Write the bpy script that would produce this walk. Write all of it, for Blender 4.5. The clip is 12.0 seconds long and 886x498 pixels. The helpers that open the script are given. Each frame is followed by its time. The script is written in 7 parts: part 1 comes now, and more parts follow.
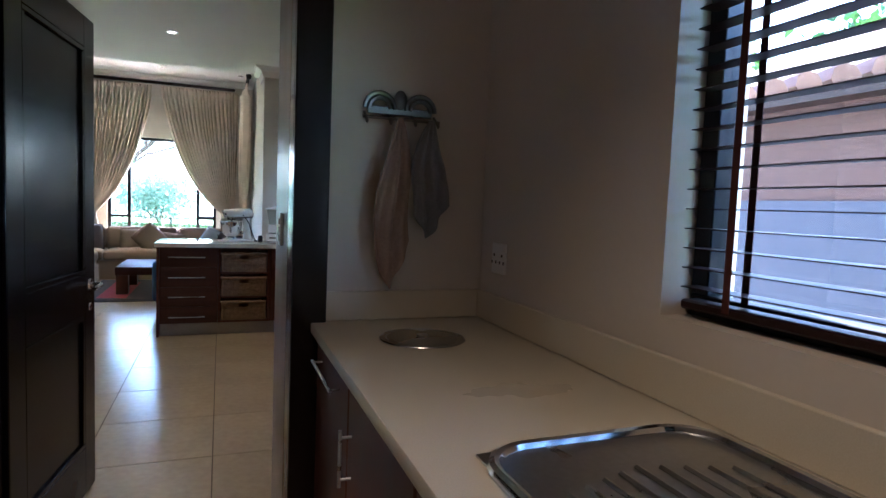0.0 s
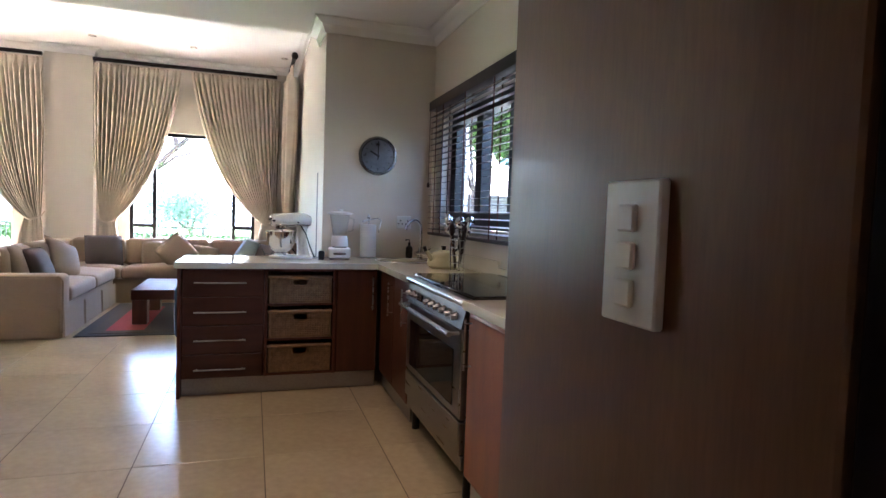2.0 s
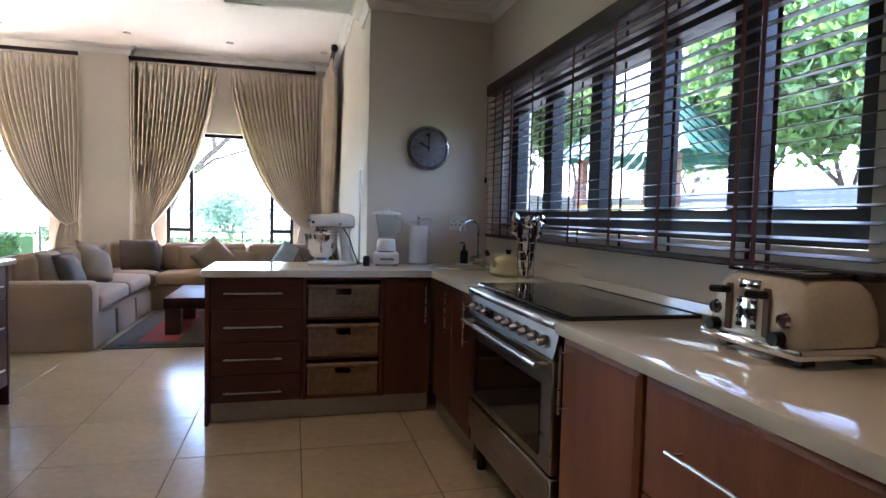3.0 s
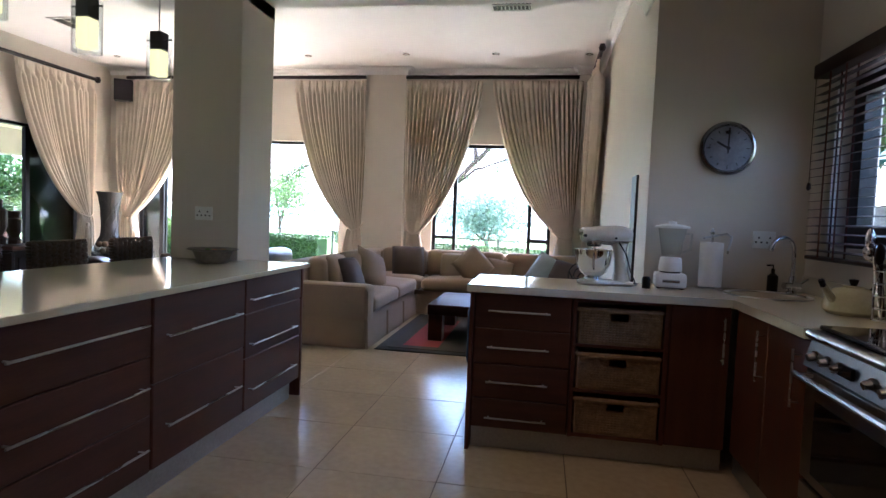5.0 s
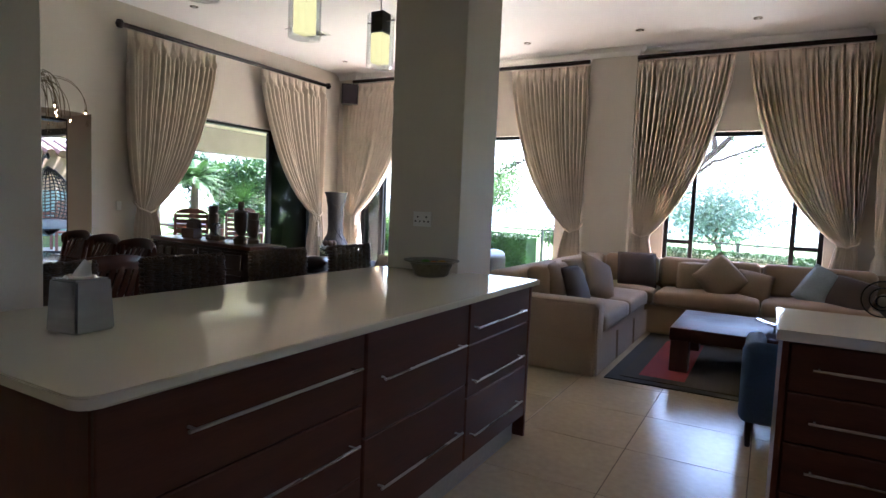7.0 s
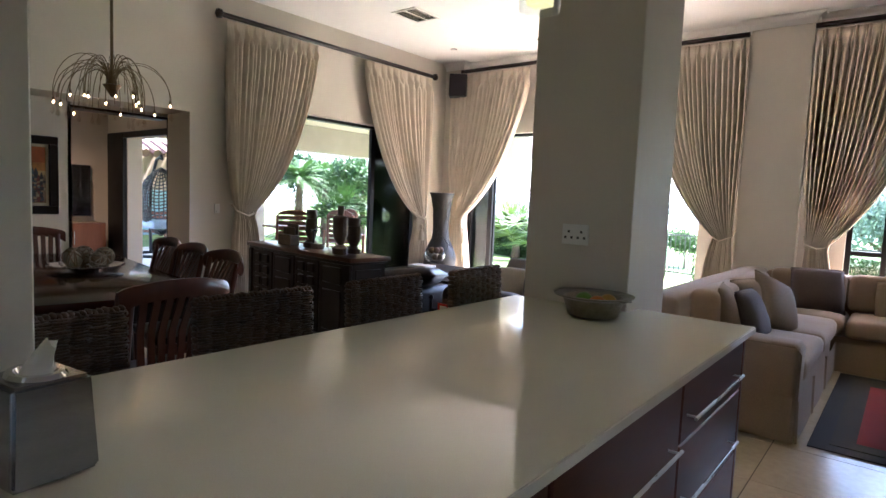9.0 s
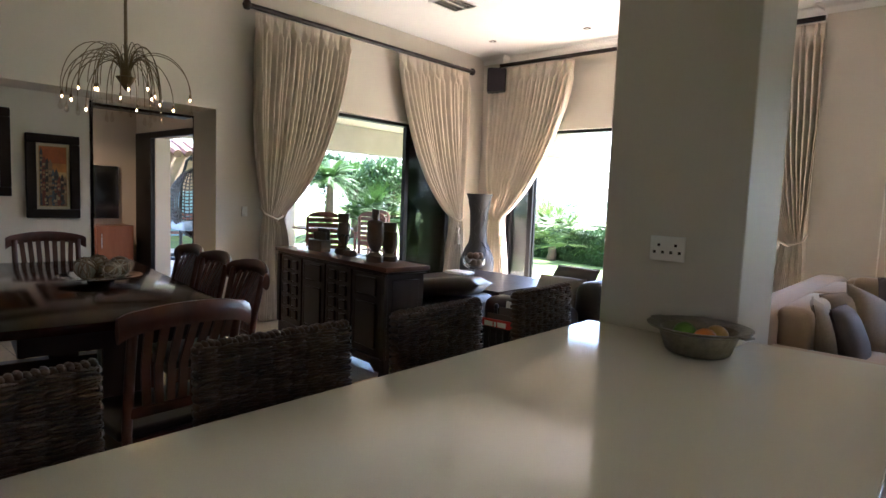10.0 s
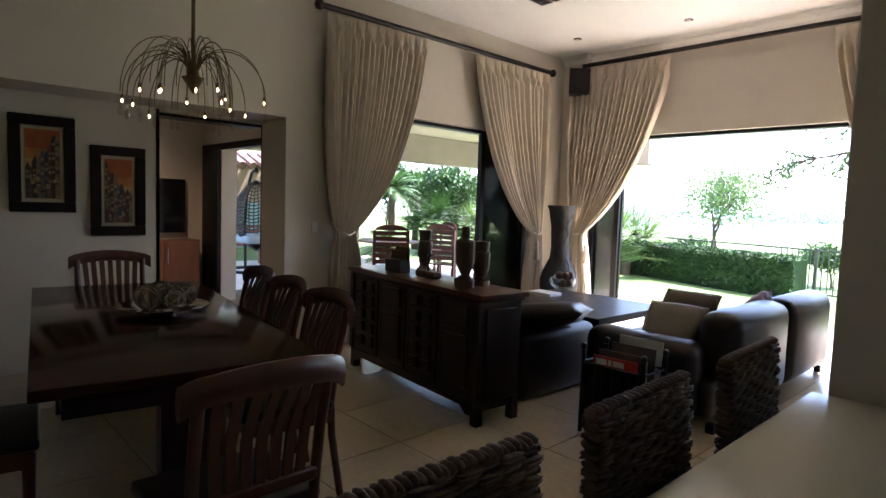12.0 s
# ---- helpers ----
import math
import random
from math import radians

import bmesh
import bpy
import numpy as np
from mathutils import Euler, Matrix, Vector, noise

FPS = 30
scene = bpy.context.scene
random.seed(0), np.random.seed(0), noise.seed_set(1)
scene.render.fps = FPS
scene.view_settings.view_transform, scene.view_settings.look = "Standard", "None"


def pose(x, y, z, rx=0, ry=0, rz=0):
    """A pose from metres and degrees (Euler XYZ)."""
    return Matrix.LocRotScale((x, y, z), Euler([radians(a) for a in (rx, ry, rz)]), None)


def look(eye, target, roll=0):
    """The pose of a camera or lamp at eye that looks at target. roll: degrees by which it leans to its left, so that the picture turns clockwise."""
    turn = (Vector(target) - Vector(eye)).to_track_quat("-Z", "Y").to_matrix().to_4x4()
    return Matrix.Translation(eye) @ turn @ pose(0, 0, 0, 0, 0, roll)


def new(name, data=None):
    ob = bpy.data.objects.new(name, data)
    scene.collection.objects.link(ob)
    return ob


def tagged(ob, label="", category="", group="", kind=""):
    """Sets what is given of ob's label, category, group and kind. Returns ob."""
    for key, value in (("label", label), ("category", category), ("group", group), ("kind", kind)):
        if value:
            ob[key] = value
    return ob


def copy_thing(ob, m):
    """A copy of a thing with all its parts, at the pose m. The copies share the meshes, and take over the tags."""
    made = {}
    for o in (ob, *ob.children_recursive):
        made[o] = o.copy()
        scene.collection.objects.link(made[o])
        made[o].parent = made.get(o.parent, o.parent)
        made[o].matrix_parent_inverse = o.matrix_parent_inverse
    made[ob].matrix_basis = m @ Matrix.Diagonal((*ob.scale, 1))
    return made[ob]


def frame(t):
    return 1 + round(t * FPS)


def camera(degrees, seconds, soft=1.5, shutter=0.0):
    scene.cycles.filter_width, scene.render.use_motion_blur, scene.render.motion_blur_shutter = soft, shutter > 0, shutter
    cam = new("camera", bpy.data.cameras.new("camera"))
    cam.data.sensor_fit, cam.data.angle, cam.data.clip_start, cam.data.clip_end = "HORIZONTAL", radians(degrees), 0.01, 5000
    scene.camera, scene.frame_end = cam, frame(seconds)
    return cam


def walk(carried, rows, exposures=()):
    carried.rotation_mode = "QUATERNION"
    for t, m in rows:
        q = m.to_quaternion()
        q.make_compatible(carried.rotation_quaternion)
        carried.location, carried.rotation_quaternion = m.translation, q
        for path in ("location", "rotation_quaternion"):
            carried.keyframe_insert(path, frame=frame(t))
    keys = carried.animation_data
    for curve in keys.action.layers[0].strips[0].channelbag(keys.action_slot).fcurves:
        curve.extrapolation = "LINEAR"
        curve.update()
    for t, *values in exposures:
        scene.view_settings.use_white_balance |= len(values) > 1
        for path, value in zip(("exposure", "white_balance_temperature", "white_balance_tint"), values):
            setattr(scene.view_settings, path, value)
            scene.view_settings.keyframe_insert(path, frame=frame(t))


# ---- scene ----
cam = camera(74.7, 12.0)
PATH = [
    (0, (0.324, 1.378, 1.328), (1.041, 3.239, 1.183), 2.3),
    (0.5, (0.269, 1.909, 1.3), (0.959, 3.781, 1.16), 2.2),
    (1, (0.242, 2.432, 1.278), (0.907, 4.314, 1.147), 2.2),
    (1.5, (0.223, 2.903, 1.257), (0.865, 4.794, 1.134), 2.1),
    (2, (0.23, 3.302, 1.241), (0.853, 5.199, 1.128), 2.0),
    (2.5, (0.252, 3.652, 1.23), (0.84, 5.56, 1.123), 1.8),
    (2.7, (0.254, 3.754, 1.217), (0.818, 5.67, 1.109), 1.6),
    (4.5, (0.17, 4.18, 1.218), (0.047, 6.173, 1.114), 2.3),
    (5, (0.131, 4.286, 1.232), (-0.202, 6.255, 1.126), 2.3),
    (5.5, (0.064, 4.42, 1.239), (-0.462, 6.347, 1.131), 2.4),
    (6, (-0.044, 4.57, 1.247), (-0.749, 6.438, 1.124), 2.5),
    (6.5, (-0.16, 4.737, 1.274), (-1.018, 6.538, 1.131), 2.4),
    (7, (-0.294, 4.892, 1.288), (-1.27, 6.631, 1.138), 2.4),
    (7.5, (-0.458, 5.048, 1.303), (-1.517, 6.737, 1.148), 2.6),
    (9.5, (-1.158, 5.674, 1.338), (-2.45, 7.191, 1.164), 2.3),
    (10, (-1.347, 5.796, 1.35), (-2.671, 7.285, 1.174), 2.3),
    (10.5, (-1.532, 5.871, 1.364), (-2.882, 7.337, 1.192), 2.4),
    (11, (-1.704, 5.929, 1.372), (-3.076, 7.374, 1.209), 2.3),
    (11.5, (-1.841, 5.976, 1.385), (-3.245, 7.391, 1.226), 2.2),
    (12, (-1.961, 6.019, 1.38), (-3.419, 7.38, 1.228), 2.0),
]
EXPO = [(0, 4.5, 4850, 12), (0.6, 4.8, 5350, 21), (1.5, 5.2, 5400, 19), (2.5, 4.85, 5250, 19), (5, 4.05, 5250, 19), (7, 3.68, 5300, 20), (9.5, 3.95, 5500, 19), (10.7, 3.85, 5600, 18), (12, 3.12, 5650, 18)]
walk(cam, [(t, look(eye, target, roll)) for t, eye, target, roll in PATH], EXPO)

# light: clear sky, high sun from beyond the garden wall
SUN_EL, SUN_AZ = 62.0, 20.0  # degrees; azimuth from +y towards +x
def ceiling_spot(x, y, z, power, angle=110):
    """The light of a lit ceiling downlight."""
    ob = new("spot_lamp", bpy.data.lights.new("spot_lamp", "SPOT"))
    ob.data.energy, ob.data.color, ob.data.spot_size, ob.data.spot_blend, ob.data.shadow_soft_size = power, (1.0, 0.66, 0.38), radians(angle), 0.9, 0.04
    ob.location = (x, y, z - 0.02)


for _x, _y, _w in ((-0.075, 6.96, 0.6), (0.885, 7.02, 0.3), (-0.075, 5.0, 0.9), (0.885, 5.0, 0.9)):
    ceiling_spot(_x, _y, 2.72, _w)
ceiling_spot(0.35, 1.6, 2.70, 2.4)
ceiling_spot(-9.2, 7.9, 2.45, 5.5, 150)
world = bpy.data.worlds.new("sky")
scene.world = world
world.use_nodes = True
wn, wl = world.node_tree.nodes, world.node_tree.links
sky = wn.new("ShaderNodeTexSky")
sky.sky_type, sky.sun_disc = "NISHITA", False
sky.sun_elevation, sky.sun_rotation = radians(SUN_EL), radians(SUN_AZ)
sky.dust_density = 2.0
wl.new(sky.outputs["Color"], wn["Background"].inputs["Color"])
wn["Background"].inputs["Strength"].default_value = 0.15
sun = new("sun", bpy.data.lights.new("sun", "SUN"))
sun.data.energy, sun.data.angle, sun.data.color = 4.5, radians(0.5), (1.0, 0.95, 0.88)
_e, _a = radians(SUN_EL), radians(SUN_AZ)
_d = Vector((math.cos(_e) * math.sin(_a), math.cos(_e) * math.cos(_a), math.sin(_e)))
sun.matrix_basis = look(_d * 50, (0, 0, 0))


# ---- helpers of this scene ----
def box(bm, x0, x1, y0, y1, z0, z1, bevel=0.0, seg=1):
    """A box between two corners, with rounded edges if bevel is given."""
    vs = [bm.verts.new((x, y, z)) for x in (x0, x1) for y in (y0, y1) for z in (z0, z1)]
    fs = [bm.faces.new([vs[i] for i in f]) for f in ((0, 1, 3, 2), (4, 6, 7, 5), (0, 4, 5, 1), (2, 3, 7, 6), (0, 2, 6, 4), (1, 5, 7, 3))]
    if bevel:
        bmesh.ops.bevel(bm, geom=list({e for f in fs for e in f.edges}), offset=bevel, segments=seg, affect="EDGES", profile=0.5)
    return vs


def boxes(*rows, bevel=0.0, seg=1):
    bm = bmesh.new()
    for r in rows:
        box(bm, *r, bevel=bevel, seg=seg)
    return bm


def tube(bm, points, r, seg=8, r1=None, caps=True):
    """A round bar along points; r tapers to r1."""
    pts = [Vector(p) for p in points]
    rings = []
    for i, p in enumerate(pts):
        d = (pts[min(i + 1, len(pts) - 1)] - pts[max(i - 1, 0)]).normalized()
        a = d.orthogonal().normalized() if not rings else (ref - d * ref.dot(d)).normalized()
        ref = a
        b = d.cross(a)
        rr = r if r1 is None else r + (r1 - r) * i / (len(pts) - 1)
        rings.append([bm.verts.new(p + (a * math.cos(k * math.tau / seg) + b * math.sin(k * math.tau / seg)) * rr) for k in range(seg)])
    for u, v in zip(rings, rings[1:]):
        for k in range(seg):
            bm.faces.new((u[k], u[(k + 1) % seg], v[(k + 1) % seg], v[k]))
    if caps:
        bm.faces.new(rings[0][::-1])
        bm.faces.new(rings[-1])
    return bm


def lathe(bm, profile, cx=0.0, cy=0.0, cz=0.0, seg=24, sx=1.0, sy=1.0):
    """A turned body from (radius, height) pairs."""
    rings = []
    for r, z in profile:
        if r < 1e-5:
            rings.append([bm.verts.new((cx, cy, cz + z))])
        else:
            rings.append([bm.verts.new((cx + r * sx * math.cos(k * math.tau / seg), cy + r * sy * math.sin(k * math.tau / seg), cz + z)) for k in range(seg)])
    for u, v in zip(rings, rings[1:]):
        for k in range(seg):
            q = [u[k % len(u)], u[(k + 1) % len(u)], v[(k + 1) % len(v)], v[k % len(v)]]
            q = list(dict.fromkeys(q))
            if len(q) > 2:
                bm.faces.new(q)
    return bm


def blob(bm, c, r, seg=8, rings=6):
    """A rounded lump with three radii."""
    m = Matrix.Translation(c) @ Matrix.Diagonal((*r, 1))
    return bmesh.ops.create_uvsphere(bm, u_segments=seg, v_segments=rings, radius=1, matrix=m)["verts"]


def prism(bm, pts, axis, a, b):
    """A polygon drawn in the two other axes, pushed from a to b along the axis."""
    def at(p, c):
        return {"x": (c, p[0], p[1]), "y": (p[0], c, p[1]), "z": (p[0], p[1], c)}[axis]
    u = [bm.verts.new(at(p, a)) for p in pts]
    v = [bm.verts.new(at(p, b)) for p in pts]
    n = len(pts)
    bm.faces.new(u)
    bm.faces.new(v[::-1])
    for i in range(n):
        bm.faces.new((u[i], v[i], v[(i + 1) % n], u[(i + 1) % n]))
    return bm


def turn_all(bm, m):
    bmesh.ops.transform(bm, matrix=m, verts=bm.verts)
    return bm


def mesh_of(name, bm, material, smooth=None):
    bmesh.ops.recalc_face_normals(bm, faces=bm.faces)
    me = bpy.data.meshes.new(name)
    bm.to_mesh(me)
    bm.free()
    me.materials.append(material)
    if smooth is not None:
        me.polygons.foreach_set("use_smooth", [True] * len(me.polygons))
        if smooth < 180:
            me.set_sharp_from_angle(angle=radians(smooth))
    return me


def part(name, bm, material, parent=None, label="", smooth=40, kind=""):
    ob = new(name, mesh_of(name, bm, material, smooth))
    ob.parent = parent
    return tagged(ob, label, kind=kind)


def thing(name, x, y, z, label, category, group="", rz=0.0):
    ob = new(name)
    ob.empty_display_size = 0.1
    ob.matrix_basis = pose(x, y, z, 0, 0, rz)
    return tagged(ob, label, category, group)


def solid(name, bm, material, label, category, group="", smooth=40, at=None, rz=0.0):
    ob = part(name, bm, material, None, label, smooth)
    if at:
        ob.matrix_basis = pose(*at, 0, 0, rz)
    return tagged(ob, label, category, group)


def setting(name, bm, material, label="", smooth=None, category=""):
    ob = part(name, bm, material, None, label, smooth)
    return tagged(ob, label, category or name.split("_")[0], kind="structure")


# ---- materials ----
def material(name, color, rough=0.5, metal=0.0, vary=0.12, scale=3.0, fine=0.05, fine_scale=80.0, bump=0.05, bump_scale=120.0,
             spec=0.5, coat=0.0, stretch=(1, 1, 1), color2=None, rough_vary=0.08, transl=0.0, per_object=0.0, sheen=0.0):
    """A surface with two scales of change in its colour, uneven gloss and fine relief."""
    mat = bpy.data.materials.new(name)
    mat.use_nodes = True
    t = mat.node_tree
    n, l = t.nodes, t.links
    b = n["Principled BSDF"]
    co = n.new("ShaderNodeTexCoord")
    mp = n.new("ShaderNodeMapping")
    mp.inputs["Scale"].default_value = stretch
    l.new(co.outputs["Object"], mp.inputs["Vector"])
    big, small, rel = (n.new("ShaderNodeTexNoise") for _ in range(3))
    for tex, sc, det in ((big, scale, 4), (small, fine_scale, 3), (rel, bump_scale, 3)):
        tex.inputs["Scale"].default_value, tex.inputs["Detail"].default_value = sc, det
        l.new(mp.outputs["Vector"], tex.inputs["Vector"])
    c2 = color2 or tuple(c * (1 - vary) for c in color)
    ramp = n.new("ShaderNodeValToRGB")
    ramp.color_ramp.elements[0].position, ramp.color_ramp.elements[1].position = 0.32, 0.68
    ramp.color_ramp.elements[0].color, ramp.color_ramp.elements[1].color = (*c2, 1), (*color, 1)
    l.new(big.outputs["Fac"], ramp.inputs["Fac"])
    mix = n.new("ShaderNodeMixRGB")
    mix.blend_type = "OVERLAY"
    mix.inputs["Fac"].default_value = fine * 4
    l.new(ramp.outputs["Color"], mix.inputs["Color1"])
    l.new(small.outputs["Fac"], mix.inputs["Color2"])
    last = mix.outputs["Color"]
    if per_object:
        info = n.new("ShaderNodeObjectInfo")
        hsv = n.new("ShaderNodeHueSaturation")
        rng = n.new("ShaderNodeMapRange")
        rng.inputs["To Min"].default_value, rng.inputs["To Max"].default_value = 1 - per_object, 1 + per_object
        l.new(info.outputs["Random"], rng.inputs["Value"])
        l.new(rng.outputs["Result"], hsv.inputs["Value"])
        l.new(last, hsv.inputs["Color"])
        last = hsv.outputs["Color"]
    l.new(last, b.inputs["Base Color"])
    rr = n.new("ShaderNodeMapRange")
    rr.inputs["To Min"].default_value, rr.inputs["To Max"].default_value = max(0.02, rough - rough_vary), min(1, rough + rough_vary)
    l.new(big.outputs["Fac"], rr.inputs["Value"])
    l.new(rr.outputs["Result"], b.inputs["Roughness"])
    b.inputs["Metallic"].default_value = metal
    b.inputs["Specular IOR Level"].default_value = spec
    b.inputs["Coat Weight"].default_value = coat
    b.inputs["Coat Roughness"].default_value = 0.08
    b.inputs["Sheen Weight"].default_value = sheen
    if bump:
        bp = n.new("ShaderNodeBump")
        bp.inputs["Strength"].default_value, bp.inputs["Distance"].default_value = bump, 0.01
        l.new(rel.outputs["Fac"], bp.inputs["Height"])
        l.new(bp.outputs["Normal"], b.inputs["Normal"])
    if transl:
        tr = n.new("ShaderNodeBsdfTranslucent")
        l.new(last, tr.inputs["Color"])
        ms = n.new("ShaderNodeMixShader")
        ms.inputs["Fac"].default_value = transl
        l.new(b.outputs["BSDF"], ms.inputs[1])
        l.new(tr.outputs["BSDF"], ms.inputs[2])
        l.new(ms.outputs["Shader"], n["Material Output"].inputs["Surface"])
    return mat


def glass(name, tint=(1, 1, 1), rough=0.0, weight=0.92):
    """A thin pane: mostly clear, with a faint mirror that grows with the angle."""
    mat = bpy.data.materials.new(name)
    mat.use_nodes = True
    n, l = mat.node_tree.nodes, mat.node_tree.links
    n.remove(n["Principled BSDF"])
    tr, gl, ms, fr = n.new("ShaderNodeBsdfTransparent"), n.new("ShaderNodeBsdfGlossy"), n.new("ShaderNodeMixShader"), n.new("ShaderNodeLayerWeight")
    tr.inputs["Color"].default_value = (*tint, 1)
    gl.inputs["Roughness"].default_value = rough
    fr.inputs["Blend"].default_value = 0.5
    curve = n.new("ShaderNodeMath")
    curve.operation, curve.inputs[1].default_value = "POWER", 4.0
    add = n.new("ShaderNodeMath")
    add.operation, add.inputs[1].default_value = "MULTIPLY_ADD", 0.7
    add.inputs[2].default_value = 0.04
    l.new(fr.outputs["Facing"], curve.inputs[0])
    l.new(curve.outputs[0], add.inputs[0])
    l.new(add.outputs[0], ms.inputs["Fac"])
    l.new(tr.outputs["BSDF"], ms.inputs[1])
    l.new(gl.outputs["BSDF"], ms.inputs[2])
    l.new(ms.outputs["Shader"], n["Material Output"].inputs["Surface"])
    return mat


def glow(name, color, strength):
    mat = bpy.data.materials.new(name)
    mat.use_nodes = True
    b = mat.node_tree.nodes["Principled BSDF"]
    b.inputs["Base Color"].default_value = (*color, 1)
    b.inputs["Emission Color"].default_value = (*color, 1)
    b.inputs["Emission Strength"].default_value = strength
    return mat


PAINT = material("wall_paint", (0.66, 0.60, 0.51), 0.6, vary=0.03, fine=0.01, bump=0.03, bump_scale=60)
PAINT_OUT = material("outside_paint", (0.66, 0.58, 0.46), 0.8, vary=0.06, bump=0.1)
WHITE = material("ceiling_paint", (0.87, 0.85, 0.82), 0.7, vary=0.02, fine=0.01, bump=0.02)
TRIM = material("trim_paint", (0.85, 0.83, 0.79), 0.45, vary=0.02, fine=0.01, bump=0.0)
TILE = material("cream_tile", (0.54, 0.43, 0.285), 0.2, vary=0.10, scale=2.5, fine=0.04, fine_scale=25, bump=0.015, bump_scale=40, per_object=0.05, rough_vary=0.05)
GROUT = material("grout", (0.16, 0.12, 0.08), 0.9, vary=0.2)
WOOD = material("mahogany", (0.125, 0.036, 0.018), 0.48, vary=0.35, scale=2.0, fine=0.06, fine_scale=30, bump=0.02, stretch=(9, 9, 0.8), coat=0.04, spec=0.35)
WOOD_H = material("mahogany_flat", (0.096, 0.029, 0.015), 0.48, vary=0.35, scale=2.0, fine=0.06, fine_scale=30, bump=0.02, stretch=(0.8, 0.8, 9), coat=0.04, spec=0.35)
# lit copy of the mahogany: warm lamp light put into the colour
WOOD_LIT = material("lit_mahogany", (0.31, 0.105, 0.038), 0.45, vary=0.35, scale=1.6, fine=0.06, fine_scale=30, bump=0.02, stretch=(7, 7, 0.8), spec=0.35)
WOOD_PANEL = material("panel_wood", (0.20, 0.096, 0.044), 0.34, vary=0.2, scale=1.5, fine=0.05, fine_scale=40, bump=0.02, stretch=(8, 8, 0.7), coat=0.05, spec=0.35)
DARKWOOD = material("dark_wood", (0.020, 0.009, 0.007), 0.42, vary=0.4, scale=3, fine=0.06, bump=0.04, bump_scale=40, stretch=(2, 6, 2), spec=0.3, coat=0.1)
TABLEWOOD = material("table_wood", (0.040, 0.010, 0.006), 0.13, vary=0.5, scale=2, fine=0.05, bump=0.008, bump_scale=30, stretch=(1, 5, 1), spec=0.16)
REDWOOD = material("red_wood", (0.095, 0.026, 0.013), 0.34, vary=0.4, scale=3, fine=0.06, bump=0.03, bump_scale=50, stretch=(5, 5, 1), coat=0.12)
BLACKWOOD = material("black_door_wood", (0.010, 0.006, 0.006), 0.24, vary=0.3, bump=0.02, coat=0.15, spec=0.35)
QUARTZ = material("white_quartz", (0.74, 0.69, 0.565), 0.075, vary=0.02, fine=0.05, fine_scale=400, bump=0.0, rough_vary=0.02)
CREAMTOP = material("cream_laminate", (0.67, 0.61, 0.47), 0.3, vary=0.04, fine=0.05, fine_scale=300, bump=0.01)
STEEL = material("brushed_steel", (0.55, 0.55, 0.54), 0.28, metal=1.0, vary=0.08, fine=0.04, bump=0.02, stretch=(1, 1, 12))
CHROME = material("chrome", (0.75, 0.75, 0.76), 0.09, metal=1.0, vary=0.03, fine=0.01, bump=0.0, rough_vary=0.03)
KICK = material("plinth_metal", (0.42, 0.40, 0.38), 0.35, metal=0.7, vary=0.1)
BLACK = material("black_frame", (0.007, 0.006, 0.006), 0.4, vary=0.2, bump=0.0, spec=0.3)
OVENSTEEL = material("oven_steel", (0.30, 0.28, 0.26), 0.30, metal=1.0, vary=0.12, fine=0.04, bump=0.01, stretch=(12, 1, 12))
BLACKGLASS = material("black_glass", (0.008, 0.008, 0.010), 0.05, vary=0.1, bump=0.0, rough_vary=0.02)
PLASTIC = material("white_plastic", (0.80, 0.79, 0.75), 0.3, vary=0.02, bump=0.0)
CREAM = material("cream_enamel", (0.72, 0.66, 0.42), 0.2, vary=0.03, bump=0.0)
LINEN = material("curtain_linen", (0.84, 0.735, 0.60), 0.85, vary=0.10, scale=6, fine=0.06, fine_scale=300, bump=0.08, bump_scale=400, transl=0.24)
SOFA = material("sofa_linen", (0.33, 0.225, 0.14), 0.85, vary=0.1, scale=4, fine=0.08, fine_scale=250, bump=0.12, bump_scale=350, sheen=0.2)
CUSH_GREY = material("grey_cushion_cloth", (0.090, 0.062, 0.052), 0.8, vary=0.15, bump=0.15, bump_scale=300)
CUSH_BLUE = material("pale_blue_cushion_cloth", (0.26, 0.30, 0.33), 0.6, vary=0.25, scale=5, bump=0.15, bump_scale=300)
CUSH_BEIGE = material("beige_cushion_cloth", (0.25, 0.18, 0.115), 0.8, vary=0.1, bump=0.15, bump_scale=300)
BLUE = material("blue_upholstery", (0.045, 0.095, 0.21), 0.8, vary=0.15, bump=0.15, bump_scale=300)
LEATHER = material("brown_leather", (0.016, 0.009, 0.008), 0.38, vary=0.15, scale=5, bump=0.08, bump_scale=60, rough_vary=0.08, spec=0.3)
WICKER = material("dark_woven_fibre", (0.105, 0.058, 0.033), 0.5, vary=0.65, scale=28, fine=0.1, bump=0.4, bump_scale=150)
BASKET = material("honey_wicker", (0.40, 0.25, 0.13), 0.6, vary=0.4, scale=25, fine=0.1, bump=0.3, bump_scale=120)
BLINDWOOD = material("blind_wood", (0.028, 0.013, 0.012), 0.45, vary=0.25, bump=0.02, spec=0.2)
GLASS = glass("window_glass", (0.96, 0.98, 0.97))
# dark tint stands in for the reflections of the stacked door leaves
DOORGLASS = glass("door_glass", (0.45, 0.455, 0.45))
GRASS = material("lawn_grass", (0.13, 0.20, 0.045), 0.9, vary=0.4, scale=1.5, fine=0.15, fine_scale=90, bump=0.6, bump_scale=60)
LEAF = material("leaves", (0.055, 0.12, 0.025), 0.55, vary=0.5, scale=1.5, fine=0.1, bump=0.1, transl=0.25)
LEAF_DK = material("hedge_leaves", (0.035, 0.085, 0.018), 0.6, vary=0.5, scale=3, fine=0.1, bump=0.1, transl=0.15)
BARK = material("bark", (0.12, 0.085, 0.06), 0.9, vary=0.4, scale=8, bump=0.6, bump_scale=30)
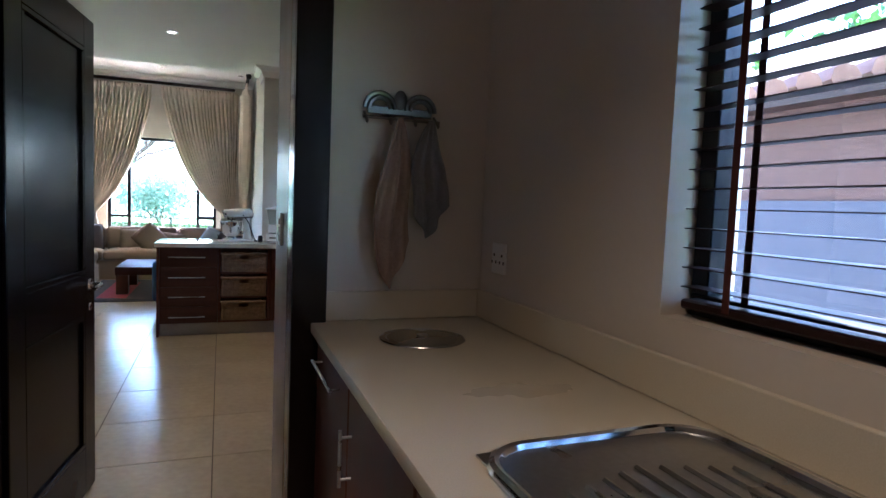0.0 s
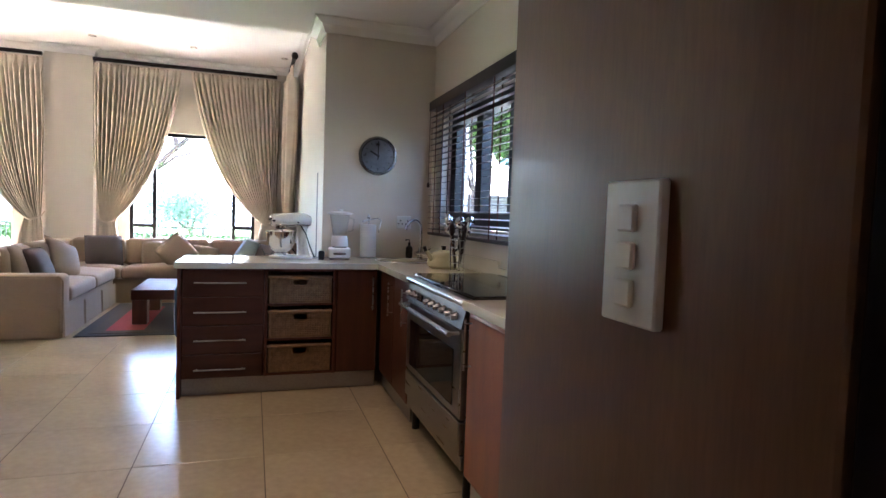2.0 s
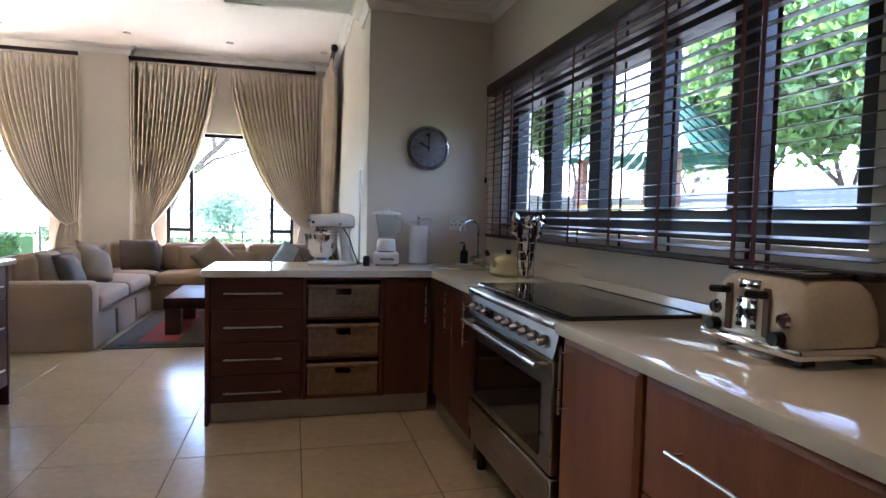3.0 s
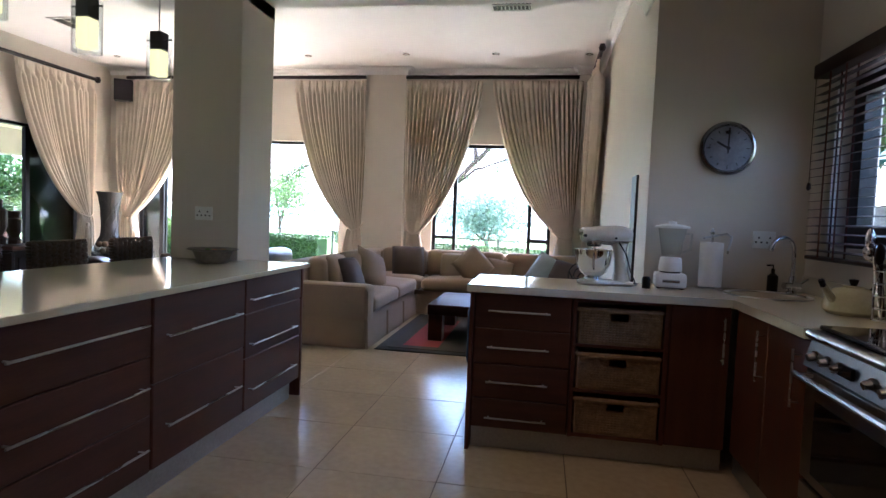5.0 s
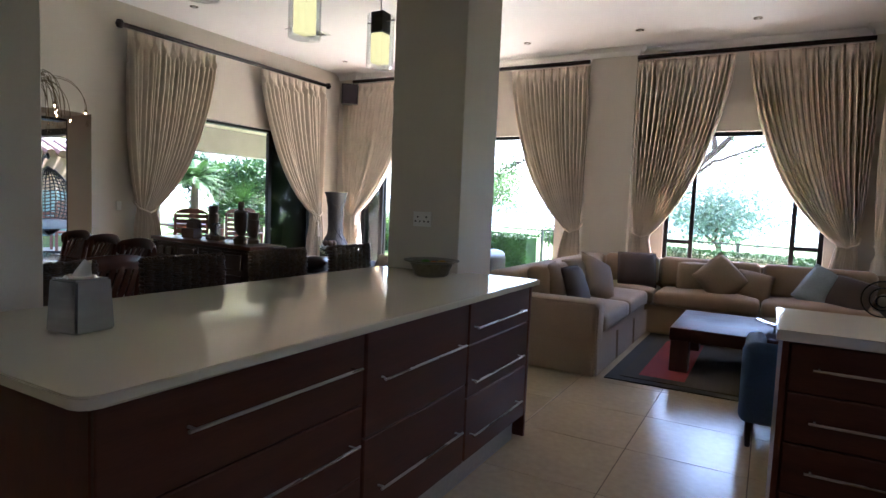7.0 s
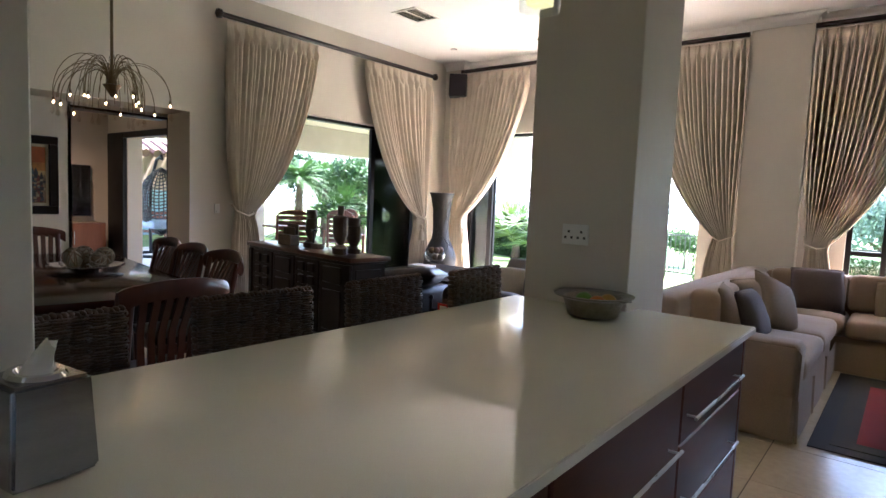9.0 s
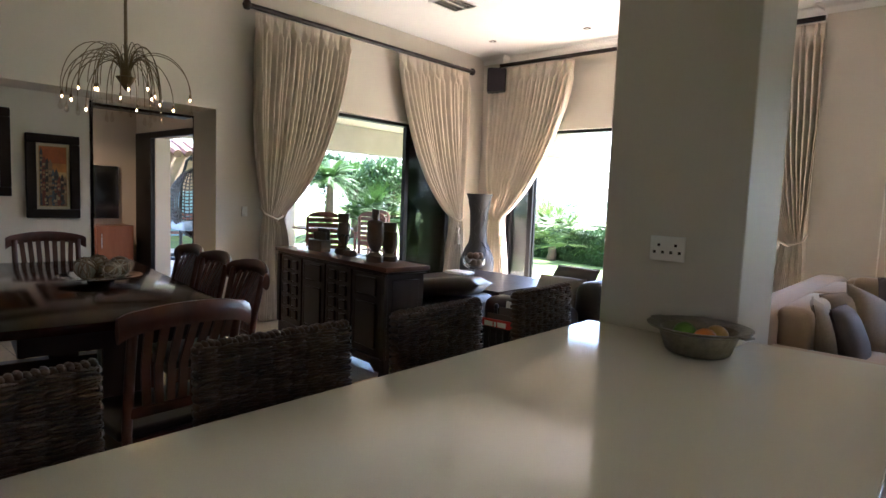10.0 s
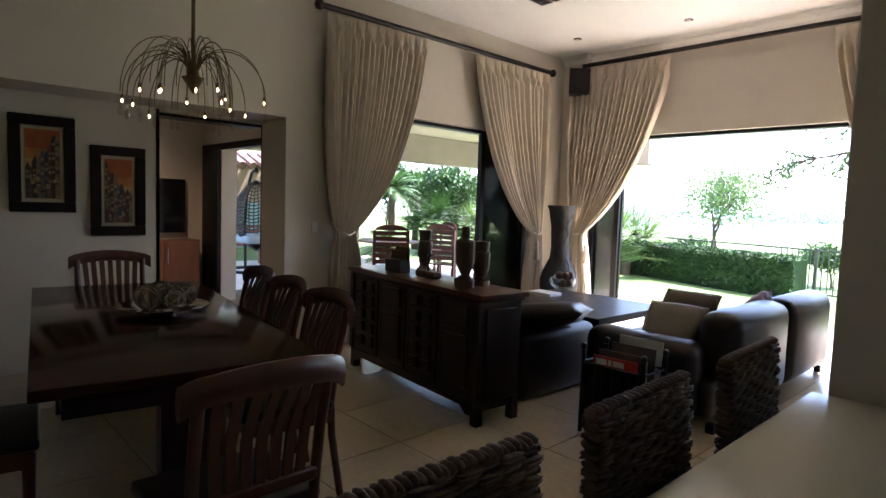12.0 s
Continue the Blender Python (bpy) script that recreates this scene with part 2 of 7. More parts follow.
PAVE = material("terrace_stone", (0.60, 0.54, 0.46), 0.7, vary=0.15, bump=0.1)
WATER = material("lake_water", (0.10, 0.14, 0.16), 0.08, vary=0.1, bump=0.1, bump_scale=3)

# ---- large structure ----
KX, FARY, LX = 1.63, 12.80, -6.78  # kitchen window wall, garden wall, dining wall
CEIL, KCEIL = 3.40, 2.72


def wall_run(name, axis, c0, c1, a0, a1, z0, z1, holes, mat=PAINT, label="smooth greige painted plaster wall"):
    """A wall along one axis, between c0 and c1 across it, with openings (a0, a1, z0, z1) through it."""
    bm = bmesh.new()
    cuts = sorted({a0, a1, *[v for h in holes for v in h[:2]]})
    for p, q in zip(cuts, cuts[1:]):
        hs = sorted([h for h in holes if h[0] <= p and h[1] >= q], key=lambda h: h[2])
        z = z0
        for h in hs + [(0, 0, z1, z1)]:
            if h[2] > z + 1e-4:
                if axis == "x":
                    box(bm, p, q, c0, c1, z, h[2])
                else:
                    box(bm, c0, c1, p, q, z, h[2])
            z = max(z, h[3])
    bmesh.ops.remove_doubles(bm, verts=bm.verts, dist=1e-4)
    return setting(name, bm, mat, label)


floor = setting("floor", boxes((-10.4, 1.63, -1.7, 13.0, -0.2, -0.004)), GROUT, "floor base with dark grout lines between cream tiles")
W = 0.22
# garden wall: wide sliding opening and the sofa window
wall_run("wall_garden", "x", FARY, FARY + W, -7.1, 1.4, 0, CEIL + 0.3, [(-6.42, -2.95, 0.0, 2.33), (-1.5, 0.25, 0.62, 2.33)])
wall_run("wall_dining", "y", LX - W - 0.25, LX, 8.55, FARY, 0, CEIL + 0.3, [(9.35, 12.15, 0.0, 2.29)])
wall_run("wall_above_alcove", "y", LX - 0.47, LX, 2.5, 8.55, 2.11, CEIL + 0.3, [])
wall_run("wall_alcove", "y", LX - 0.67, LX - 0.47, 2.5, 8.75, 0, 2.6, [(7.63, 8.64, 0.0, 2.08)])
wall_run("wall_dining_end", "x", 2.3, 2.5, -7.4, -1.6, 0, CEIL + 0.3, [])
wall_run("wall_living_side", "y", 0.85, 1.07, 8.30, FARY, 0, CEIL + 0.3, [])
wall_run("wall_sink", "x", 7.92, 8.30, 0.745, KX + 0.22, 0, CEIL + 0.3, [])
wall_run("wall_kitchen_window", "y", KX, KX + W, 4.01, 7.92, 0, CEIL + 0.3, [(5.00, 7.68, 1.16, 2.06)])
wall_run("wall_scullery_window", "y", 1.27, 1.27 + W, -0.4, 3.42, 0, 2.9, [(0.4, 2.43, 1.10, 2.10)])
wall_run("wall_scullery_door", "x", 3.42, 3.52, -1.6, 1.49, 0, 2.9, [(-0.36, 0.60, 0.0, 2.12)], label="scullery wall of greige plaster with a doorway to the kitchen")
wall_run("wall_scullery_back", "x", -0.6, -0.4, -1.7, 1.49, 0, 2.9, [])
wall_run("wall_scullery_side", "y", -1.6, -1.4, -0.4, 3.42, 0, 2.9, [])
wall_run("wall_kitchen_back", "x", 3.52, 3.9, -1.8, -0.47, 0, CEIL + 0.3, [])
wall_run("wall_kitchen_flank", "y", -1.8, -1.6, 2.3, 3.9, 0, CEIL + 0.3, [])
wall_run("wall_kitchen_corner", "x", 3.52, 4.01, KX, KX + W, 0, 2.9, [])

setting("ceiling", boxes((-7.4, 1.4, 8.36, 13.02, CEIL, CEIL + 0.2), (-7.4, -1.88, 2.3, 8.36, CEIL, CEIL + 0.2)), WHITE, "high white plaster ceiling of the living and dining area")
setting("ceiling_kitchen", boxes((-1.88, 1.9, 3.5, 8.36, KCEIL, CEIL + 0.2), (-2.9, -1.88, 7.9, 8.36, KCEIL, CEIL)), WHITE, "lower white plaster kitchen ceiling with a dropped edge")
setting("ceiling_scullery", boxes((-1.7, 1.5, -0.6, 3.52, 2.7, 2.9)), WHITE, "plain white scullery ceiling")
# pillars at the bar
setting("pillar_1", boxes((-2.38, -1.88, 7.90, 8.36, 0, KCEIL), bevel=0.004), PAINT, "square greige plastered pillar beside the island")
setting("pillar_2", boxes((-2.93, -2.46, 5.48, 5.95, 0, CEIL), bevel=0.004), PAINT, "square greige plastered pillar behind the island")
# pilasters on the garden wall
for i, (a, b) in enumerate([(-2.51, -1.92), (0.55, 0.85), (-6.78, -6.45)]):
    setting("pilaster_%d" % (i + 1), boxes((a, b, 12.66, FARY - 0.002, 0, CEIL), bevel=0.004), PAINT, "shallow greige pilaster on the garden wall")


def crown(name, pts, z, size=0.10):
    """Cove moulding along a line of (x, y) under the ceiling at z; the room lies on the left of the way."""
    bm = bmesh.new()
    prof = [(0, -size), (0.012, -size), (0.02, -size * 0.82), (size * 0.35, -size * 0.45), (size * 0.8, -size * 0.2), (size * 0.86, -0.012), (size, -0.012), (size, 0), (0, 0)]
    n = len(pts)
    rings = []
    for i, p in enumerate(pts):
        d0 = (Vector(p) - Vector(pts[i - 1])).normalized() if i else None
        d1 = (Vector(pts[i + 1]) - Vector(p)).normalized() if i < n - 1 else None
        n0 = Vector((-d0.y, d0.x)) if d0 else None
        n1 = Vector((-d1.y, d1.x)) if d1 else None
        if n0 and n1:
            m = (n0 + n1) / (1 + n0.dot(n1))
        else:
            m = n0 or n1
        rings.append([bm.verts.new((p[0] + m.x * o, p[1] + m.y * o, z - 0.001 + h)) for o, h in prof])
    for u, v in zip(rings, rings[1:]):
        for k in range(len(prof)):
            bm.faces.new((u[k], u[(k + 1) % len(prof)], v[(k + 1) % len(prof)], v[k]))
    bm.faces.new(rings[0])
    bm.faces.new(rings[-1][::-1])
    return setting(name, bm, TRIM, "white cove cornice moulding", category="trim")


crown("trim_living", [(0.85, 8.37), (0.85, 12.66), (0.55, 12.66), (0.55, 12.80), (-1.92, 12.80), (-1.92, 12.66), (-2.51, 12.66), (-2.51, 12.80), (-6.45, 12.80), (-6.45, 12.66), (-6.78, 12.66)], CEIL)
crown("trim_kitchen", [(1.63, 4.02), (1.63, 7.92), (0.745, 7.92), (0.745, 8.355)], KCEIL)
crown("trim_pillar", [(-2.38, 8.36), (-1.88, 8.36)][::-1], KCEIL, 0.09)
crown("trim_pillar_side", [(-1.88, 8.36), (-1.88, 7.90), (-2.38, 7.90)][::-1], KCEIL, 0.09)


def frame_bars(rows):
    return boxes(*rows, bevel=0.003)


# sofa window: black frame, three lights with transoms at the sides
def window(name, axis, c, a0, a1, z0, z1, mullions, transoms=(), label="black aluminium window frame", t=0.05, f=0.05):
    def r(p, q, z, zz, d=0.0):
        return (p, q, c - t / 2 + d, c + t / 2 - d, z, zz) if axis == "x" else (c - t / 2 + d, c + t / 2 - d, p, q, z, zz)
    top = tagged(new(name), label, "window", kind="structure")
    bars = [r(a0, a1, z0, z0 + f), r(a0, a1, z1 - f, z1), r(a0, a0 + f, z0 + f, z1 - f), r(a1 - f, a1, z0 + f, z1 - f)]
    bars += [r(m - f / 2, m + f / 2, z0 + f, z1 - f) for m in mullions]
    bars += [r(p, q, z - f / 2, z + f / 2, 0.001) for p, q, z in transoms]
    part("window_frame", frame_bars(bars), BLACK, top)
    edges = [a0 + f, *[m for m in mullions], a1 - f]
    for p, q in zip(edges, edges[1:]):
        pane = part("pane", boxes(r(p, q, z0 + f, z1 - f, t / 2 - 0.003)), GLASS, top, "clear window pane", smooth=None)
        pane.visible_shadow = False
    return top


window("window_1", "x", 12.90, -1.5, 0.25, 0.62, 2.33, (-1.17, -0.06), ((-1.45, -1.17, 0.95), (-0.06, 0.2, 0.95)))
window("window_3", "y", 1.75, 5.00, 7.68, 1.16, 2.06, (5.54, 6.03, 6.53, 7.09), t=0.08, f=0.11)
window("window_4", "y", 1.38, 0.4, 2.43, 1.10, 2.10, (1.05, 1.9))


def door_leaf(name, axis, c, a0, a1, z1, label, parent=None):
    def r(p, q, z, zz, d=0.0):
        return (p, q, c - 0.022 + d, c + 0.022 - d, z, zz) if axis == "x" else (c - 0.022 + d, c + 0.022 - d, p, q, z, zz)
    top = tagged(new(name), label, "door", kind="structure")
    f = 0.07
    part("door_frame", frame_bars([r(a0, a1, 0.02, 0.02 + f), r(a0, a1, z1 - f, z1), r(a0, a0 + f, 0.02 + f, z1 - f), r(a1 - f, a1, 0.02 + f, z1 - f)]), BLACK, top)
    p = part("pane", boxes(r(a0 + f, a1 - f, 0.02 + f, z1 - f, 0.019)), DOORGLASS, top, "door pane with stacked-pane darkness put into its tint", smooth=None)
    p.visible_shadow = False
    return top


# sliding doors, folded to the sides
for k in range(3):
    door_leaf("door_%d" % (k + 2), "y", -6.90 - 0.06 * k, 11.2 + 0.05 * k, 12.1, 2.27, "black framed glass sliding door leaf pushed open")
for k in range(2):
    door_leaf("door_%d" % (k + 5), "x", 12.88 + 0.06 * k, -6.40, -5.96 + 0.01 * k, 2.31, "black framed glass sliding door leaf pushed open")
setting("trim_door_track", boxes((-6.98, -6.86, 9.36, 12.14, 2.25, 2.288), (-6.41, -2.96, 12.85, 12.97, 2.29, 2.328), bevel=0.003), BLACK, "black head track of the sliding doors", category="trim")

# ---- outside ----
setting("ground", boxes((-1500, 1500, -400, 2500, -1.0, -0.12)), GRASS, "sunlit green lawn")

# ---- kitchen cabinets ----
def handle_bar(bm, p, q, out, r=0.005, stand=0.03):
    """A bar handle from p to q that stands off its front along out."""
    p, q, out = Vector(p), Vector(q), Vector(out)
    d = (q - p).normalized()
    tube(bm, [p + out * stand, q + out * stand], r, 8)
    for e in (p + d * 0.02, q - d * 0.02):
        tube(bm, [e, e + out * stand], r * 0.8, 6)


def front_panel(axis, c, out, a0, a1, z0, z1, gap=0.002, chamfer=0.004):
    """A drawer or door front: its face stands at c, its back 18 mm behind."""
    x0, x1 = (c - 0.018 * out, c) if out > 0 else (c, c + 0.018)
    bm = bmesh.new()
    if axis == "x":
        box(bm, x0, x1, a0 + gap, a1 - gap, z0 + gap, z1 - gap, bevel=chamfer)
    else:
        box(bm, a0 + gap, a1 - gap, x0, x1, z0 + gap, z1 - gap, bevel=chamfer)
    return bm


def bevelled_front(a0, a1, z0, z1, d=0.022, lift=0.009):
    """A front on the window run whose edge slopes back all round its raised field."""
    bm = bmesh.new()
    rings = []
    for x, o in ((F + 0.018, 0.003), (F + lift, 0.003), (F, d)):
        rings.append([bm.verts.new((x, y, z)) for y, z in ((a0 + o, z0 + o), (a1 - o, z0 + o), (a1 - o, z1 - o), (a0 + o, z1 - o))])
    for u, v in zip(rings, rings[1:]):
        for k in range(4):
            bm.faces.new((u[k], u[(k + 1) % 4], v[(k + 1) % 4], v[k]))
    bm.faces.new(rings[0][::-1])
    bm.faces.new(rings[-1])
    return bm


def cabinet(name, axis, out, front, back, a0, a1, z0, z1, cells, label, group="", wood=None):
    """One base unit. cells: rows of (a0, a1, z0, z1, kind) with kind drawer or door."""
    ox, oy = (front, a0) if axis == "x" else (a0, front)
    top = thing(name, 0, 0, 0, label, "cabinet", group)
    lo, hi = sorted((front - out * 0.02, back))
    body = (lo, hi, a0, a1, z0, z1) if axis == "x" else (a0, a1, lo, hi, z0, z1)
    part("body", boxes(body), WOOD, top)
    for c0, c1, d0, d1, kind, hh in cells:
        grain = wood or (WOOD if kind == "door" else WOOD_H)
        f = part(kind, bevelled_front(c0, c1, d0, d1) if wood else front_panel(axis, front, out, c0, c1, d0, d1), grain, top, smooth=20)
        bm = bmesh.new()
        o = (out, 0, 0) if axis == "x" else (0, out, 0)
        def P(a, z):
            return (front, a, z) if axis == "x" else (a, front, z)
        handle_bar(bm, P(hh[0], hh[2]), P(hh[1], hh[3]), o)
        part("handle", bm, STEEL, f, "slim brushed steel bar handle")
    return top


# island, drawers face the cooking side
X = -1.43
tall = [0.125, 0.50, 0.86]
cabinet("island_cabinet", "x", 1, X, -2.0, 5.535, 6.42, 0.12, 0.86,
        [(5.535, 6.42, 0.615, 0.86, "drawer", (5.73, 6.37, 0.754, 0.754)), (5.535, 6.42, 0.365, 0.615, "drawer", (5.73, 6.37, 0.496, 0.496)), (5.535, 6.42, 0.125, 0.365, "drawer", (5.73, 6.37, 0.24, 0.24))],
        "mahogany island base unit with three wide drawers under a white worktop", group="island units")
cabinet("island_cabinet", "x", 1, X, -2.1, 6.422, 7.182, 0.12, 0.86,
        [(6.43, 7.18, 0.49, 0.86, "drawer", (6.50, 7.11, 0.687, 0.687)), (6.43, 7.18, 0.125, 0.49, "drawer", (6.50, 7.11, 0.298, 0.298))],
        "mahogany island base unit with two deep drawers", group="island units")
cabinet("island_cabinet", "x", 1, X, -2.1, 7.184, 7.93, 0.12, 0.86,
        [(7.19, 7.92, 0.665, 0.86, "drawer", (7.22, 7.81, 0.745, 0.745)), (7.19, 7.92, 0.42, 0.665, "drawer", (7.22, 7.81, 0.498, 0.498)), (7.19, 7.92, 0.125, 0.42, "drawer", (7.22, 7.81, 0.245, 0.245))],
        "mahogany island base unit with three narrow drawers by the pillar", group="island units")
solid("island_plinth", boxes((-2.05, -1.47, 5.56, 7.86, 0.0, 0.12)), KICK, "brushed metal plinth under the island", "plinth")
solid("island_leg_panel", boxes((-2.1, -1.43, 7.932, 7.952, 0.0, 0.86)), WOOD, "mahogany end panel that reaches the floor", "panel")
bm = bmesh.new()
prism(bm, [(-2.42, 5.495), (-1.452, 5.495), (-1.428, 5.502), (-1.413, 5.518), (-1.41, 5.54), (-1.41, 8.02), (-1.872, 8.02), (-1.872, 7.892), (-2.42, 7.892)], "z", 0.862, 0.89)
bmesh.ops.bevel(bm, geom=list(bm.edges), offset=0.004, segments=2, affect="EDGES")
solid("island_worktop", bm, QUARTZ, "glossy off-white quartz worktop on the mahogany island", "worktop")

# peninsula
Y = 7.34
solid("end_panel", boxes((-0.225, -0.205, 7.325, 7.90, 0.0, 0.848)), WOOD, "mahogany end panel of the peninsula reaching the floor", "panel")
cabinet("drawer_cabinet", "y", -1, Y, 7.90, -0.203, 0.308, 0.12, 0.848,
        [(-0.2, 0.305, a, b, "drawer", (-0.125, 0.195, h, h)) for a, b, h in ((0.661, 0.845, 0.757), (0.471, 0.661, 0.564), (0.283, 0.471, 0.379), (0.125, 0.283, 0.186))],
        "mahogany unit with four drawers in the peninsula")
cabinet("corner_cabinet", "y", -1, Y, 7.90, 0.79, 1.078, 0.12, 0.848, [(0.79, 1.078, 0.125, 0.845, "door", (1.04, 1.04, 0.56, 0.80))], "mahogany corner unit with one plain door")
# basket shelf
top = thing("basket_shelf", 0, 0, 0, "open mahogany shelf unit that holds three wicker baskets", "cabinet")
for r in ((0.31, 0.33, Y, 7.90, 0.12, 0.848), (0.765, 0.787, Y, 7.90, 0.12, 0.848)):
    part("side_panel", boxes(r), WOOD, top)
part("back_panel", boxes((0.33, 0.765, 7.88, 7.90, 0.12, 0.848)), WOOD, top)
for z0, z1 in ((0.12, 0.138), (0.36, 0.374), (0.597, 0.611), (0.83, 0.848)):
    part("shelf", boxes((0.33, 0.765, Y + 0.01, 7.88, z0, z1)), WOOD, top)


def weave(bm, axis, c, a0, a1, z0, z1, nx, nz, d=0.006, out=-1):
    """Woven strands on a face: small lumps over and under."""
    for j in range(nz):
        for i in range(nx):
            a = a0 + (i + 0.5) * (a1 - a0) / nx
            z = z0 + (j + 0.5) * (z1 - z0) / nz
            up = (i + j) % 2
            ra, rz = (a1 - a0) / nx * 0.62, (z1 - z0) / nz * 0.5
            off = c + out * (d * 0.5 if up else -d * 0.1)
            p = (a, off, z) if axis == "y" else (off, a, z)
            r = (ra, d, rz) if axis == "y" else (d, ra, rz)
            blob(bm, p, r, 6, 4)


def basket(z):
    top = thing("wicker_basket", 0.548, Y + 0.02, z, "honey brown wicker basket with a handle slot on the shelf", "basket", "shelf baskets")
    w, h = 0.205, 0.190
    bm = boxes((-w, -0.045, 0.0, 0.016, 0, h - 0.02), (0.045, w, 0.0, 0.016, 0, h - 0.02), (-0.045, 0.045, 0.0, 0.016, 0, h - 0.065),
               (-w, -w + 0.012, 0.016, 0.42, 0, h - 0.02), (w - 0.012, w, 0.016, 0.42, 0, h - 0.02), (-w, w, 0.42, 0.436, 0, h - 0.02), (-w + 0.012, w - 0.012, 0.016, 0.42, 0, 0.012))
    weave(bm, "y", 0.0, -w + 0.006, w - 0.006, 0.01, h - 0.065, 24, 9, 0.005)
    weave(bm, "y", 0.0, -w + 0.006, -0.05, h - 0.062, h - 0.02, 9, 3, 0.005)
    weave(bm, "y", 0.0, 0.05, w - 0.006, h - 0.062, h - 0.02, 9, 3, 0.005)
    part("basket_body", bm, BASKET, top)
    bm = bmesh.new()
    for x in (-w + 0.004, w - 0.004):
        tube(bm, [(x, -0.004, 0.004), (x, -0.004, h - 0.02)], 0.008, 6)
    tube(bm, [(-w, -0.004, h - 0.01), (w, -0.004, h - 0.01)], 0.013, 8)
    tube(bm, [(-w, 0.43, h - 0.01), (w, 0.43, h - 0.01)], 0.013, 8)
    tube(bm, [(-w, -0.004, h - 0.01), (-w, 0.43, h - 0.01)], 0.011, 8)
    tube(bm, [(w, -0.004, h - 0.01), (w, 0.43, h - 0.01)], 0.011, 8)
    part("rim", bm, BASKET, top)
    return top


b0 = basket(0.138)
copy_thing(b0, pose(0.548, Y + 0.02, 0.374))
copy_thing(b0, pose(0.548, Y + 0.02, 0.611))
for r in ((-0.20, 1.08, 7.39, 7.41, 0.0, 0.12), (1.14, 1.16, 6.6, 7.39, 0.0, 0.12), (1.14, 1.16, 4.05, 5.58, 0.0, 0.12)):
    solid("kitchen_plinth", boxes(r), KICK, "brushed metal plinth under the kitchen units", "plinth", "kitchen plinths")
F = 1.10
cabinet("sink_run_cabinet", "x", -1, F, KX - 0.01, 6.545, 7.33, 0.12, 0.848, [(6.55, 6.93, 0.125, 0.845, "door", (6.61, 6.61, 0.58, 0.80)), (6.93, 7.325, 0.125, 0.845, "door", (6.97, 6.97, 0.58, 0.80))], "mahogany unit with two doors by the corner sink")
# these two units take the wood with warm light painted in
cabinet("narrow_cabinet", "x", -1, F, KX - 0.01, 5.135, 5.592, 0.12, 0.848, [(5.14, 5.585, 0.125, 0.845, "door", (5.53, 5.53, 0.60, 0.82))], "mahogany unit beside the range cooker, one door coloured as warmly lit", wood=WOOD_LIT)
cabinet("deep_drawer_cabinet", "x", -1, F, KX - 0.01, 4.03, 5.132, 0.12, 0.848, [(4.04, 5.13, 0.54, 0.845, "drawer", (4.30, 4.99, 0.70, 0.70)), (4.04, 5.13, 0.125, 0.54, "drawer", (4.30, 4.99, 0.40, 0.40))], "mahogany unit under the toaster, wide deep drawers coloured as warmly lit", wood=WOOD_LIT)
bm = bmesh.new()
prism(bm, [(-0.245, 7.315), (1.075, 7.315), (1.075, 6.547), (KX - 0.002, 6.547), (KX - 0.002, 7.918), (0.74, 7.918), (0.74, 7.93), (-0.245, 7.93)], "z", 0.85, 0.89)
bmesh.ops.bevel(bm, geom=list(bm.edges), offset=0.004, segments=2, affect="EDGES")
solid("peninsula_worktop", bm, QUARTZ, "glossy off-white quartz worktop of the peninsula and sink corner", "worktop")
solid("toaster_worktop", boxes((1.075, KX - 0.002, 4.02, 5.59, 0.85, 0.89), bevel=0.004, seg=2), QUARTZ, "glossy off-white quartz worktop beside the range cooker", "worktop")
setting("trim_upstand", boxes((KX - 0.02, KX - 0.002, 4.03, 6.45, 0.907, 0.945), (KX - 0.02, KX - 0.002, 6.452, 7.90, 0.891, 0.985), bevel=0.002), QUARTZ, "low quartz upstand along the wall", category="trim")

# tall end unit with the scullery doorway beside it
solid("tall_cabinet", boxes((0.552, KX - 0.005, 3.54, 4.008, 0.0, 2.60), bevel=0.003), WOOD_PANEL, "tall wooden cupboard side panel beside the doorway", "cabinet")

# ---- range cooker ----
oven = thing("range_cooker", 0, 0, 0, "wide stainless steel range cooker with a black glass lid", "cooker")
part("body", boxes((1.125, KX - 0.03, 5.60, 6.54, 0.13, 0.860)), OVENSTEEL, oven)
part("hob", boxes((1.125, KX - 0.005, 5.575, 6.545, 0.888, 0.905), bevel=0.004), BLACKGLASS, oven, "black glass hob cover")
part("hob_frame", boxes((1.10, KX - 0.01, 5.597, 6.543, 0.861, 0.887), bevel=0.006), OVENSTEEL, oven)
part("front_rail", tube(bmesh.new(), [(1.095, 5.60, 0.872), (1.095, 6.54, 0.872)], 0.018, 14), STEEL, oven, "rounded bright steel rail under the hob")
f = part("control_panel", prism(bmesh.new(), [(1.100, 0.850), (1.124, 0.850), (1.124, 0.760), (1.078, 0.760)], "y", 5.60, 6.54), material("dark_panel_steel", (0.13, 0.12, 0.115), 0.34, metal=1.0, vary=0.12, bump=0.0), oven, "dark steel control panel")
for k in range(9):
    y = 5.69 + k * 0.085 + (0.10 if k > 5 else 0)
    part("knob_ring", tube(bmesh.new(), [(1.092, y, 0.806), (1.084, y, 0.804)], 0.020, 16), CHROME, f)
    part("knob", tube(bmesh.new(), [(1.082, y, 0.804), (1.060, y, 0.799)], 0.015, 14, 0.013), STEEL, f, "steel control knob")
part("display", boxes((1.074, 1.086, 6.21, 6.29, 0.788, 0.822)), BLACKGLASS, f, "small dark clock display")
door = part("door", boxes((1.085, 1.124, 5.61, 6.53, 0.36, 0.752), bevel=0.006), OVENSTEEL, oven)
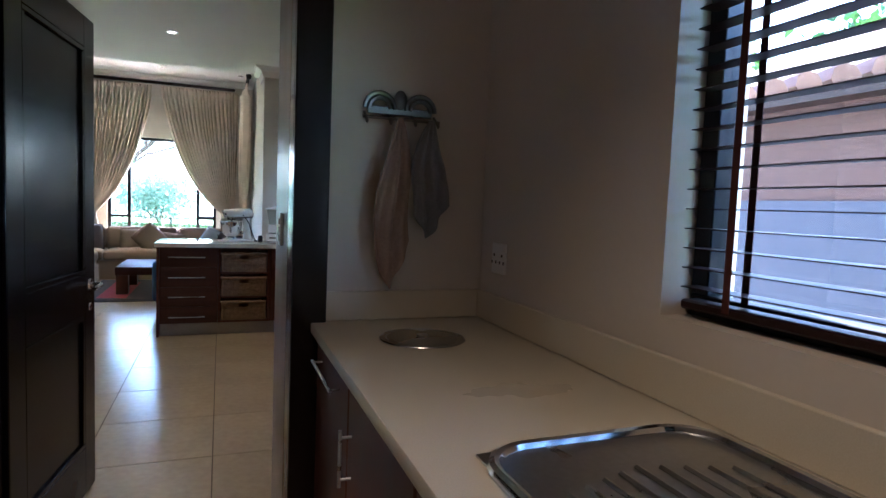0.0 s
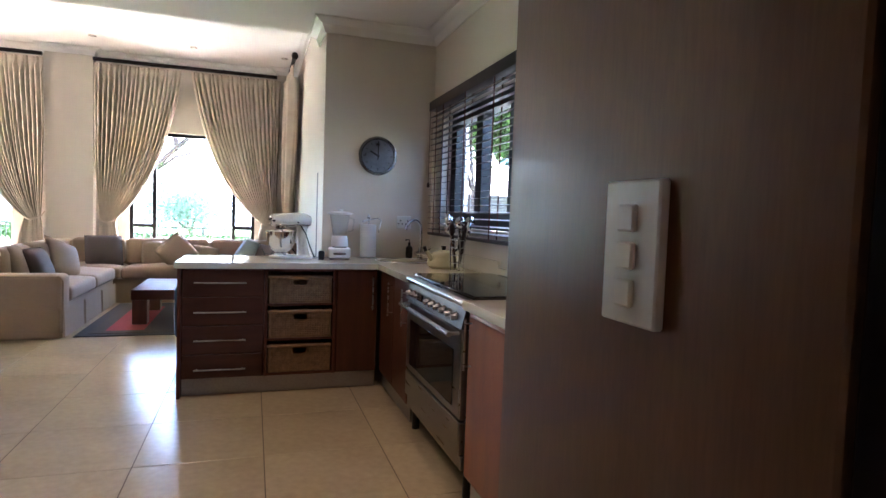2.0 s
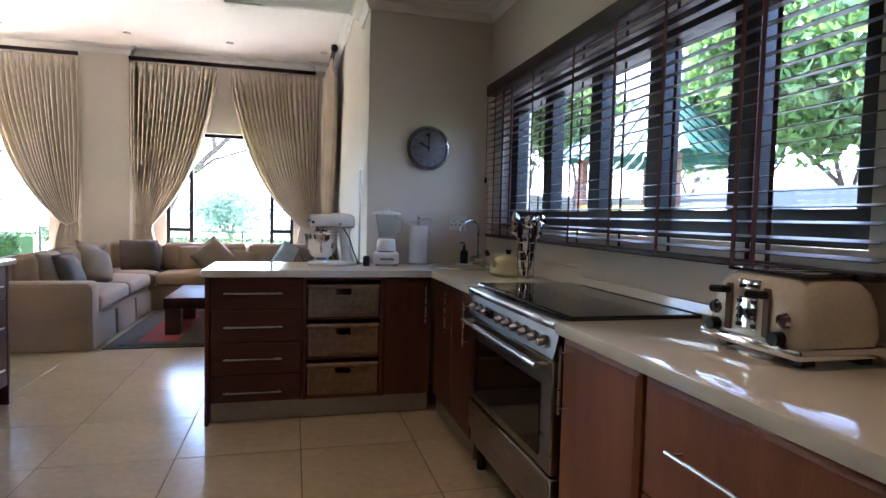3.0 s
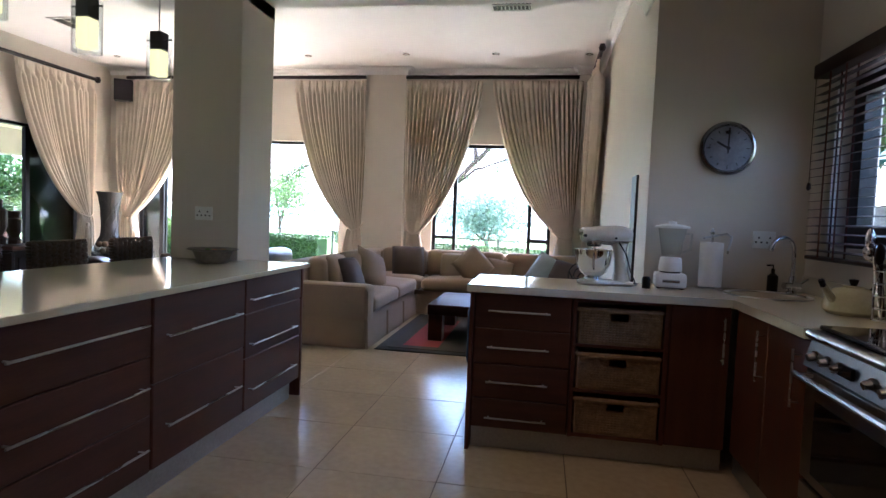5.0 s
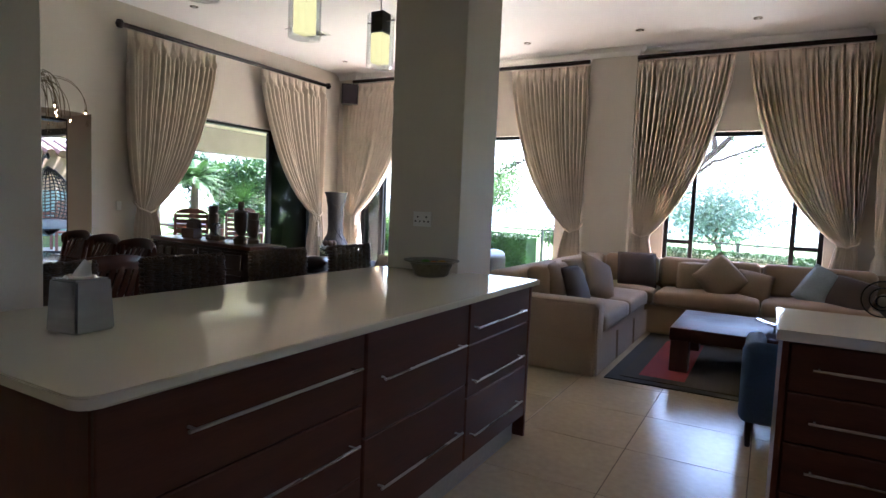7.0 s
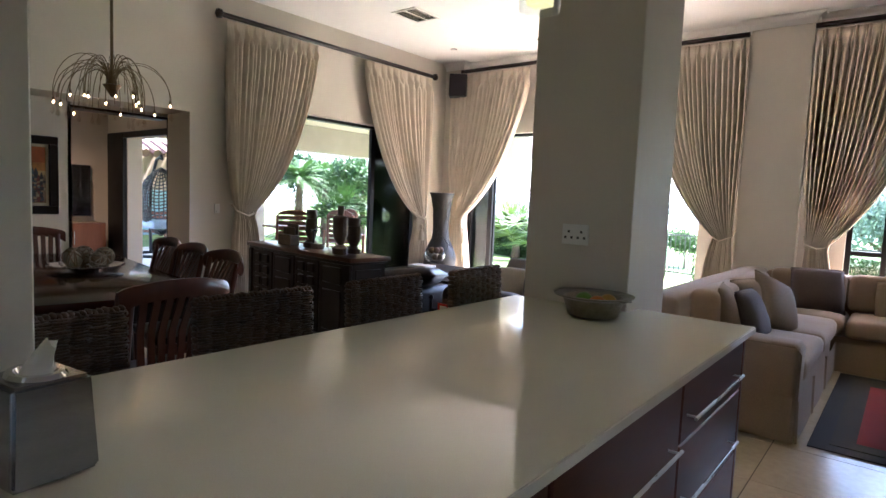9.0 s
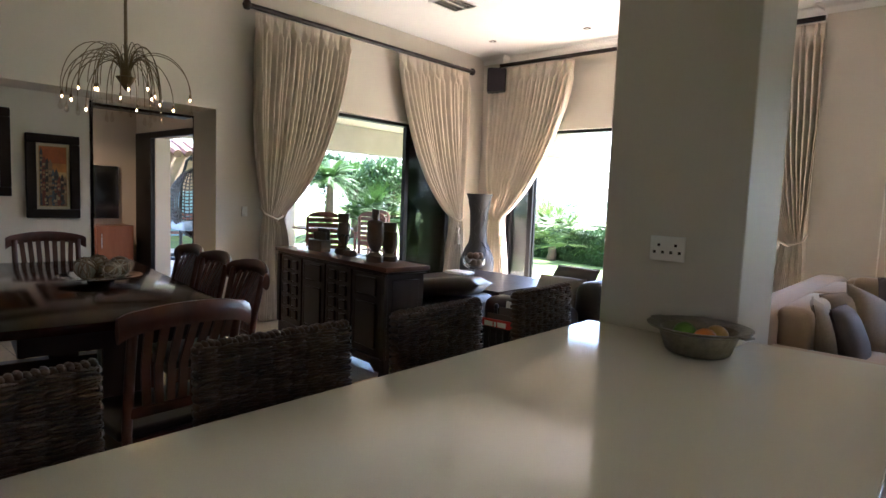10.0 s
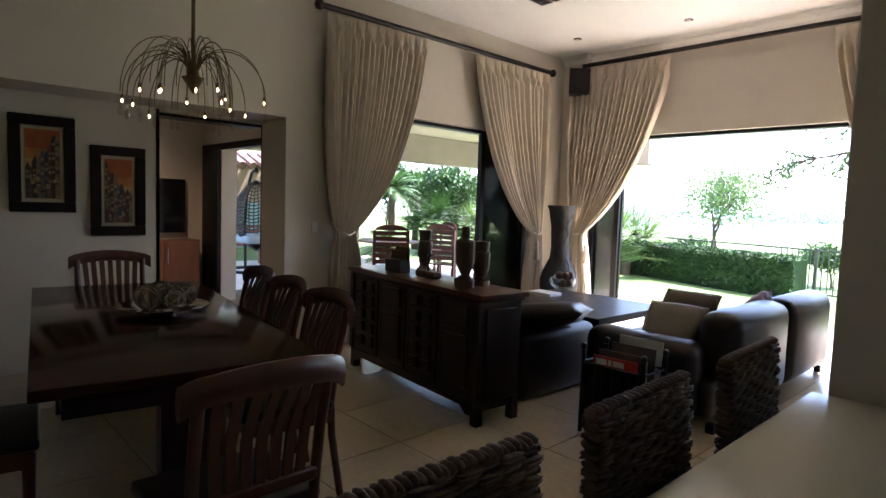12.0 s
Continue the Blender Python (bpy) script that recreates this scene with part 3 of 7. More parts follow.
part("pane", boxes((1.081, 1.084, 5.70, 6.44, 0.40, 0.655), bevel=0.001), BLACKGLASS, door, "black oven window")
bm = bmesh.new()
handle_bar(bm, (1.085, 5.63, 0.735), (1.085, 6.50, 0.735), (-1, 0, 0), 0.012, 0.05)
part("handle", bm, STEEL, door, "thick steel oven handle")
part("drawer", boxes((1.085, 1.124, 5.61, 6.53, 0.205, 0.35), bevel=0.006), OVENSTEEL, oven)
part("kick_panel", boxes((1.10, 1.124, 5.61, 6.53, 0.135, 0.198), bevel=0.004), OVENSTEEL, oven)
for y in (5.64, 6.50):
    part("leg", tube(bmesh.new(), [(1.15, y, 0), (1.15, y, 0.13)], 0.022, 10), BLACK, oven)

# ---- curtains ----
def curtain(name, axis, c, outer, inner, tie, tie_z, label, top=3.20, bottom=0.015, n=13, spread=0.26):
    """A pleated curtain from outer to inner edge at the top, drawn in to the tie. Its folds stand out from the plane c."""
    rnd = random.Random(name + str(outer))
    n = round(n * 1.55)
    cols, rows = n * 10, 44
    s = 1 if inner > outer else -1
    tie_in = tie + s * 0.08
    tie_out = tie - s * 0.10
    phase = [rnd.uniform(-0.5, 0.5) for _ in range(n + 1)]
    amp = [rnd.uniform(0.7, 1.25) for _ in range(n + 1)]
    room = -1 if (axis == "x" or c > 0) else 1
    bm = bmesh.new()
    grid = []
    for j in range(rows + 1):
        v = j / rows
        z = top + (bottom - top) * v
        if z > tie_z:
            w = (top - z) / (top - tie_z)
            a = outer + (tie_out - outer) * w ** 4
            b = inner + (tie_in - inner) * (0.14 * w + 0.56 * w ** 1.6 + 0.30 * w ** 5)
            gather = w
        else:
            w = (tie_z - z) / (tie_z - bottom)
            a = tie_out - s * 0.05 * w ** 0.6
            b = tie_in + s * (spread - 0.10) * w ** 0.7
            gather = 1 - 0.5 * w ** 0.5
        row = []
        for i in range(cols + 1):
            u = i / cols
            k = min(n, int(u * n))
            depth = (0.058 + 0.03 * gather - 0.055 * gather ** 5) * amp[k] * (0.35 if j < 2 else 1)
            ph = (u + 0.6 / n * noise.noise(Vector((u * 7, 0.6 * v, outer * 3)))) * n * math.pi
            wave = 2 * abs(math.sin(ph)) ** 0.9 - 1 + 0.25 * math.sin(u * n * 1.7 * math.pi + 1.3 + v * 1.5)
            if v < 0.05:
                wave = (1.3 if (k % 2) else 0.5) * abs(math.sin(ph)) ** 3 + 0.15 * math.sin(3 * ph)
            off = room * depth * wave + 0.02 * noise.noise(Vector((u * 5, v * 3, outer)))
            p = a + (b - a) * u + 0.010 * noise.noise(Vector((u * 9, v * 5, tie)))
            row.append(bm.verts.new((p, c + off, z) if axis == "x" else (c + off, p, z)))
        grid.append(row)
    for g, h in zip(grid, grid[1:]):
        for i in range(cols):
            bm.faces.new((g[i], g[i + 1], h[i + 1], h[i]))
    me = mesh_of(name, bm, LINEN, 180)
    top_ob = thing(name, 0, 0, 0, label, "curtain", "curtains")
    panel = new("curtain_panel", me)
    panel.parent = top_ob
    m = panel.modifiers.new("cloth", "SOLIDIFY")
    m.thickness = 0.003
    # cord round the gather and back to the wall
    bm = bmesh.new()
    def P(a, o, z):
        return (a, c + o, z) if axis == "x" else (c + o, a, z)
    d = -1 if axis == "x" else 1
    tube(bm, [P(tie_out - s * 0.03, -d * 0.05, tie_z + 0.10), P(tie_out - s * 0.01, d * 0.03, tie_z + 0.03), P(tie, d * 0.075, tie_z - 0.02), P(tie_in, d * 0.05, tie_z + 0.01), P(tie_in + s * 0.02, -d * 0.03, tie_z + 0.05)], 0.011, 7)
    part("tieback", bm, LINEN, top_ob, "twisted cream cord tieback")
    return top_ob


LBL = "full-length cream linen curtain tied back, "
CY = 12.60
curtain("curtain", "x", CY, -1.90, -0.79, -1.72, 1.00, LBL + "beside the pilaster", n=12)
curtain("curtain", "x", CY, 0.60, -0.66, 0.44, 1.02, LBL + "near the corner pilaster", n=13)
curtain("curtain", "x", CY, -2.50, -3.62, -2.64, 1.02, LBL + "lit through by the sun", n=12)
curtain("curtain", "x", CY, -6.62, -5.25, -6.38, 1.07, LBL + "behind the tall vase", n=13)
curtain("curtain", "y", -6.64, 8.87, 10.05, 9.10, 1.08, LBL + "beside the light switch", top=3.08, n=13)
curtain("curtain", "y", -6.64, 12.14, 10.80, 12.00, 1.05, LBL + "in the corner under the loudspeaker", top=3.08, n=13)
curtain("curtain", "y", 0.72, 12.48, 11.45, 12.35, 0.95, LBL + "on the side wall", n=11)


def tassel(x, y, z):
    t = thing("curtain_tassel", x, y, z, "cream corded tassel hanging from the tieback", "tassel", "tassels")
    part("tassel_head", lathe(bmesh.new(), [(0, 0), (0.02, -0.01), (0.026, -0.04), (0.014, -0.07), (0, -0.072)], seg=10), LINEN, t)
    part("fringe", lathe(bmesh.new(), [(0.013, -0.07), (0.03, -0.12), (0.036, -0.24), (0, -0.24)], seg=12), LINEN, t)
    part("cord", tube(bmesh.new(), [(0, 0, 0), (0, 0, 0.13)], 0.005, 6), LINEN, t)


tassel(-6.20, 12.50, 0.93)
tassel(-6.54, 11.93, 0.96)


def rod(name, p, q, finials):
    t = thing(name, 0, 0, 0, "dark stained wooden curtain pole near the ceiling", "curtain pole", "curtain poles")
    part("pole", tube(bmesh.new(), [p, q], 0.026, 14), DARKWOOD, t)
    for f in finials:
        part("finial", turn_all(lathe(bmesh.new(), [(0, -0.05), (0.03, -0.04), (0.045, 0), (0.03, 0.04), (0, 0.05)], seg=14), Matrix.Translation(f)), DARKWOOD, t)
    return t


rod("curtain_pole", (-1.91, CY, 3.25), (0.54, CY, 3.25), [])
rod("curtain_pole", (-6.44, CY, 3.25), (-2.52, CY, 3.25), [])
rod("curtain_pole", (-6.64, 8.78, 3.12), (-6.64, 12.22, 3.12), [(-6.64, 8.78, 3.12), (-6.64, 12.22, 3.12)])
rod("curtain_pole", (0.72, 11.33, 3.28), (0.72, 12.64, 3.28), [(0.72, 11.33, 3.28)])


# ---- soft furniture ----
def pad(w, d, h, puff=0.5, n=10, pw=3.0):
    """A stuffed cushion lying flat, centred on its middle."""
    bm = bmesh.new()
    top, bot = [], []
    for j in range(n + 1):
        rt, rb = [], []
        for i in range(n + 1):
            u, v = 2 * i / n - 1, 2 * j / n - 1
            f = ((1 - abs(u) ** pw) * (1 - abs(v) ** pw)) ** puff
            pin = 1 - 0.05 * (abs(u * v)) ** 2
            x, y = u * w / 2 * (1 - 0.06 * (1 - abs(u)) * abs(v) ** 2) , v * d / 2
            x, y = x * pin + (0.03 * w * u * abs(u) ** 3 * abs(v) ** 6), y * pin
            z = h / 2 * f
            a = bm.verts.new((x, y, z))
            b = a if (i in (0, n) or j in (0, n)) else bm.verts.new((x, y, -z))
            rt.append(a)
            rb.append(b)
        top.append(rt)
        bot.append(rb)
    for g, sgn in ((top, 1), (bot, -1)):
        for j in range(n):
            for i in range(n):
                q = [g[j][i], g[j][i + 1], g[j + 1][i + 1], g[j + 1][i]]
                bm.faces.new(q if sgn > 0 else q[::-1])
    return bm


def cushion(x, y, z, size, mat, label, rx, ry, rz, h=0.15):
    ob = thing("scatter_cushion", x, y, z, label, "cushion", "scatter cushions")
    ob.matrix_basis = pose(x, y, z, rx, ry, rz)
    part("cover", pad(size, size, h), mat, ob, smooth=180)
    s = size / 2 * 0.975
    bm = bmesh.new()
    tube(bm, [(-s, -s, 0), (0, -s * 1.01, 0), (s, -s, 0), (s, 0, 0), (s, s, 0), (0, s * 1.01, 0), (-s, s, 0), (-s, 0, 0), (-s, -s, 0)], 0.004, 5)
    part("piping", bm, mat, ob)
    return ob


def soft_box(x0, x1, y0, y1, z0, z1, r=0.04, sag=0.0, n=8):
    """An upholstered block with round edges and a slightly crowned top."""
    bm = bmesh.new()
    box(bm, x0, x1, y0, y1, z0, z1, bevel=r, seg=3)
    if sag:
        bmesh.ops.subdivide_edges(bm, edges=[e for e in bm.edges if e.calc_length() > 0.2], cuts=n, use_grid_fill=True)
        cx, cy, w, d = (x0 + x1) / 2, (y0 + y1) / 2, (x1 - x0) / 2, (y1 - y0) / 2
        for v in bm.verts:
            if v.co.z > z1 - r - 0.01:
                v.co.z += sag * (1 - ((v.co.x - cx) / w) ** 2) * (1 - ((v.co.y - cy) / d) ** 2) + 0.006 * noise.noise(v.co * 6)
    return bm


def skirt(bm, pts, z0, z1, pleat):
    """A valance along points with small inverted pleats."""
    for a, b in zip(pts, pts[1:]):
        a, b = Vector((*a, 0)), Vector((*b, 0))
        d = b - a
        o = Vector((d.y, -d.x, 0)).normalized()
        k = max(1, round(d.length / pleat))
        line = []
        for i in range(k):
            for f, w in ((0, 0.0), (0.02, 0.012), (0.04, 0.004), (0.5, 0.01), (0.96, 0.004), (0.98, 0.012)):
                line.append(a + d * (i + f) / k + o * w)
        line.append(b)
        up = [bm.verts.new((p.x, p.y, z1)) for p in line]
        lo = [bm.verts.new((p.x + o.x * 0.008, p.y + o.y * 0.008, z0)) for p in line]
        for i in range(len(line) - 1):
            bm.faces.new((up[i], up[i + 1], lo[i + 1], lo[i]))


# corner sofa: one leg along y, one along the garden windows
sofa = thing("corner_sofa", 0, 0, 0, "large beige linen corner sofa with loose seat cushions and a skirt", "sofa")
part("base", boxes((-2.30, -1.44, 9.38, 12.42, 0.06, 0.30), (-1.44, 0.95, 11.52, 12.42, 0.06, 0.30)), SOFA, sofa)
part("arm", soft_box(-2.34, -1.405, 9.345, 9.60, 0.04, 0.585, 0.045), SOFA, sofa, "square upholstered arm")
part("backrest", soft_box(-2.36, -2.10, 9.345, 12.42, 0.28, 0.76, 0.05), SOFA, sofa)
part("backrest", soft_box(-2.10, 0.95, 12.16, 12.43, 0.28, 0.76, 0.05), SOFA, sofa)
part("arm", soft_box(0.70, 0.95, 11.50, 12.16, 0.04, 0.585, 0.045), SOFA, sofa, "square upholstered arm")
for x0, x1, y0, y1 in ((-2.10, -1.40, 9.61, 10.55), (-2.10, -1.40, 10.56, 11.48), (-2.10, -1.36, 11.49, 12.14), (-1.35, -0.33, 11.46, 12.14), (-0.32, 0.69, 11.46, 12.14)):
    part("seat_cushion", soft_box(x0, x1, y0, y1, 0.30, 0.45, 0.045, sag=0.045), SOFA, sofa, smooth=60)
for x0, x1 in ((-2.02, -1.40), (-1.38, -0.35), (-0.33, 0.68)):
    part("back_cushion", soft_box(x0, x1, 11.98, 12.16, 0.46, 0.80, 0.06), SOFA, sofa, smooth=60)
for y0, y1 in ((9.62, 10.53), (10.57, 11.50)):
    part("back_cushion", soft_box(-2.12, -1.93, y0, y1, 0.46, 0.80, 0.06), SOFA, sofa, smooth=60)
bm = bmesh.new()
skirt(bm, [(-2.36, 9.35), (-1.405, 9.345)], 0.012, 0.28, 2)
skirt(bm, [(-1.405, 9.345), (-1.405, 11.46)], 0.012, 0.26, 0.7)
skirt(bm, [(-1.405, 11.46), (0.95, 11.46)], 0.012, 0.26, 0.8)
skirt(bm, [(-2.37, 12.42), (-2.36, 9.35)], 0.012, 0.28, 1.0)
part("skirt", bm, SOFA, sofa, smooth=30)
for x0, z0, x1, z1, y in ((-2.32, 0.57, -1.43, 0.57, 9.342),):
    part("piping", tube(bmesh.new(), [(x0, y + 0.012, z0), (x1, y + 0.012, z1), (-1.402, y + 0.014, 0.53), (-1.402, y + 0.01, 0.06)], 0.005, 6), SOFA, sofa)

cushion(-1.93, 9.93, 0.61, 0.43, CUSH_BEIGE, "beige scatter cushion leaning on the sofa back", 75, 0, 100)
cushion(-1.80, 10.08, 0.60, 0.39, CUSH_GREY, "charcoal grey scatter cushion on the sofa", 68, 0, 85)
cushion(-1.86, 10.42, 0.62, 0.43, CUSH_BEIGE, "beige scatter cushion on the sofa", 70, 0, 70)
cushion(-1.74, 10.60, 0.63, 0.45, CUSH_BEIGE, "pale beige scatter cushion in the row of cushions", 64, 20, 62)
cushion(-1.60, 11.80, 0.64, 0.43, CUSH_GREY, "grey scatter cushion in the sofa corner", 66, 0, 18)
cushion(-0.98, 11.86, 0.59, 0.39, CUSH_BEIGE, "plain beige cushion against the sofa back", 70, 0, 5)
cushion(-0.72, 11.74, 0.63, 0.43, CUSH_BEIGE, "pale cushion standing on its corner", 60, 45, 0)
cushion(-0.42, 11.88, 0.55, 0.37, CUSH_BEIGE, "beige striped cushion behind the pale one", 62, 10, -5)
cushion(0.22, 11.80, 0.59, 0.43, CUSH_BLUE, "pale silvery blue scatter cushion", 62, 28, -12)
cushion(0.42, 11.72, 0.57, 0.39, CUSH_GREY, "dark grey scatter cushion by the blue one", 58, 12, -24)

# rug and coffee table
rug = thing("rug", 0, 0, 0, "flat woven rug with grey, red and olive blocks", "rug")
RUGG = material("rug_grey", (0.060, 0.050, 0.038), 0.95, vary=0.2, bump=0.3, bump_scale=200)
RUGR = material("rug_red", (0.26, 0.03, 0.03), 0.95, vary=0.2, bump=0.3, bump_scale=200)
RUGO = material("rug_olive", (0.055, 0.048, 0.032), 0.95, vary=0.2, bump=0.3, bump_scale=200)
RUGB = material("rug_dark_border", (0.045, 0.042, 0.038), 0.95, vary=0.2, bump=0.3, bump_scale=200)
part("border", boxes((-1.34, 1.10, 9.40, 11.42, 0.001, 0.010), bevel=0.003), RUGB, rug, "dark rug border")
for nm, mt, r in (("field", RUGO, (-1.24, -1.12, 9.50, 11.32)), ("field", RUGR, (-1.12, -0.78, 9.62, 11.10)), ("field", RUGG, (-0.78, -0.60, 9.50, 11.32)), ("field", RUGO, (-1.12, -0.78, 9.50, 9.62)), ("field", RUGO, (-1.12, -0.78, 11.10, 11.32)),
                  ("field", RUGG, (-0.60, 0.05, 9.50, 10.30)), ("field", RUGO, (-0.60, 0.05, 10.30, 11.32)), ("field", RUGR, (0.05, 0.60, 10.2, 11.1)), ("field", RUGG, (0.05, 1.0, 9.50, 10.2))):
    part(nm, boxes((*r, 0.0102, 0.014)), mt, rug)
COFFEEWOOD = material("coffee_table_wood", (0.075, 0.020, 0.011), 0.45, vary=0.35, scale=3, bump=0.02, stretch=(1, 6, 1), spec=0.3)
ct = thing("coffee_table", 0, 0, 0, "chunky low mahogany coffee table on the rug", "table")
part("tabletop", boxes((-0.95, 0.42, 9.90, 10.95, 0.27, 0.375), bevel=0.006, seg=2), COFFEEWOOD, ct)
for x in (-0.94, 0.27):
    for y in (9.91, 10.80):
        part("leg", boxes((x, x + 0.14, y, y + 0.14, 0.014, 0.27), bevel=0.004), REDWOOD, ct)
fb = thing("footed_dish", -0.12, 10.30, 0.376, "oval metal dish on small feet with dry fruit", "dish")
part("dish_body", lathe(bmesh.new(), [(0, 0.05), (0.10, 0.052), (0.17, 0.075), (0.2, 0.085), (0.2, 0.078), (0.16, 0.062), (0.1, 0.04), (0, 0.038)], sx=1.15), CHROME, fb)
for a in range(4):
    part("foot", lathe(bmesh.new(), [(0, 0), (0.012, 0.0), (0.008, 0.04), (0, 0.045)], 0.11 * math.cos(a * 1.57 + 0.7), 0.09 * math.sin(a * 1.57 + 0.7), 0, 8), CHROME, fb)
# low round-backed blue chair behind the peninsula
ac = thing("armchair", -0.02, 8.95, 0, "low armchair in blue cloth on dark legs", "chair")
part("seat", soft_box(-0.24, 0.26, -0.42, 0.25, 0.16, 0.40, 0.05), BLUE, ac)
part("arm", soft_box(-0.36, -0.24, -0.42, 0.30, 0.14, 0.55, 0.05), BLUE, ac)
part("arm", soft_box(0.26, 0.38, -0.42, 0.30, 0.14, 0.55, 0.05), BLUE, ac)
part("backrest", soft_box(-0.36, 0.38, -0.46, -0.34, 0.14, 0.60, 0.05), BLUE, ac)
for x in (-0.30, 0.32):
    for y in (-0.40, 0.24):
        part("leg", tube(bmesh.new(), [(x, y, 0), (x, y, 0.15)], 0.014, 8, 0.022), DARKWOOD, ac)
# wire ornament stand by the curtain
ws = thing("wire_stand", 0.62, 11.25, 0.0, "black wrought iron scroll stand", "stand")
bm = bmesh.new()
for r, z in ((0.16, 0.62), (0.10, 0.62), (0.05, 0.60)):
    tube(bm, [(r * math.cos(a * math.tau / 24), 0.01 * r, z + r * math.sin(a * math.tau / 24)) for a in range(25)], 0.007, 6)
tube(bm, [(0, 0, 0.02), (0, 0, 0.46)], 0.012, 8)
lathe(bm, [(0, 0), (0.12, 0), (0.12, 0.015), (0.02, 0.03), (0, 0.03)])
part("stand_frame", bm, BLACK, ws)
# unidentified dark upright strip on the side wall, drawn as a board
sc = thing("folding_screen", 0.848, 9.1, 0.0, "narrow dark upright strip flat against the side wall", "screen")
part("strip_board", boxes((-0.03, 0.0, -0.20, 0.029, 0.0, 1.62), bevel=0.004), DARKWOOD, sc)

# ---- leather corner ----
ls = thing("leather_sofa", 0, 0, 0, "dark brown leather sofa with rounded rolled back", "sofa")
part("base", soft_box(-4.25, -3.42, 9.75, 12.10, 0.06, 0.30, 0.04), LEATHER, ls)
part("arm", soft_box(-4.30, -3.50, 9.62, 9.90, 0.05, 0.55, 0.09), LEATHER, ls, smooth=60)
for y0, y1 in ((9.91, 11.0), (11.01, 12.08)):
    part("seat_cushion", soft_box(-4.28, -3.60, y0, y1, 0.30, 0.46, 0.06, sag=0.03), LEATHER, ls, smooth=60)
for y0, y1 in ((9.90, 10.98), (11.0, 12.1)):
    part("backrest", soft_box(-3.62, -3.33, y0, y1, 0.05, 0.735, 0.11), LEATHER, ls, smooth=60)
for x in (-4.2, -3.42):
    for y in (9.7, 12.0):
        part("foot", boxes((x, x + 0.05, y, y + 0.05, 0, 0.06)), BLACK, ls)
cushion(-3.84, 10.06, 0.555, 0.42, material("taupe_cushion_cloth", (0.20, 0.165, 0.12), 0.7, vary=0.15, bump=0.2, bump_scale=200), "taupe woven cushion leaning on the leather arm", 50, 0, 8)
cushion(-3.92, 10.42, 0.60, 0.44, material("brown_cushion_cloth", (0.07, 0.05, 0.03), 0.7, vary=0.2), "brown cushion behind the taupe one", 50, 0, -2)
cushion(-3.60, 10.95, 0.62, 0.34, material("red_cushion_cloth", (0.13, 0.05, 0.04), 0.7, vary=0.3), "small dark red patterned cushion", 50, 20, -70)
ot = thing("leather_armchair", 0, 0, 0, "dark brown leather chair with a loose cushion on top", "chair")
part("base", soft_box(-5.15, -4.45, 9.15, 10.05, 0.0, 0.50, 0.07), LEATHER, ot, smooth=60)
part("loose_cushion", turn_all(pad(0.72, 0.62, 0.17, 0.45, pw=4), pose(-4.62, 9.52, 0.585, -6, -8, 25)), LEATHER, ot, "plump dark leather cushion", smooth=180)
lt = thing("low_table", 0, 0, 0, "very dark square low wooden table", "table")
part("tabletop", boxes((-5.75, -4.48, 10.12, 11.30, 0.44, 0.50), bevel=0.005), DARKWOOD, lt)
for x in (-5.70, -4.63):
    for y in (10.16, 11.15):
        part("leg", boxes((x, x + 0.1, y, y + 0.1, 0, 0.44), bevel=0.004), DARKWOOD, lt)
MAGW = material("magazine_paper", (0.6, 0.58, 0.52), 0.4, vary=0.1)
BARKC = material("brown_ball", (0.16, 0.09, 0.05), 0.7, vary=0.4)
gb = thing("glass_bowl", -5.27, 10.72, 0.50, "footed clear glass bowl of patterned balls", "bowl")
gb.matrix_basis = gb.matrix_basis @ Matrix.Scale(1.2, 4)
CLEAR = glass("clear_glass", (0.93, 0.95, 0.95))
part("bowl", lathe(bmesh.new(), [(0.055, 0), (0.055, 0.008), (0.012, 0.012), (0.012, 0.07), (0.06, 0.085), (0.10, 0.12), (0.105, 0.17), (0.10, 0.17), (0.09, 0.125), (0.05, 0.095), (0, 0.09)], seg=28), CLEAR, gb)
for k in range(9):
    a = k * 2.4
    blob_bm = bmesh.new()
    blob(blob_bm, (0.055 * math.cos(a) * (k > 0), 0.055 * math.sin(a) * (k > 0), 0.13 + 0.035 * (k % 3)), (0.033,) * 3, 12, 8)
    part("ball", blob_bm, (CUSH_BEIGE, MAGW, BARKC)[k % 3], gb)
bk = thing("book", -5.55, 10.82, 0.50, "white closed book on the low table", "book")
part("cover", boxes((-0.14, 0.14, -0.1, 0.1, 0, 0.03), bevel=0.003), PLASTIC, bk)
vs = thing("floor_vase", -6.22, 11.98, 0, "tall grey carved floor vase with a flared rim", "vase")
VASE = material("vase_glaze", (0.035, 0.032, 0.03), 0.6, vary=0.3, scale=8, bump=0.15, bump_scale=30, stretch=(1, 1, 0.4))
prof = [(0, 0), (0.12, 0), (0.13, 0.02), (0.19, 0.2), (0.232, 0.42), (0.232, 0.50), (0.212, 0.58), (0.165, 0.68), (0.128, 0.76), (0.108, 0.87), (0.11, 1.0), (0.125, 1.2), (0.15, 1.34), (0.18, 1.42), (0.17, 1.42), (0.14, 1.34), (0.11, 1.15), (0.09, 0.9), (0, 0.88)]
bm = lathe(bmesh.new(), prof, seg=40)
part("vase_body", bm, VASE, vs)
bm = bmesh.new()
for k in range(12):
    a0 = k * math.tau / 12
    pts = []
    for i in range(16):
        z = 0.5 + 0.82 * i / 15
        r = np.interp(z, [p[1] for p in prof[3:14]], [p[0] for p in prof[3:14]])
        a = a0 + 0.35 * math.sin(i * 0.9 + k)
        pts.append(((r + 0.002) * math.cos(a), (r + 0.002) * math.sin(a), z))
    tube(bm, pts, 0.004, 5)
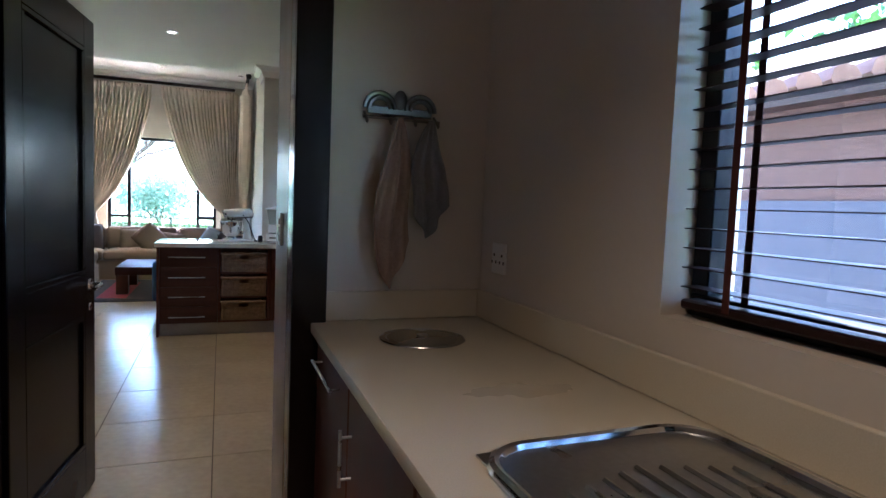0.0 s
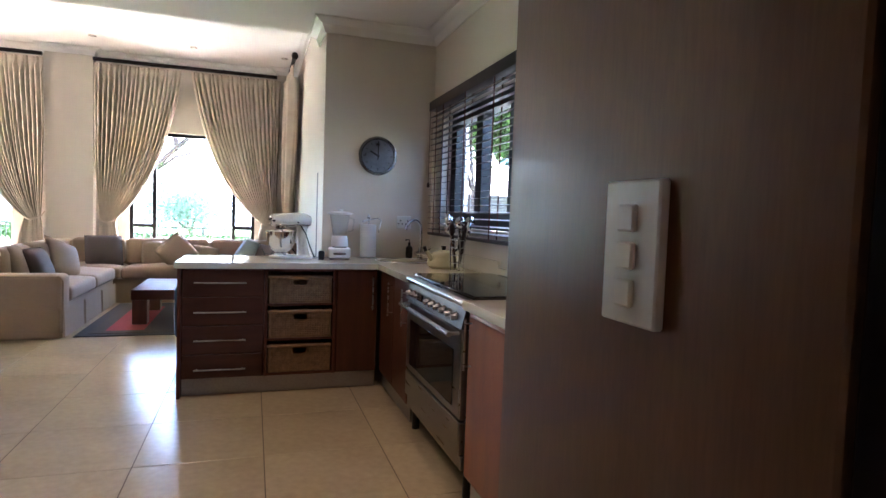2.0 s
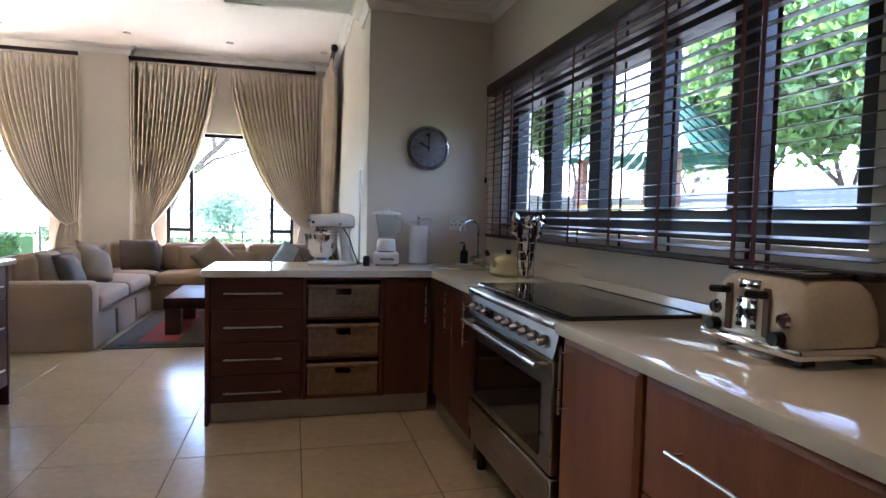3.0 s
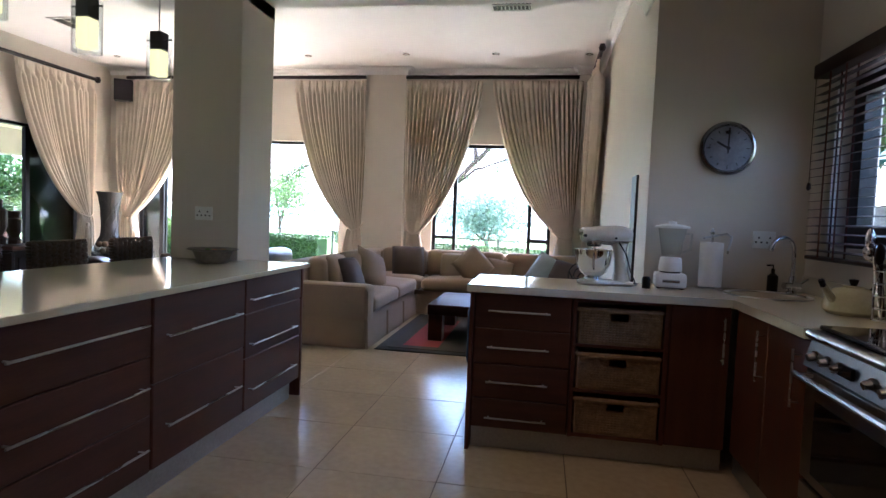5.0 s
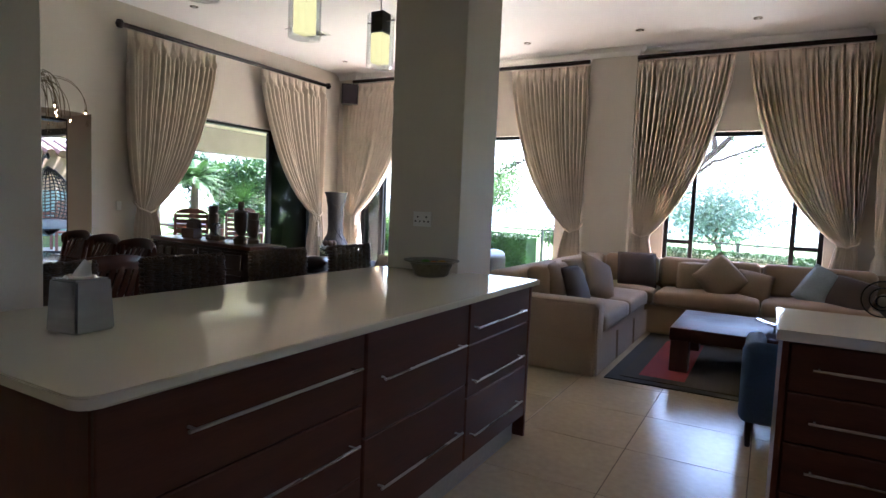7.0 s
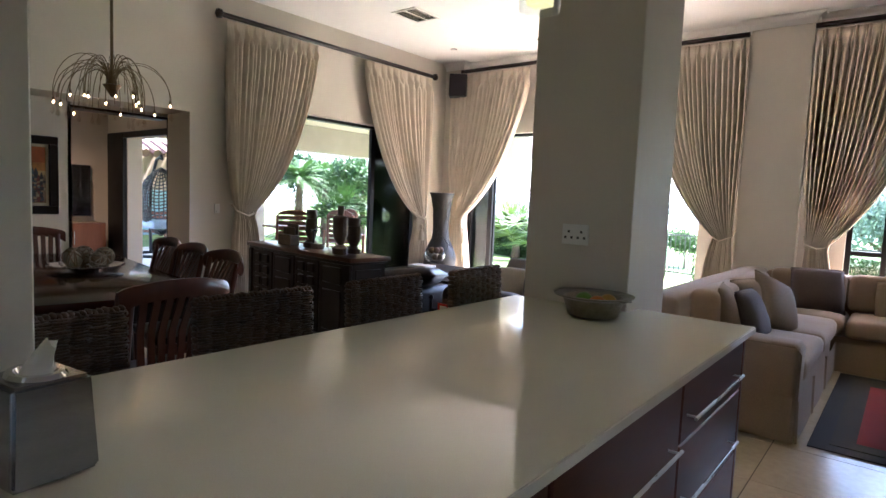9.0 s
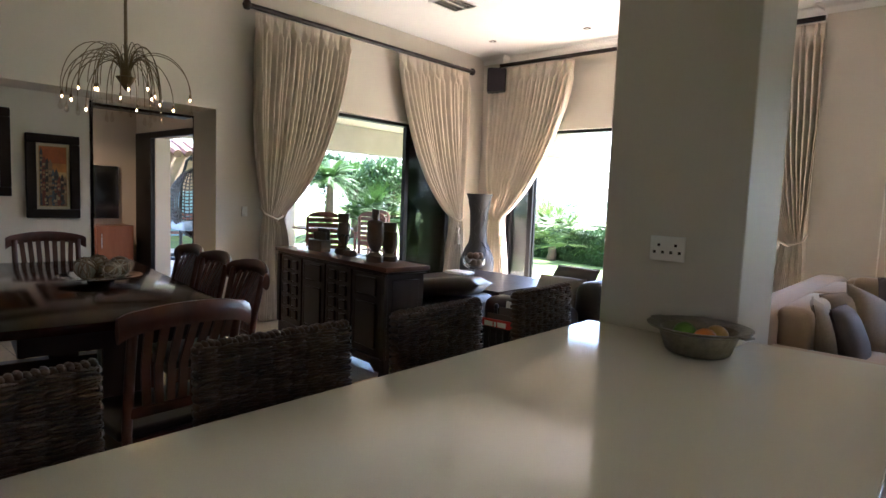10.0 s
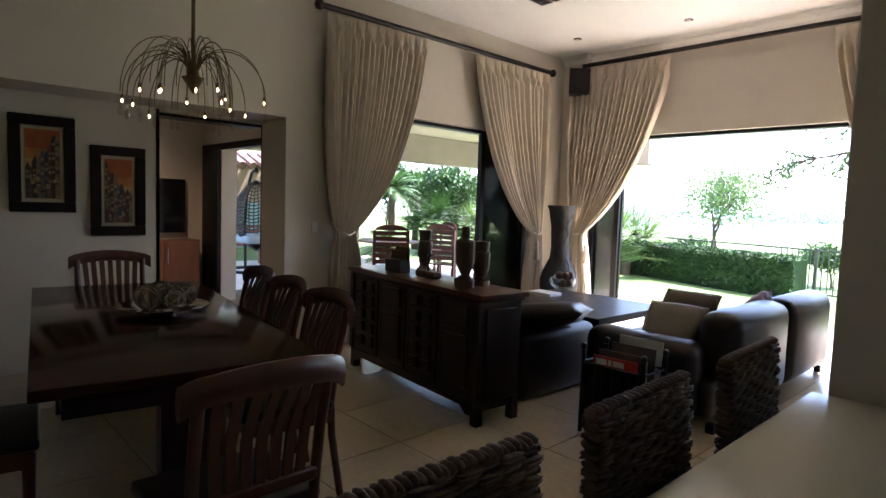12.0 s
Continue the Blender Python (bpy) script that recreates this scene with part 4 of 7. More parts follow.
part("carving", bm, VASE, vs)
# magazine rack
mr = thing("magazine_rack", -3.74, 9.22, 0, "black metal magazine rack full of magazines", "rack")
bm = bmesh.new()
for x in (-0.2, 0.2):
    for y in (-0.13, 0.13):
        tube(bm, [(x, y, 0), (x, y, 0.52)], 0.013, 8)
        blob(bm, (x, y, 0.54), (0.02, 0.02, 0.024), 8, 6)
for z in (0.10, 0.44):
    tube(bm, [(-0.2, -0.13, z), (0.2, -0.13, z), (0.2, 0.13, z), (-0.2, 0.13, z), (-0.2, -0.13, z)], 0.01, 6)
for k in range(7):
    x = -0.17 + k * 0.057
    tube(bm, [(x, -0.13, 0.10), (x, -0.13, 0.44)], 0.005, 5)
    tube(bm, [(x, 0.13, 0.10), (x, 0.13, 0.44)], 0.005, 5)
part("rack_frame", bm, BLACK, mr)
part("rack_side", boxes((-0.195, 0.195, 0.120, 0.125, 0.10, 0.40)), BLACK, mr)
part("rack_side", boxes((-0.195, 0.195, -0.125, -0.120, 0.10, 0.43)), BLACK, mr, "dark metal side sheet")
MAGR = material("magazine_red", (0.55, 0.03, 0.03), 0.4, vary=0.05)
for k, (mt, h, tl) in enumerate(((MAGR, 0.50, 3), (CUSH_GREY, 0.53, 2), (MAGW, 0.50, 3), (CUSH_GREY, 0.56, -4), (MAGW, 0.60, -8))):
    mg = thing("magazine", -3.74, 9.13 + 0.04 * k, 0.118, ("red covered magazine" if mt is MAGR else "glossy magazine") + " standing in the rack", "magazine", "magazines")
    mg.matrix_basis = pose(-3.74 + 0.01 * k, 9.13 + 0.04 * k, 0.118, tl, 0, 4)
    part("cover", boxes((-0.14, 0.14, 0, 0.008, 0, h - 0.118)), mt, mg)
    if mt is MAGR:
        part("masthead", boxes((-0.12, -0.05, -0.0006, -0.0001, h - 0.17, h - 0.135), (-0.04, -0.02, -0.0006, -0.0001, h - 0.17, h - 0.135), (-0.01, 0.06, -0.0006, -0.0001, h - 0.17, h - 0.135)), PLASTIC, mg, "white lettering bars")

# ---- dining ----
RT = -8.0
dt = thing("dining_table", -5.17, 6.93, 0, "long polished dark mahogany dining table", "table", rz=RT)
part("tabletop", boxes((-1.17, 1.17, -0.49, 0.49, 0.725, 0.765), bevel=0.006, seg=2), TABLEWOOD, dt)
part("apron", boxes((-1.05, 1.05, -0.40, -0.37, 0.62, 0.724), (-1.05, 1.05, 0.37, 0.40, 0.62, 0.724), (-1.05, -1.02, -0.37, 0.37, 0.62, 0.724), (1.02, 1.05, -0.37, 0.37, 0.62, 0.724)), DARKWOOD, dt)
for x in (-0.95, 0.95):
    part("trestle", boxes((x - 0.06, x + 0.06, -0.09, 0.09, 0.10, 0.724), (x - 0.05, x + 0.05, -0.38, 0.38, 0.0, 0.10), bevel=0.006), DARKWOOD, dt)


def dining_chair():
    t = thing("dining_chair", 0, 0, 0, "reddish mahogany dining chair with a curved crest rail and upright slats", "chair", "dining chairs")
    # the seat faces +y, the back stands at -y
    part("seat", soft_box(-0.22, 0.22, -0.19, 0.22, 0.435, 0.475, 0.012), LEATHER, t, "dark padded seat")
    part("seat_frame", boxes((-0.21, 0.21, 0.17, 0.20, 0.37, 0.434), (-0.21, 0.21, -0.20, -0.17, 0.37, 0.434), (-0.21, -0.18, -0.17, 0.17, 0.37, 0.434), (0.18, 0.21, -0.17, 0.17, 0.37, 0.434)), REDWOOD, t)
    for s in (-1, 1):
        part("leg", tube(bmesh.new(), [(s * 0.19, 0.18, 0), (s * 0.19, 0.185, 0.25), (s * 0.19, 0.185, 0.42)], 0.017, 10, 0.024), REDWOOD, t)
        part("back_post", tube(bmesh.new(), [(s * 0.185, -0.25, 0), (s * 0.187, -0.20, 0.3), (s * 0.19, -0.19, 0.46), (s * 0.19, -0.22, 0.68), (s * 0.192, -0.262, 0.88)], 0.018, 10), REDWOOD, t)
    # curved, flared crest
    bm = bmesh.new()
    rings = []
    for i in range(21):
        u = -1 + i / 10
        x, y = 0.243 * u, -0.258 - 0.062 * (1 - u * u)
        zc = 0.905 - 0.038 * abs(u) ** 2.2 - 0.012 * abs(u) ** 12
        hh, dd = 0.043 - 0.006 * abs(u) ** 4 + 0.010 * max(0, abs(u) - 0.7) / 0.3, 0.020
        rings.append([bm.verts.new((x, y + math.cos(a) * dd, zc + math.sin(a) * hh)) for a in [k * math.tau / 10 for k in range(10)]])
    for a, b in zip(rings, rings[1:]):
        for k in range(10):
            bm.faces.new((a[k], a[(k + 1) % 10], b[(k + 1) % 10], b[k]))
    bm.faces.new(rings[0])
    bm.faces.new(rings[-1])
    part("crest_rail", bm, REDWOOD, t)
    part("lower_rail", boxes((-0.185, 0.185, -0.222, -0.196, 0.52, 0.56), bevel=0.005), REDWOOD, t)
    for k in range(7):
        u = -1 + k / 3
        x = 0.135 * u
        yb = -0.294 - 0.024 * (1 - u * u)
        sl = prism(bmesh.new(), [(-0.203, 0.55), (-0.215, 0.70), (yb + 0.006, 0.885), (yb - 0.006, 0.885), (-0.228, 0.70), (-0.215, 0.55)], "x", -0.015, 0.015)
        for ve in sl.verts:
            ve.co.x += x * (0.95 + 0.17 * (ve.co.z - 0.55) / 0.335)
        part("slat", sl, REDWOOD, t)
    return t


ch = dining_chair()
spots = [(-6.62, 7.13, -90 + RT), (-5.50, 7.42, 180 + RT), (-4.98, 7.35, 180 + RT), (-4.44, 7.28, 180 + RT), (-3.70, 6.75, 91), (-4.72, 6.18, RT)]
ch.matrix_basis = pose(*spots[0][:2], 0, 0, 0, spots[0][2]) @ Matrix.Diagonal((1.12, 1, 1, 1))
for i, (x, y, r) in enumerate(spots[1:]):
    copy_thing(ch, pose(x, y, 0, 0, 0, r) @ Matrix.Diagonal((0.9 if i == 3 else 1, 1, 1, 1)))
# plate with woven balls
pl = thing("centre_dish", -5.16, 7.01, 0.766, "wide silver dish in the middle of the dining table", "dish")
part("plate", lathe(bmesh.new(), [(0.07, 0), (0.075, 0.015), (0.16, 0.026), (0.225, 0.038), (0.225, 0.043), (0.16, 0.034), (0.06, 0.022), (0, 0.02)], seg=36), CHROME, pl)
RAT = material("rattan_ball", (0.22, 0.15, 0.09), 0.7, vary=0.4, scale=20, bump=0.4)
RATW = material("pale_ball", (0.34, 0.29, 0.22), 0.7, vary=0.3, scale=20, bump=0.4)
for k, (x, y, z, r) in enumerate(((0.03, -0.085, 0.092, 0.063), (0.13, 0.02, 0.080, 0.048), (-0.10, 0.02, 0.092, 0.060), (0.02, 0.10, 0.090, 0.060))):
    b = thing("decorative_ball", -5.16 + x, 7.01 + y, 0.766 + z, "woven decorative ball lying in the dish", "ball", "decorative balls")
    bb = bmesh.new()
    blob(bb, (0, 0, 0), (r * 0.93,) * 3, 20, 14)
    part("core", bb, RAT if k % 2 else RATW, b)
    bb = bmesh.new()
    rnd = random.Random(k)
    for q in range(9):
        ax = Vector((rnd.uniform(-1, 1), rnd.uniform(-1, 1), rnd.uniform(-1, 1))).normalized()
        u = ax.orthogonal().normalized()
        v = ax.cross(u)
        tube(bb, [(u * math.cos(a * math.tau / 20) + v * math.sin(a * math.tau / 20)) * r for a in range(21)], 0.0045, 5, caps=False)
    part("woven_strand", bb, RATW if k % 2 else RAT, b, kind="stuff")

# chandelier
cd = thing("chandelier", -4.82, 7.04, 1.88, "brass chandelier of arching wires with glass drops and small bulbs", "chandelier")
BRASS = material("aged_brass", (0.20, 0.15, 0.09), 0.35, metal=0.9, vary=0.2)
part("hub", lathe(bmesh.new(), [(0, -0.02), (0.008, -0.012), (0.045, 0.045), (0.052, 0.055), (0.03, 0.06), (0.022, 0.11), (0, 0.11)], seg=18), BRASS, cd)
part("stem", tube(bmesh.new(), [(0, 0, 0.085), (0, 0, 1.515)], 0.009, 10), BRASS, cd)
part("canopy", lathe(bmesh.new(), [(0, 1.48), (0.06, 1.49), (0.06, 1.518), (0, 1.518)]), BRASS, cd)
rnd = random.Random(5)
BULB = glow("bulb_glow", (1.0, 0.60, 0.24), 4)
arms, drops, bulbs = bmesh.new(), bmesh.new(), []
for k in range(44):
    a = k * math.tau / 44 + rnd.uniform(-0.06, 0.06)
    R, H, D = rnd.uniform(0.12, 0.335), rnd.uniform(0.17, 0.245), rnd.uniform(-0.085, 0.0)
    pts = []
    for i in range(15):
        th = math.pi * i / 14
        r = 0.02 + (R - 0.02) * (1 - math.cos(th)) / 2
        z = 0.06 + (H - 0.06) * math.sin(th) + (D - 0.06) * (i / 14) ** 2
        pts.append((r * math.cos(a), r * math.sin(a), z))
    tube(arms, pts, 0.0023, 5)
    e = pts[-1]
    if k % 3 == 0:
        bulbs.append(e)
        lathe(arms, [(0.006, 0), (0.008, -0.02), (0.0, -0.021)], *e, seg=8)
    else:
        tube(drops, [e, (e[0], e[1], e[2] - 0.05)], 0.001, 4)
        lathe(drops, [(0, -0.045), (0.004, -0.06), (0.012, -0.085), (0.009, -0.1), (0, -0.106)], *e, seg=8)
ob = part("arm", arms, BRASS, cd, "thin arching brass wires", kind="stuff")
part("glass_drop", drops, glass("drop_glass", (0.95, 0.93, 0.9)), cd, "hanging clear glass drops", kind="stuff")
for e in bulbs:
    part("bulb", lathe(bmesh.new(), [(0, -0.02), (0.0035, -0.024), (0.0042, -0.029), (0.002, -0.036), (0, -0.038)], *e, seg=8), BULB, cd, "small lit capsule bulb")

# sideboard
SBX, SBY, SBR = -5.186, 8.698, -6.2
sb = thing("sideboard", SBX, SBY, 0, "dark carved wooden sideboard on short feet", "sideboard", rz=SBR)
part("body", boxes((-0.82, 0.82, 0.0, 0.34, 0.10, 0.80)), DARKWOOD, sb)
part("top", boxes((-0.86, 0.86, -0.04, 0.37, 0.805, 0.84), bevel=0.006, seg=2), REDWOOD, sb, "reddish polished top")
part("top_moulding", boxes((-0.84, 0.84, -0.025, 0.355, 0.785, 0.804), bevel=0.006), DARKWOOD, sb)
for x in (-0.825, 0.765):
    for y in (-0.018, 0.285):
        part("foot", boxes((x, x + 0.06, y, y + 0.06, 0.0, 0.16), bevel=0.004), DARKWOOD, sb)
for x in (-0.835, 0.785):
    part("corner_post", boxes((x, x + 0.05, -0.030, 0.0, 0.16, 0.784), bevel=0.004), DARKWOOD, sb)
part("bottom_rail", prism(bmesh.new(), [(-0.78, 0.16), (-0.78, 0.06), (-0.72, 0.06), (-0.66, 0.105), (0.66, 0.105), (0.72, 0.06), (0.78, 0.06), (0.78, 0.16)], "y", -0.02, -0.002), DARKWOOD, sb)
for k in range(4):
    x0 = -0.775 + k * 0.392
    d = part("door", boxes((x0, x0 + 0.372, -0.018, -0.001, 0.17, 0.775), bevel=0.004), DARKWOOD, sb)
    if k % 2 == 0:
        for j in range(5):
            z = 0.22 + j * 0.11
            part("carved_block", boxes((x0 + 0.05, x0 + 0.165, -0.032, -0.0185, z, z + 0.085), bevel=0.012), DARKWOOD, d)
            part("carved_block", boxes((x0 + 0.205, x0 + 0.32, -0.032, -0.0185, z, z + 0.085), bevel=0.012), DARKWOOD, d)
    else:
        part("raised_field", boxes((x0 + 0.05, x0 + 0.322, -0.030, -0.0185, 0.22, 0.56), bevel=0.010), DARKWOOD, d)
        part("raised_field", boxes((x0 + 0.05, x0 + 0.322, -0.030, -0.0185, 0.61, 0.75), bevel=0.010), DARKWOOD, d)
part("end_panel", boxes((0.821, 0.832, 0.04, 0.29, 0.16, 0.74), bevel=0.004), DARKWOOD, sb)


def on_board(u, v):
    c, q = math.cos(radians(SBR)), math.sin(radians(SBR))
    return (SBX + u * c - v * q, SBY + u * q + v * c, 0.841)


STONEW = material("weathered_carving", (0.14, 0.09, 0.06), 0.55, vary=0.5, scale=12, bump=0.5, bump_scale=60)


def carving(u, v, h, w, label, hat):
    """A carved figure block: a plain shape on a foot."""
    bm = bmesh.new()
    lathe(bm, [(0, 0), (w * 0.75, 0), (w * 0.8, h * 0.12), (w * 0.55, h * 0.15), (w * 0.35, h * 0.2), (w * 0.55, h * 0.3), (w * 0.72, h * 0.42), (w * 0.72, h * 0.75), (w * 0.6, h * 0.78)] + ([(w * 0.35, h * 0.8), (w * 0.35, h)] if hat else [(w * 0.66, h)]) + [(0, h)], seg=12, sy=0.7)
    for ve in bm.verts:
        ve.co += Vector((1, 1, 0)) * 0.008 * noise.noise(ve.co * 30)
    ob = solid("wooden_statue", bm, STONEW, label, "statue", "carved statues", 30, on_board(u, v))
    return ob


carving(0.52, 0.10, 0.40, 0.10, "tall dark weathered carved wooden statue on the sideboard", True)
carving(0.50, 0.25, 0.30, 0.10, "weathered carved wooden block statue beside the tall one", False)
carving(-0.14, 0.24, 0.34, 0.09, "grey carved wooden post statue on the sideboard", False)
lb = thing("letter_box", *on_board(-0.36, 0.13), "carved wooden letter holder with two slots", "letter holder", rz=SBR)
part("box_body", boxes((-0.11, 0.11, -0.05, 0.05, 0, 0.10), bevel=0.006), STONEW, lb)
part("slot_wall", boxes((-0.10, 0.10, 0.0, 0.012, 0.10, 0.17), bevel=0.004), STONEW, lb)
part("slot_wall", boxes((-0.10, 0.10, 0.038, 0.05, 0.10, 0.20), bevel=0.004), STONEW, lb)
tb = thing("trinket_dish", *on_board(0.02, 0.16), "small carved double dish", "dish", rz=SBR)
part("dish_body", boxes((-0.12, -0.005, -0.04, 0.04, 0, 0.05), (0.005, 0.12, -0.04, 0.04, 0, 0.05), bevel=0.015, seg=2), STONEW, tb)
bm = bmesh.new()
tube(bm, [(0, 0, 0.03), (0, 0, 0.16)], 0.006, 6)
for k in range(6):
    a = k * 1.05
    tube(bm, [(0, 0, 0.16), (0.03 * math.cos(a), 0.03 * math.sin(a), 0.17), (0.06 * math.cos(a), 0.06 * math.sin(a), 0.145)], 0.006, 5, 0.002)
part("metal_palm", bm, BLACK, tb)

# pictures in the alcove
FR = material("picture_frame_wood", (0.016, 0.008, 0.006), 0.6, vary=0.3, spec=0.2)
MAT = material("picture_mount", (0.42, 0.35, 0.24), 0.8, vary=0.05)
SLIP = material("gilt_slip", (0.30, 0.20, 0.07), 0.5, vary=0.1)
PAINTS = [material("paint_daub", c, 0.6, vary=0.4, scale=20) for c in ((0.15, 0.035, 0.02), (0.20, 0.12, 0.06), (0.05, 0.045, 0.05), (0.26, 0.16, 0.07), (0.07, 0.10, 0.11), (0.32, 0.24, 0.13), (0.03, 0.022, 0.02))]
SKIES = [material("painted_sky", c, 0.6, vary=0.4, scale=14) for c in ((0.34, 0.085, 0.012), (0.40, 0.16, 0.03), (0.42, 0.27, 0.10))]


def picture(y0, y1, z0, z1, seed):
    t = thing("framed_picture", -7.25, (y0 + y1) / 2, (z0 + z1) / 2, "framed painting of a warm coloured street with tall houses", "picture", "alcove pictures")
    w, h, b = (y1 - y0) / 2, (z1 - z0) / 2, 0.075
    part("frame", boxes((0.002, 0.04, -w, w, -h, -h + b), (0.002, 0.04, -w, w, h - b, h), (0.002, 0.04, -w, -w + b, -h + b, h - b), (0.002, 0.04, w - b, w, -h + b, h - b), bevel=0.006), FR, t)
    part("mount", boxes((0.002, 0.016, -w + b, w - b, -h + b, h - b)), MAT, t, "cream picture mount")
    rnd = random.Random(seed)
    iw, ih = w - b - 0.026, h - b - 0.03
    part("slip", boxes((0.0162, 0.018, -iw - 0.006, iw + 0.006, -ih - 0.006, ih + 0.006)), SLIP, t)
    for k, (lo, hi) in enumerate(((0.45, 1.0), (0.15, 0.45), (-1.0, 0.15))):
        part("sky_band", boxes((0.0182, 0.019, -iw, iw, lo * ih, hi * ih)), SKIES[k], t)
    layers = [bmesh.new() for _ in PAINTS]
    d = 0.0192
    # a row of gabled houses that climbs to one side, with rows of windows
    for q in range(9):
        y = -iw + (q + 0.5) * 2 * iw / 9
        ww = iw / 9 * rnd.uniform(1.0, 1.7)
        side = q / 8 if seed % 2 else 1 - q / 8
        top = ih * (0.72 - 0.95 * side) + rnd.uniform(-0.04, 0.03)
        a0, a1 = max(-iw, y - ww), min(iw, y + ww)
        bm = layers[(2, 0, 6, 1, 4)[q % 5]]
        prism(bm, [(a0, -ih), (a1, -ih), (a1, top), ((a0 + a1) / 2, min(ih, top + 0.045)), (a0, top)], "x", d, d + 0.0002)
        d += 0.0003
        for row in range(9):
            z = top - 0.03 - row * 0.035
            if z < -ih * 0.55:
                break
            for c in range(2):
                x = a0 + (a1 - a0) * (0.3 + 0.4 * c)
                box(layers[(3, 5, 6)[(row + q) % 3]], d, d + 0.0002, max(-iw, x - 0.005), min(iw, x + 0.005), z - 0.010, z + 0.010)
        d += 0.0003
    # market stalls and passers-by as daubs along the street
    for q in range(34):
        y, z = rnd.uniform(-iw, iw - 0.02), rnd.uniform(-ih, -ih * 0.45)
        box(layers[rnd.randrange(7)], d, d + 0.0002, y, min(iw, y + rnd.uniform(0.008, 0.03)), z, z + rnd.uniform(0.008, 0.035))
        d += 0.00005
    for bm, mt in zip(layers, PAINTS):
        part("painted_house", bm, mt, t, kind="stuff", smooth=None)


picture(7.11, 7.51, 1.04, 1.755, 1)
picture(6.59, 7.01, 1.22, 1.94, 2)
picture(6.05, 6.46, 1.35, 2.05, 3)

# small fixtures
def plate(name, p, out, w, h, label, dots=0, switches=0, wide=True):
    """A wall plate at p that faces along out ('x', 'y', with sign)."""
    t = thing(name, *p, label, "socket" if dots else "light switch")
    sg, ax = (-1 if out[0] == "-" else 1), out[-1]

    def B(a0, a1, d0, d1, z0, z1):
        d0, d1 = sorted((sg * d0, sg * d1))
        return (d0, d1, a0, a1, z0, z1) if ax == "x" else (a0, a1, d0, d1, z0, z1)
    part("plate", boxes(B(-w / 2, w / 2, 0.001, 0.012, -h / 2, h / 2), bevel=0.002), PLASTIC, t)
    for k in range(switches):
        z = -h * 0.28 + k * h * 0.26
        part("rocker", boxes(B(-0.012, 0.012, 0.012, 0.018, z - 0.012, z + 0.012), bevel=0.002), PLASTIC, t)
    for k in range(dots):
        a = (-0.03, 0.03, -0.015, -0.045, 0.015, 0.045)[k % 6] if wide else (-0.012, 0.012, 0.0)[k % 3]
        z = (0.012, 0.012, -0.014, -0.014, -0.014, -0.014)[k % 6] if wide else (-0.01, -0.01, 0.012)[k % 3]
        part("hole", boxes(B(a - 0.005, a + 0.005, 0.0121, 0.0128, z - 0.005, z + 0.005)), BLACK, t)
    return t


plate("wall_socket", (-2.13, 7.90, 1.20), "-y", 0.125, 0.09, "white double wall socket on the pillar", dots=6)
plate("wall_socket", (1.40, 7.92, 1.18), "-y", 0.12, 0.10, "white double wall socket above the sink", dots=6)
plate("wall_socket", (1.27, 3.25, 1.15), "-x", 0.10, 0.11, "white wall socket in the scullery", dots=6)
plate("light_switch", (0.552, 3.73, 1.215), "-x", 0.075, 0.125, "white light switch with three round buttons on the wood panel", switches=3)
plate("light_switch", (LX, 8.85, 1.13), "x", 0.06, 0.10, "white light switch on the dining wall", switches=1)

sp = thing("loudspeaker", -6.42, 12.50, 2.86, "black box loudspeaker mounted high in the corner", "loudspeaker", rz=35)
part("speaker_box", boxes((-0.13, 0.13, -0.12, 0.12, 0, 0.32), bevel=0.01), BLACK, sp)
part("grille", boxes((-0.12, 0.12, -0.128, -0.1205, 0.01, 0.31)), material("speaker_cloth", (0.02, 0.015, 0.02), 0.9, bump=0.4, bump_scale=400), sp)

GLOWD = glow("downlight_glow", (1.0, 0.85, 0.6), 2.5)


def downlight(x, y, z, lit=True):
    t = thing("downlight", x, y, z, "small round recessed ceiling spotlight with a white rim", "ceiling light", "downlights")
    part("rim", lathe(bmesh.new(), [(0.028, -0.001), (0.030, -0.008), (0.045, -0.006), (0.047, -0.001)], seg=20), CHROME, t)
    part("lamp", lathe(bmesh.new(), [(0, -0.002), (0.027, -0.002), (0.027, -0.0005), (0, -0.0005)], seg=16), GLOWD if lit else PLASTIC, t)


for x, y in ((-3.17, 12.0), (-1.77, 11.95), (-0.57, 11.97), (0.62, 12.02), (-4.83, 12.1), (-6.10, 11.95), (-6.12, 9.32)):
    downlight(x, y, CEIL, False)
for x, y in ((-0.075, 6.96), (0.885, 7.02)):
    downlight(x, y, KCEIL)


def vent(x, y, rz):
    t = thing("ceiling_vent", x, y, CEIL, "square ceiling air grille with slats", "air vent", "ceiling vents", rz)
    part("frame", boxes((-0.18, 0.18, -0.22, -0.19, -0.012, -0.001), (-0.18, 0.18, 0.19, 0.22, -0.012, -0.001), (-0.18, -0.15, -0.19, 0.19, -0.012, -0.001), (0.15, 0.18, -0.19, 0.19, -0.012, -0.001), (-0.01, 0.01, -0.19, 0.19, -0.012, -0.001)), PLASTIC, t)
    for k in range(9):
        y0 = -0.18 + k * 0.04
        part("slat", boxes((-0.15, 0.15, y0, y0 + 0.012, -0.010, -0.003)), STEEL, t)
    part("backing", boxes((-0.15, 0.15, -0.19, 0.19, -0.0025, -0.001)), BLACK, t)


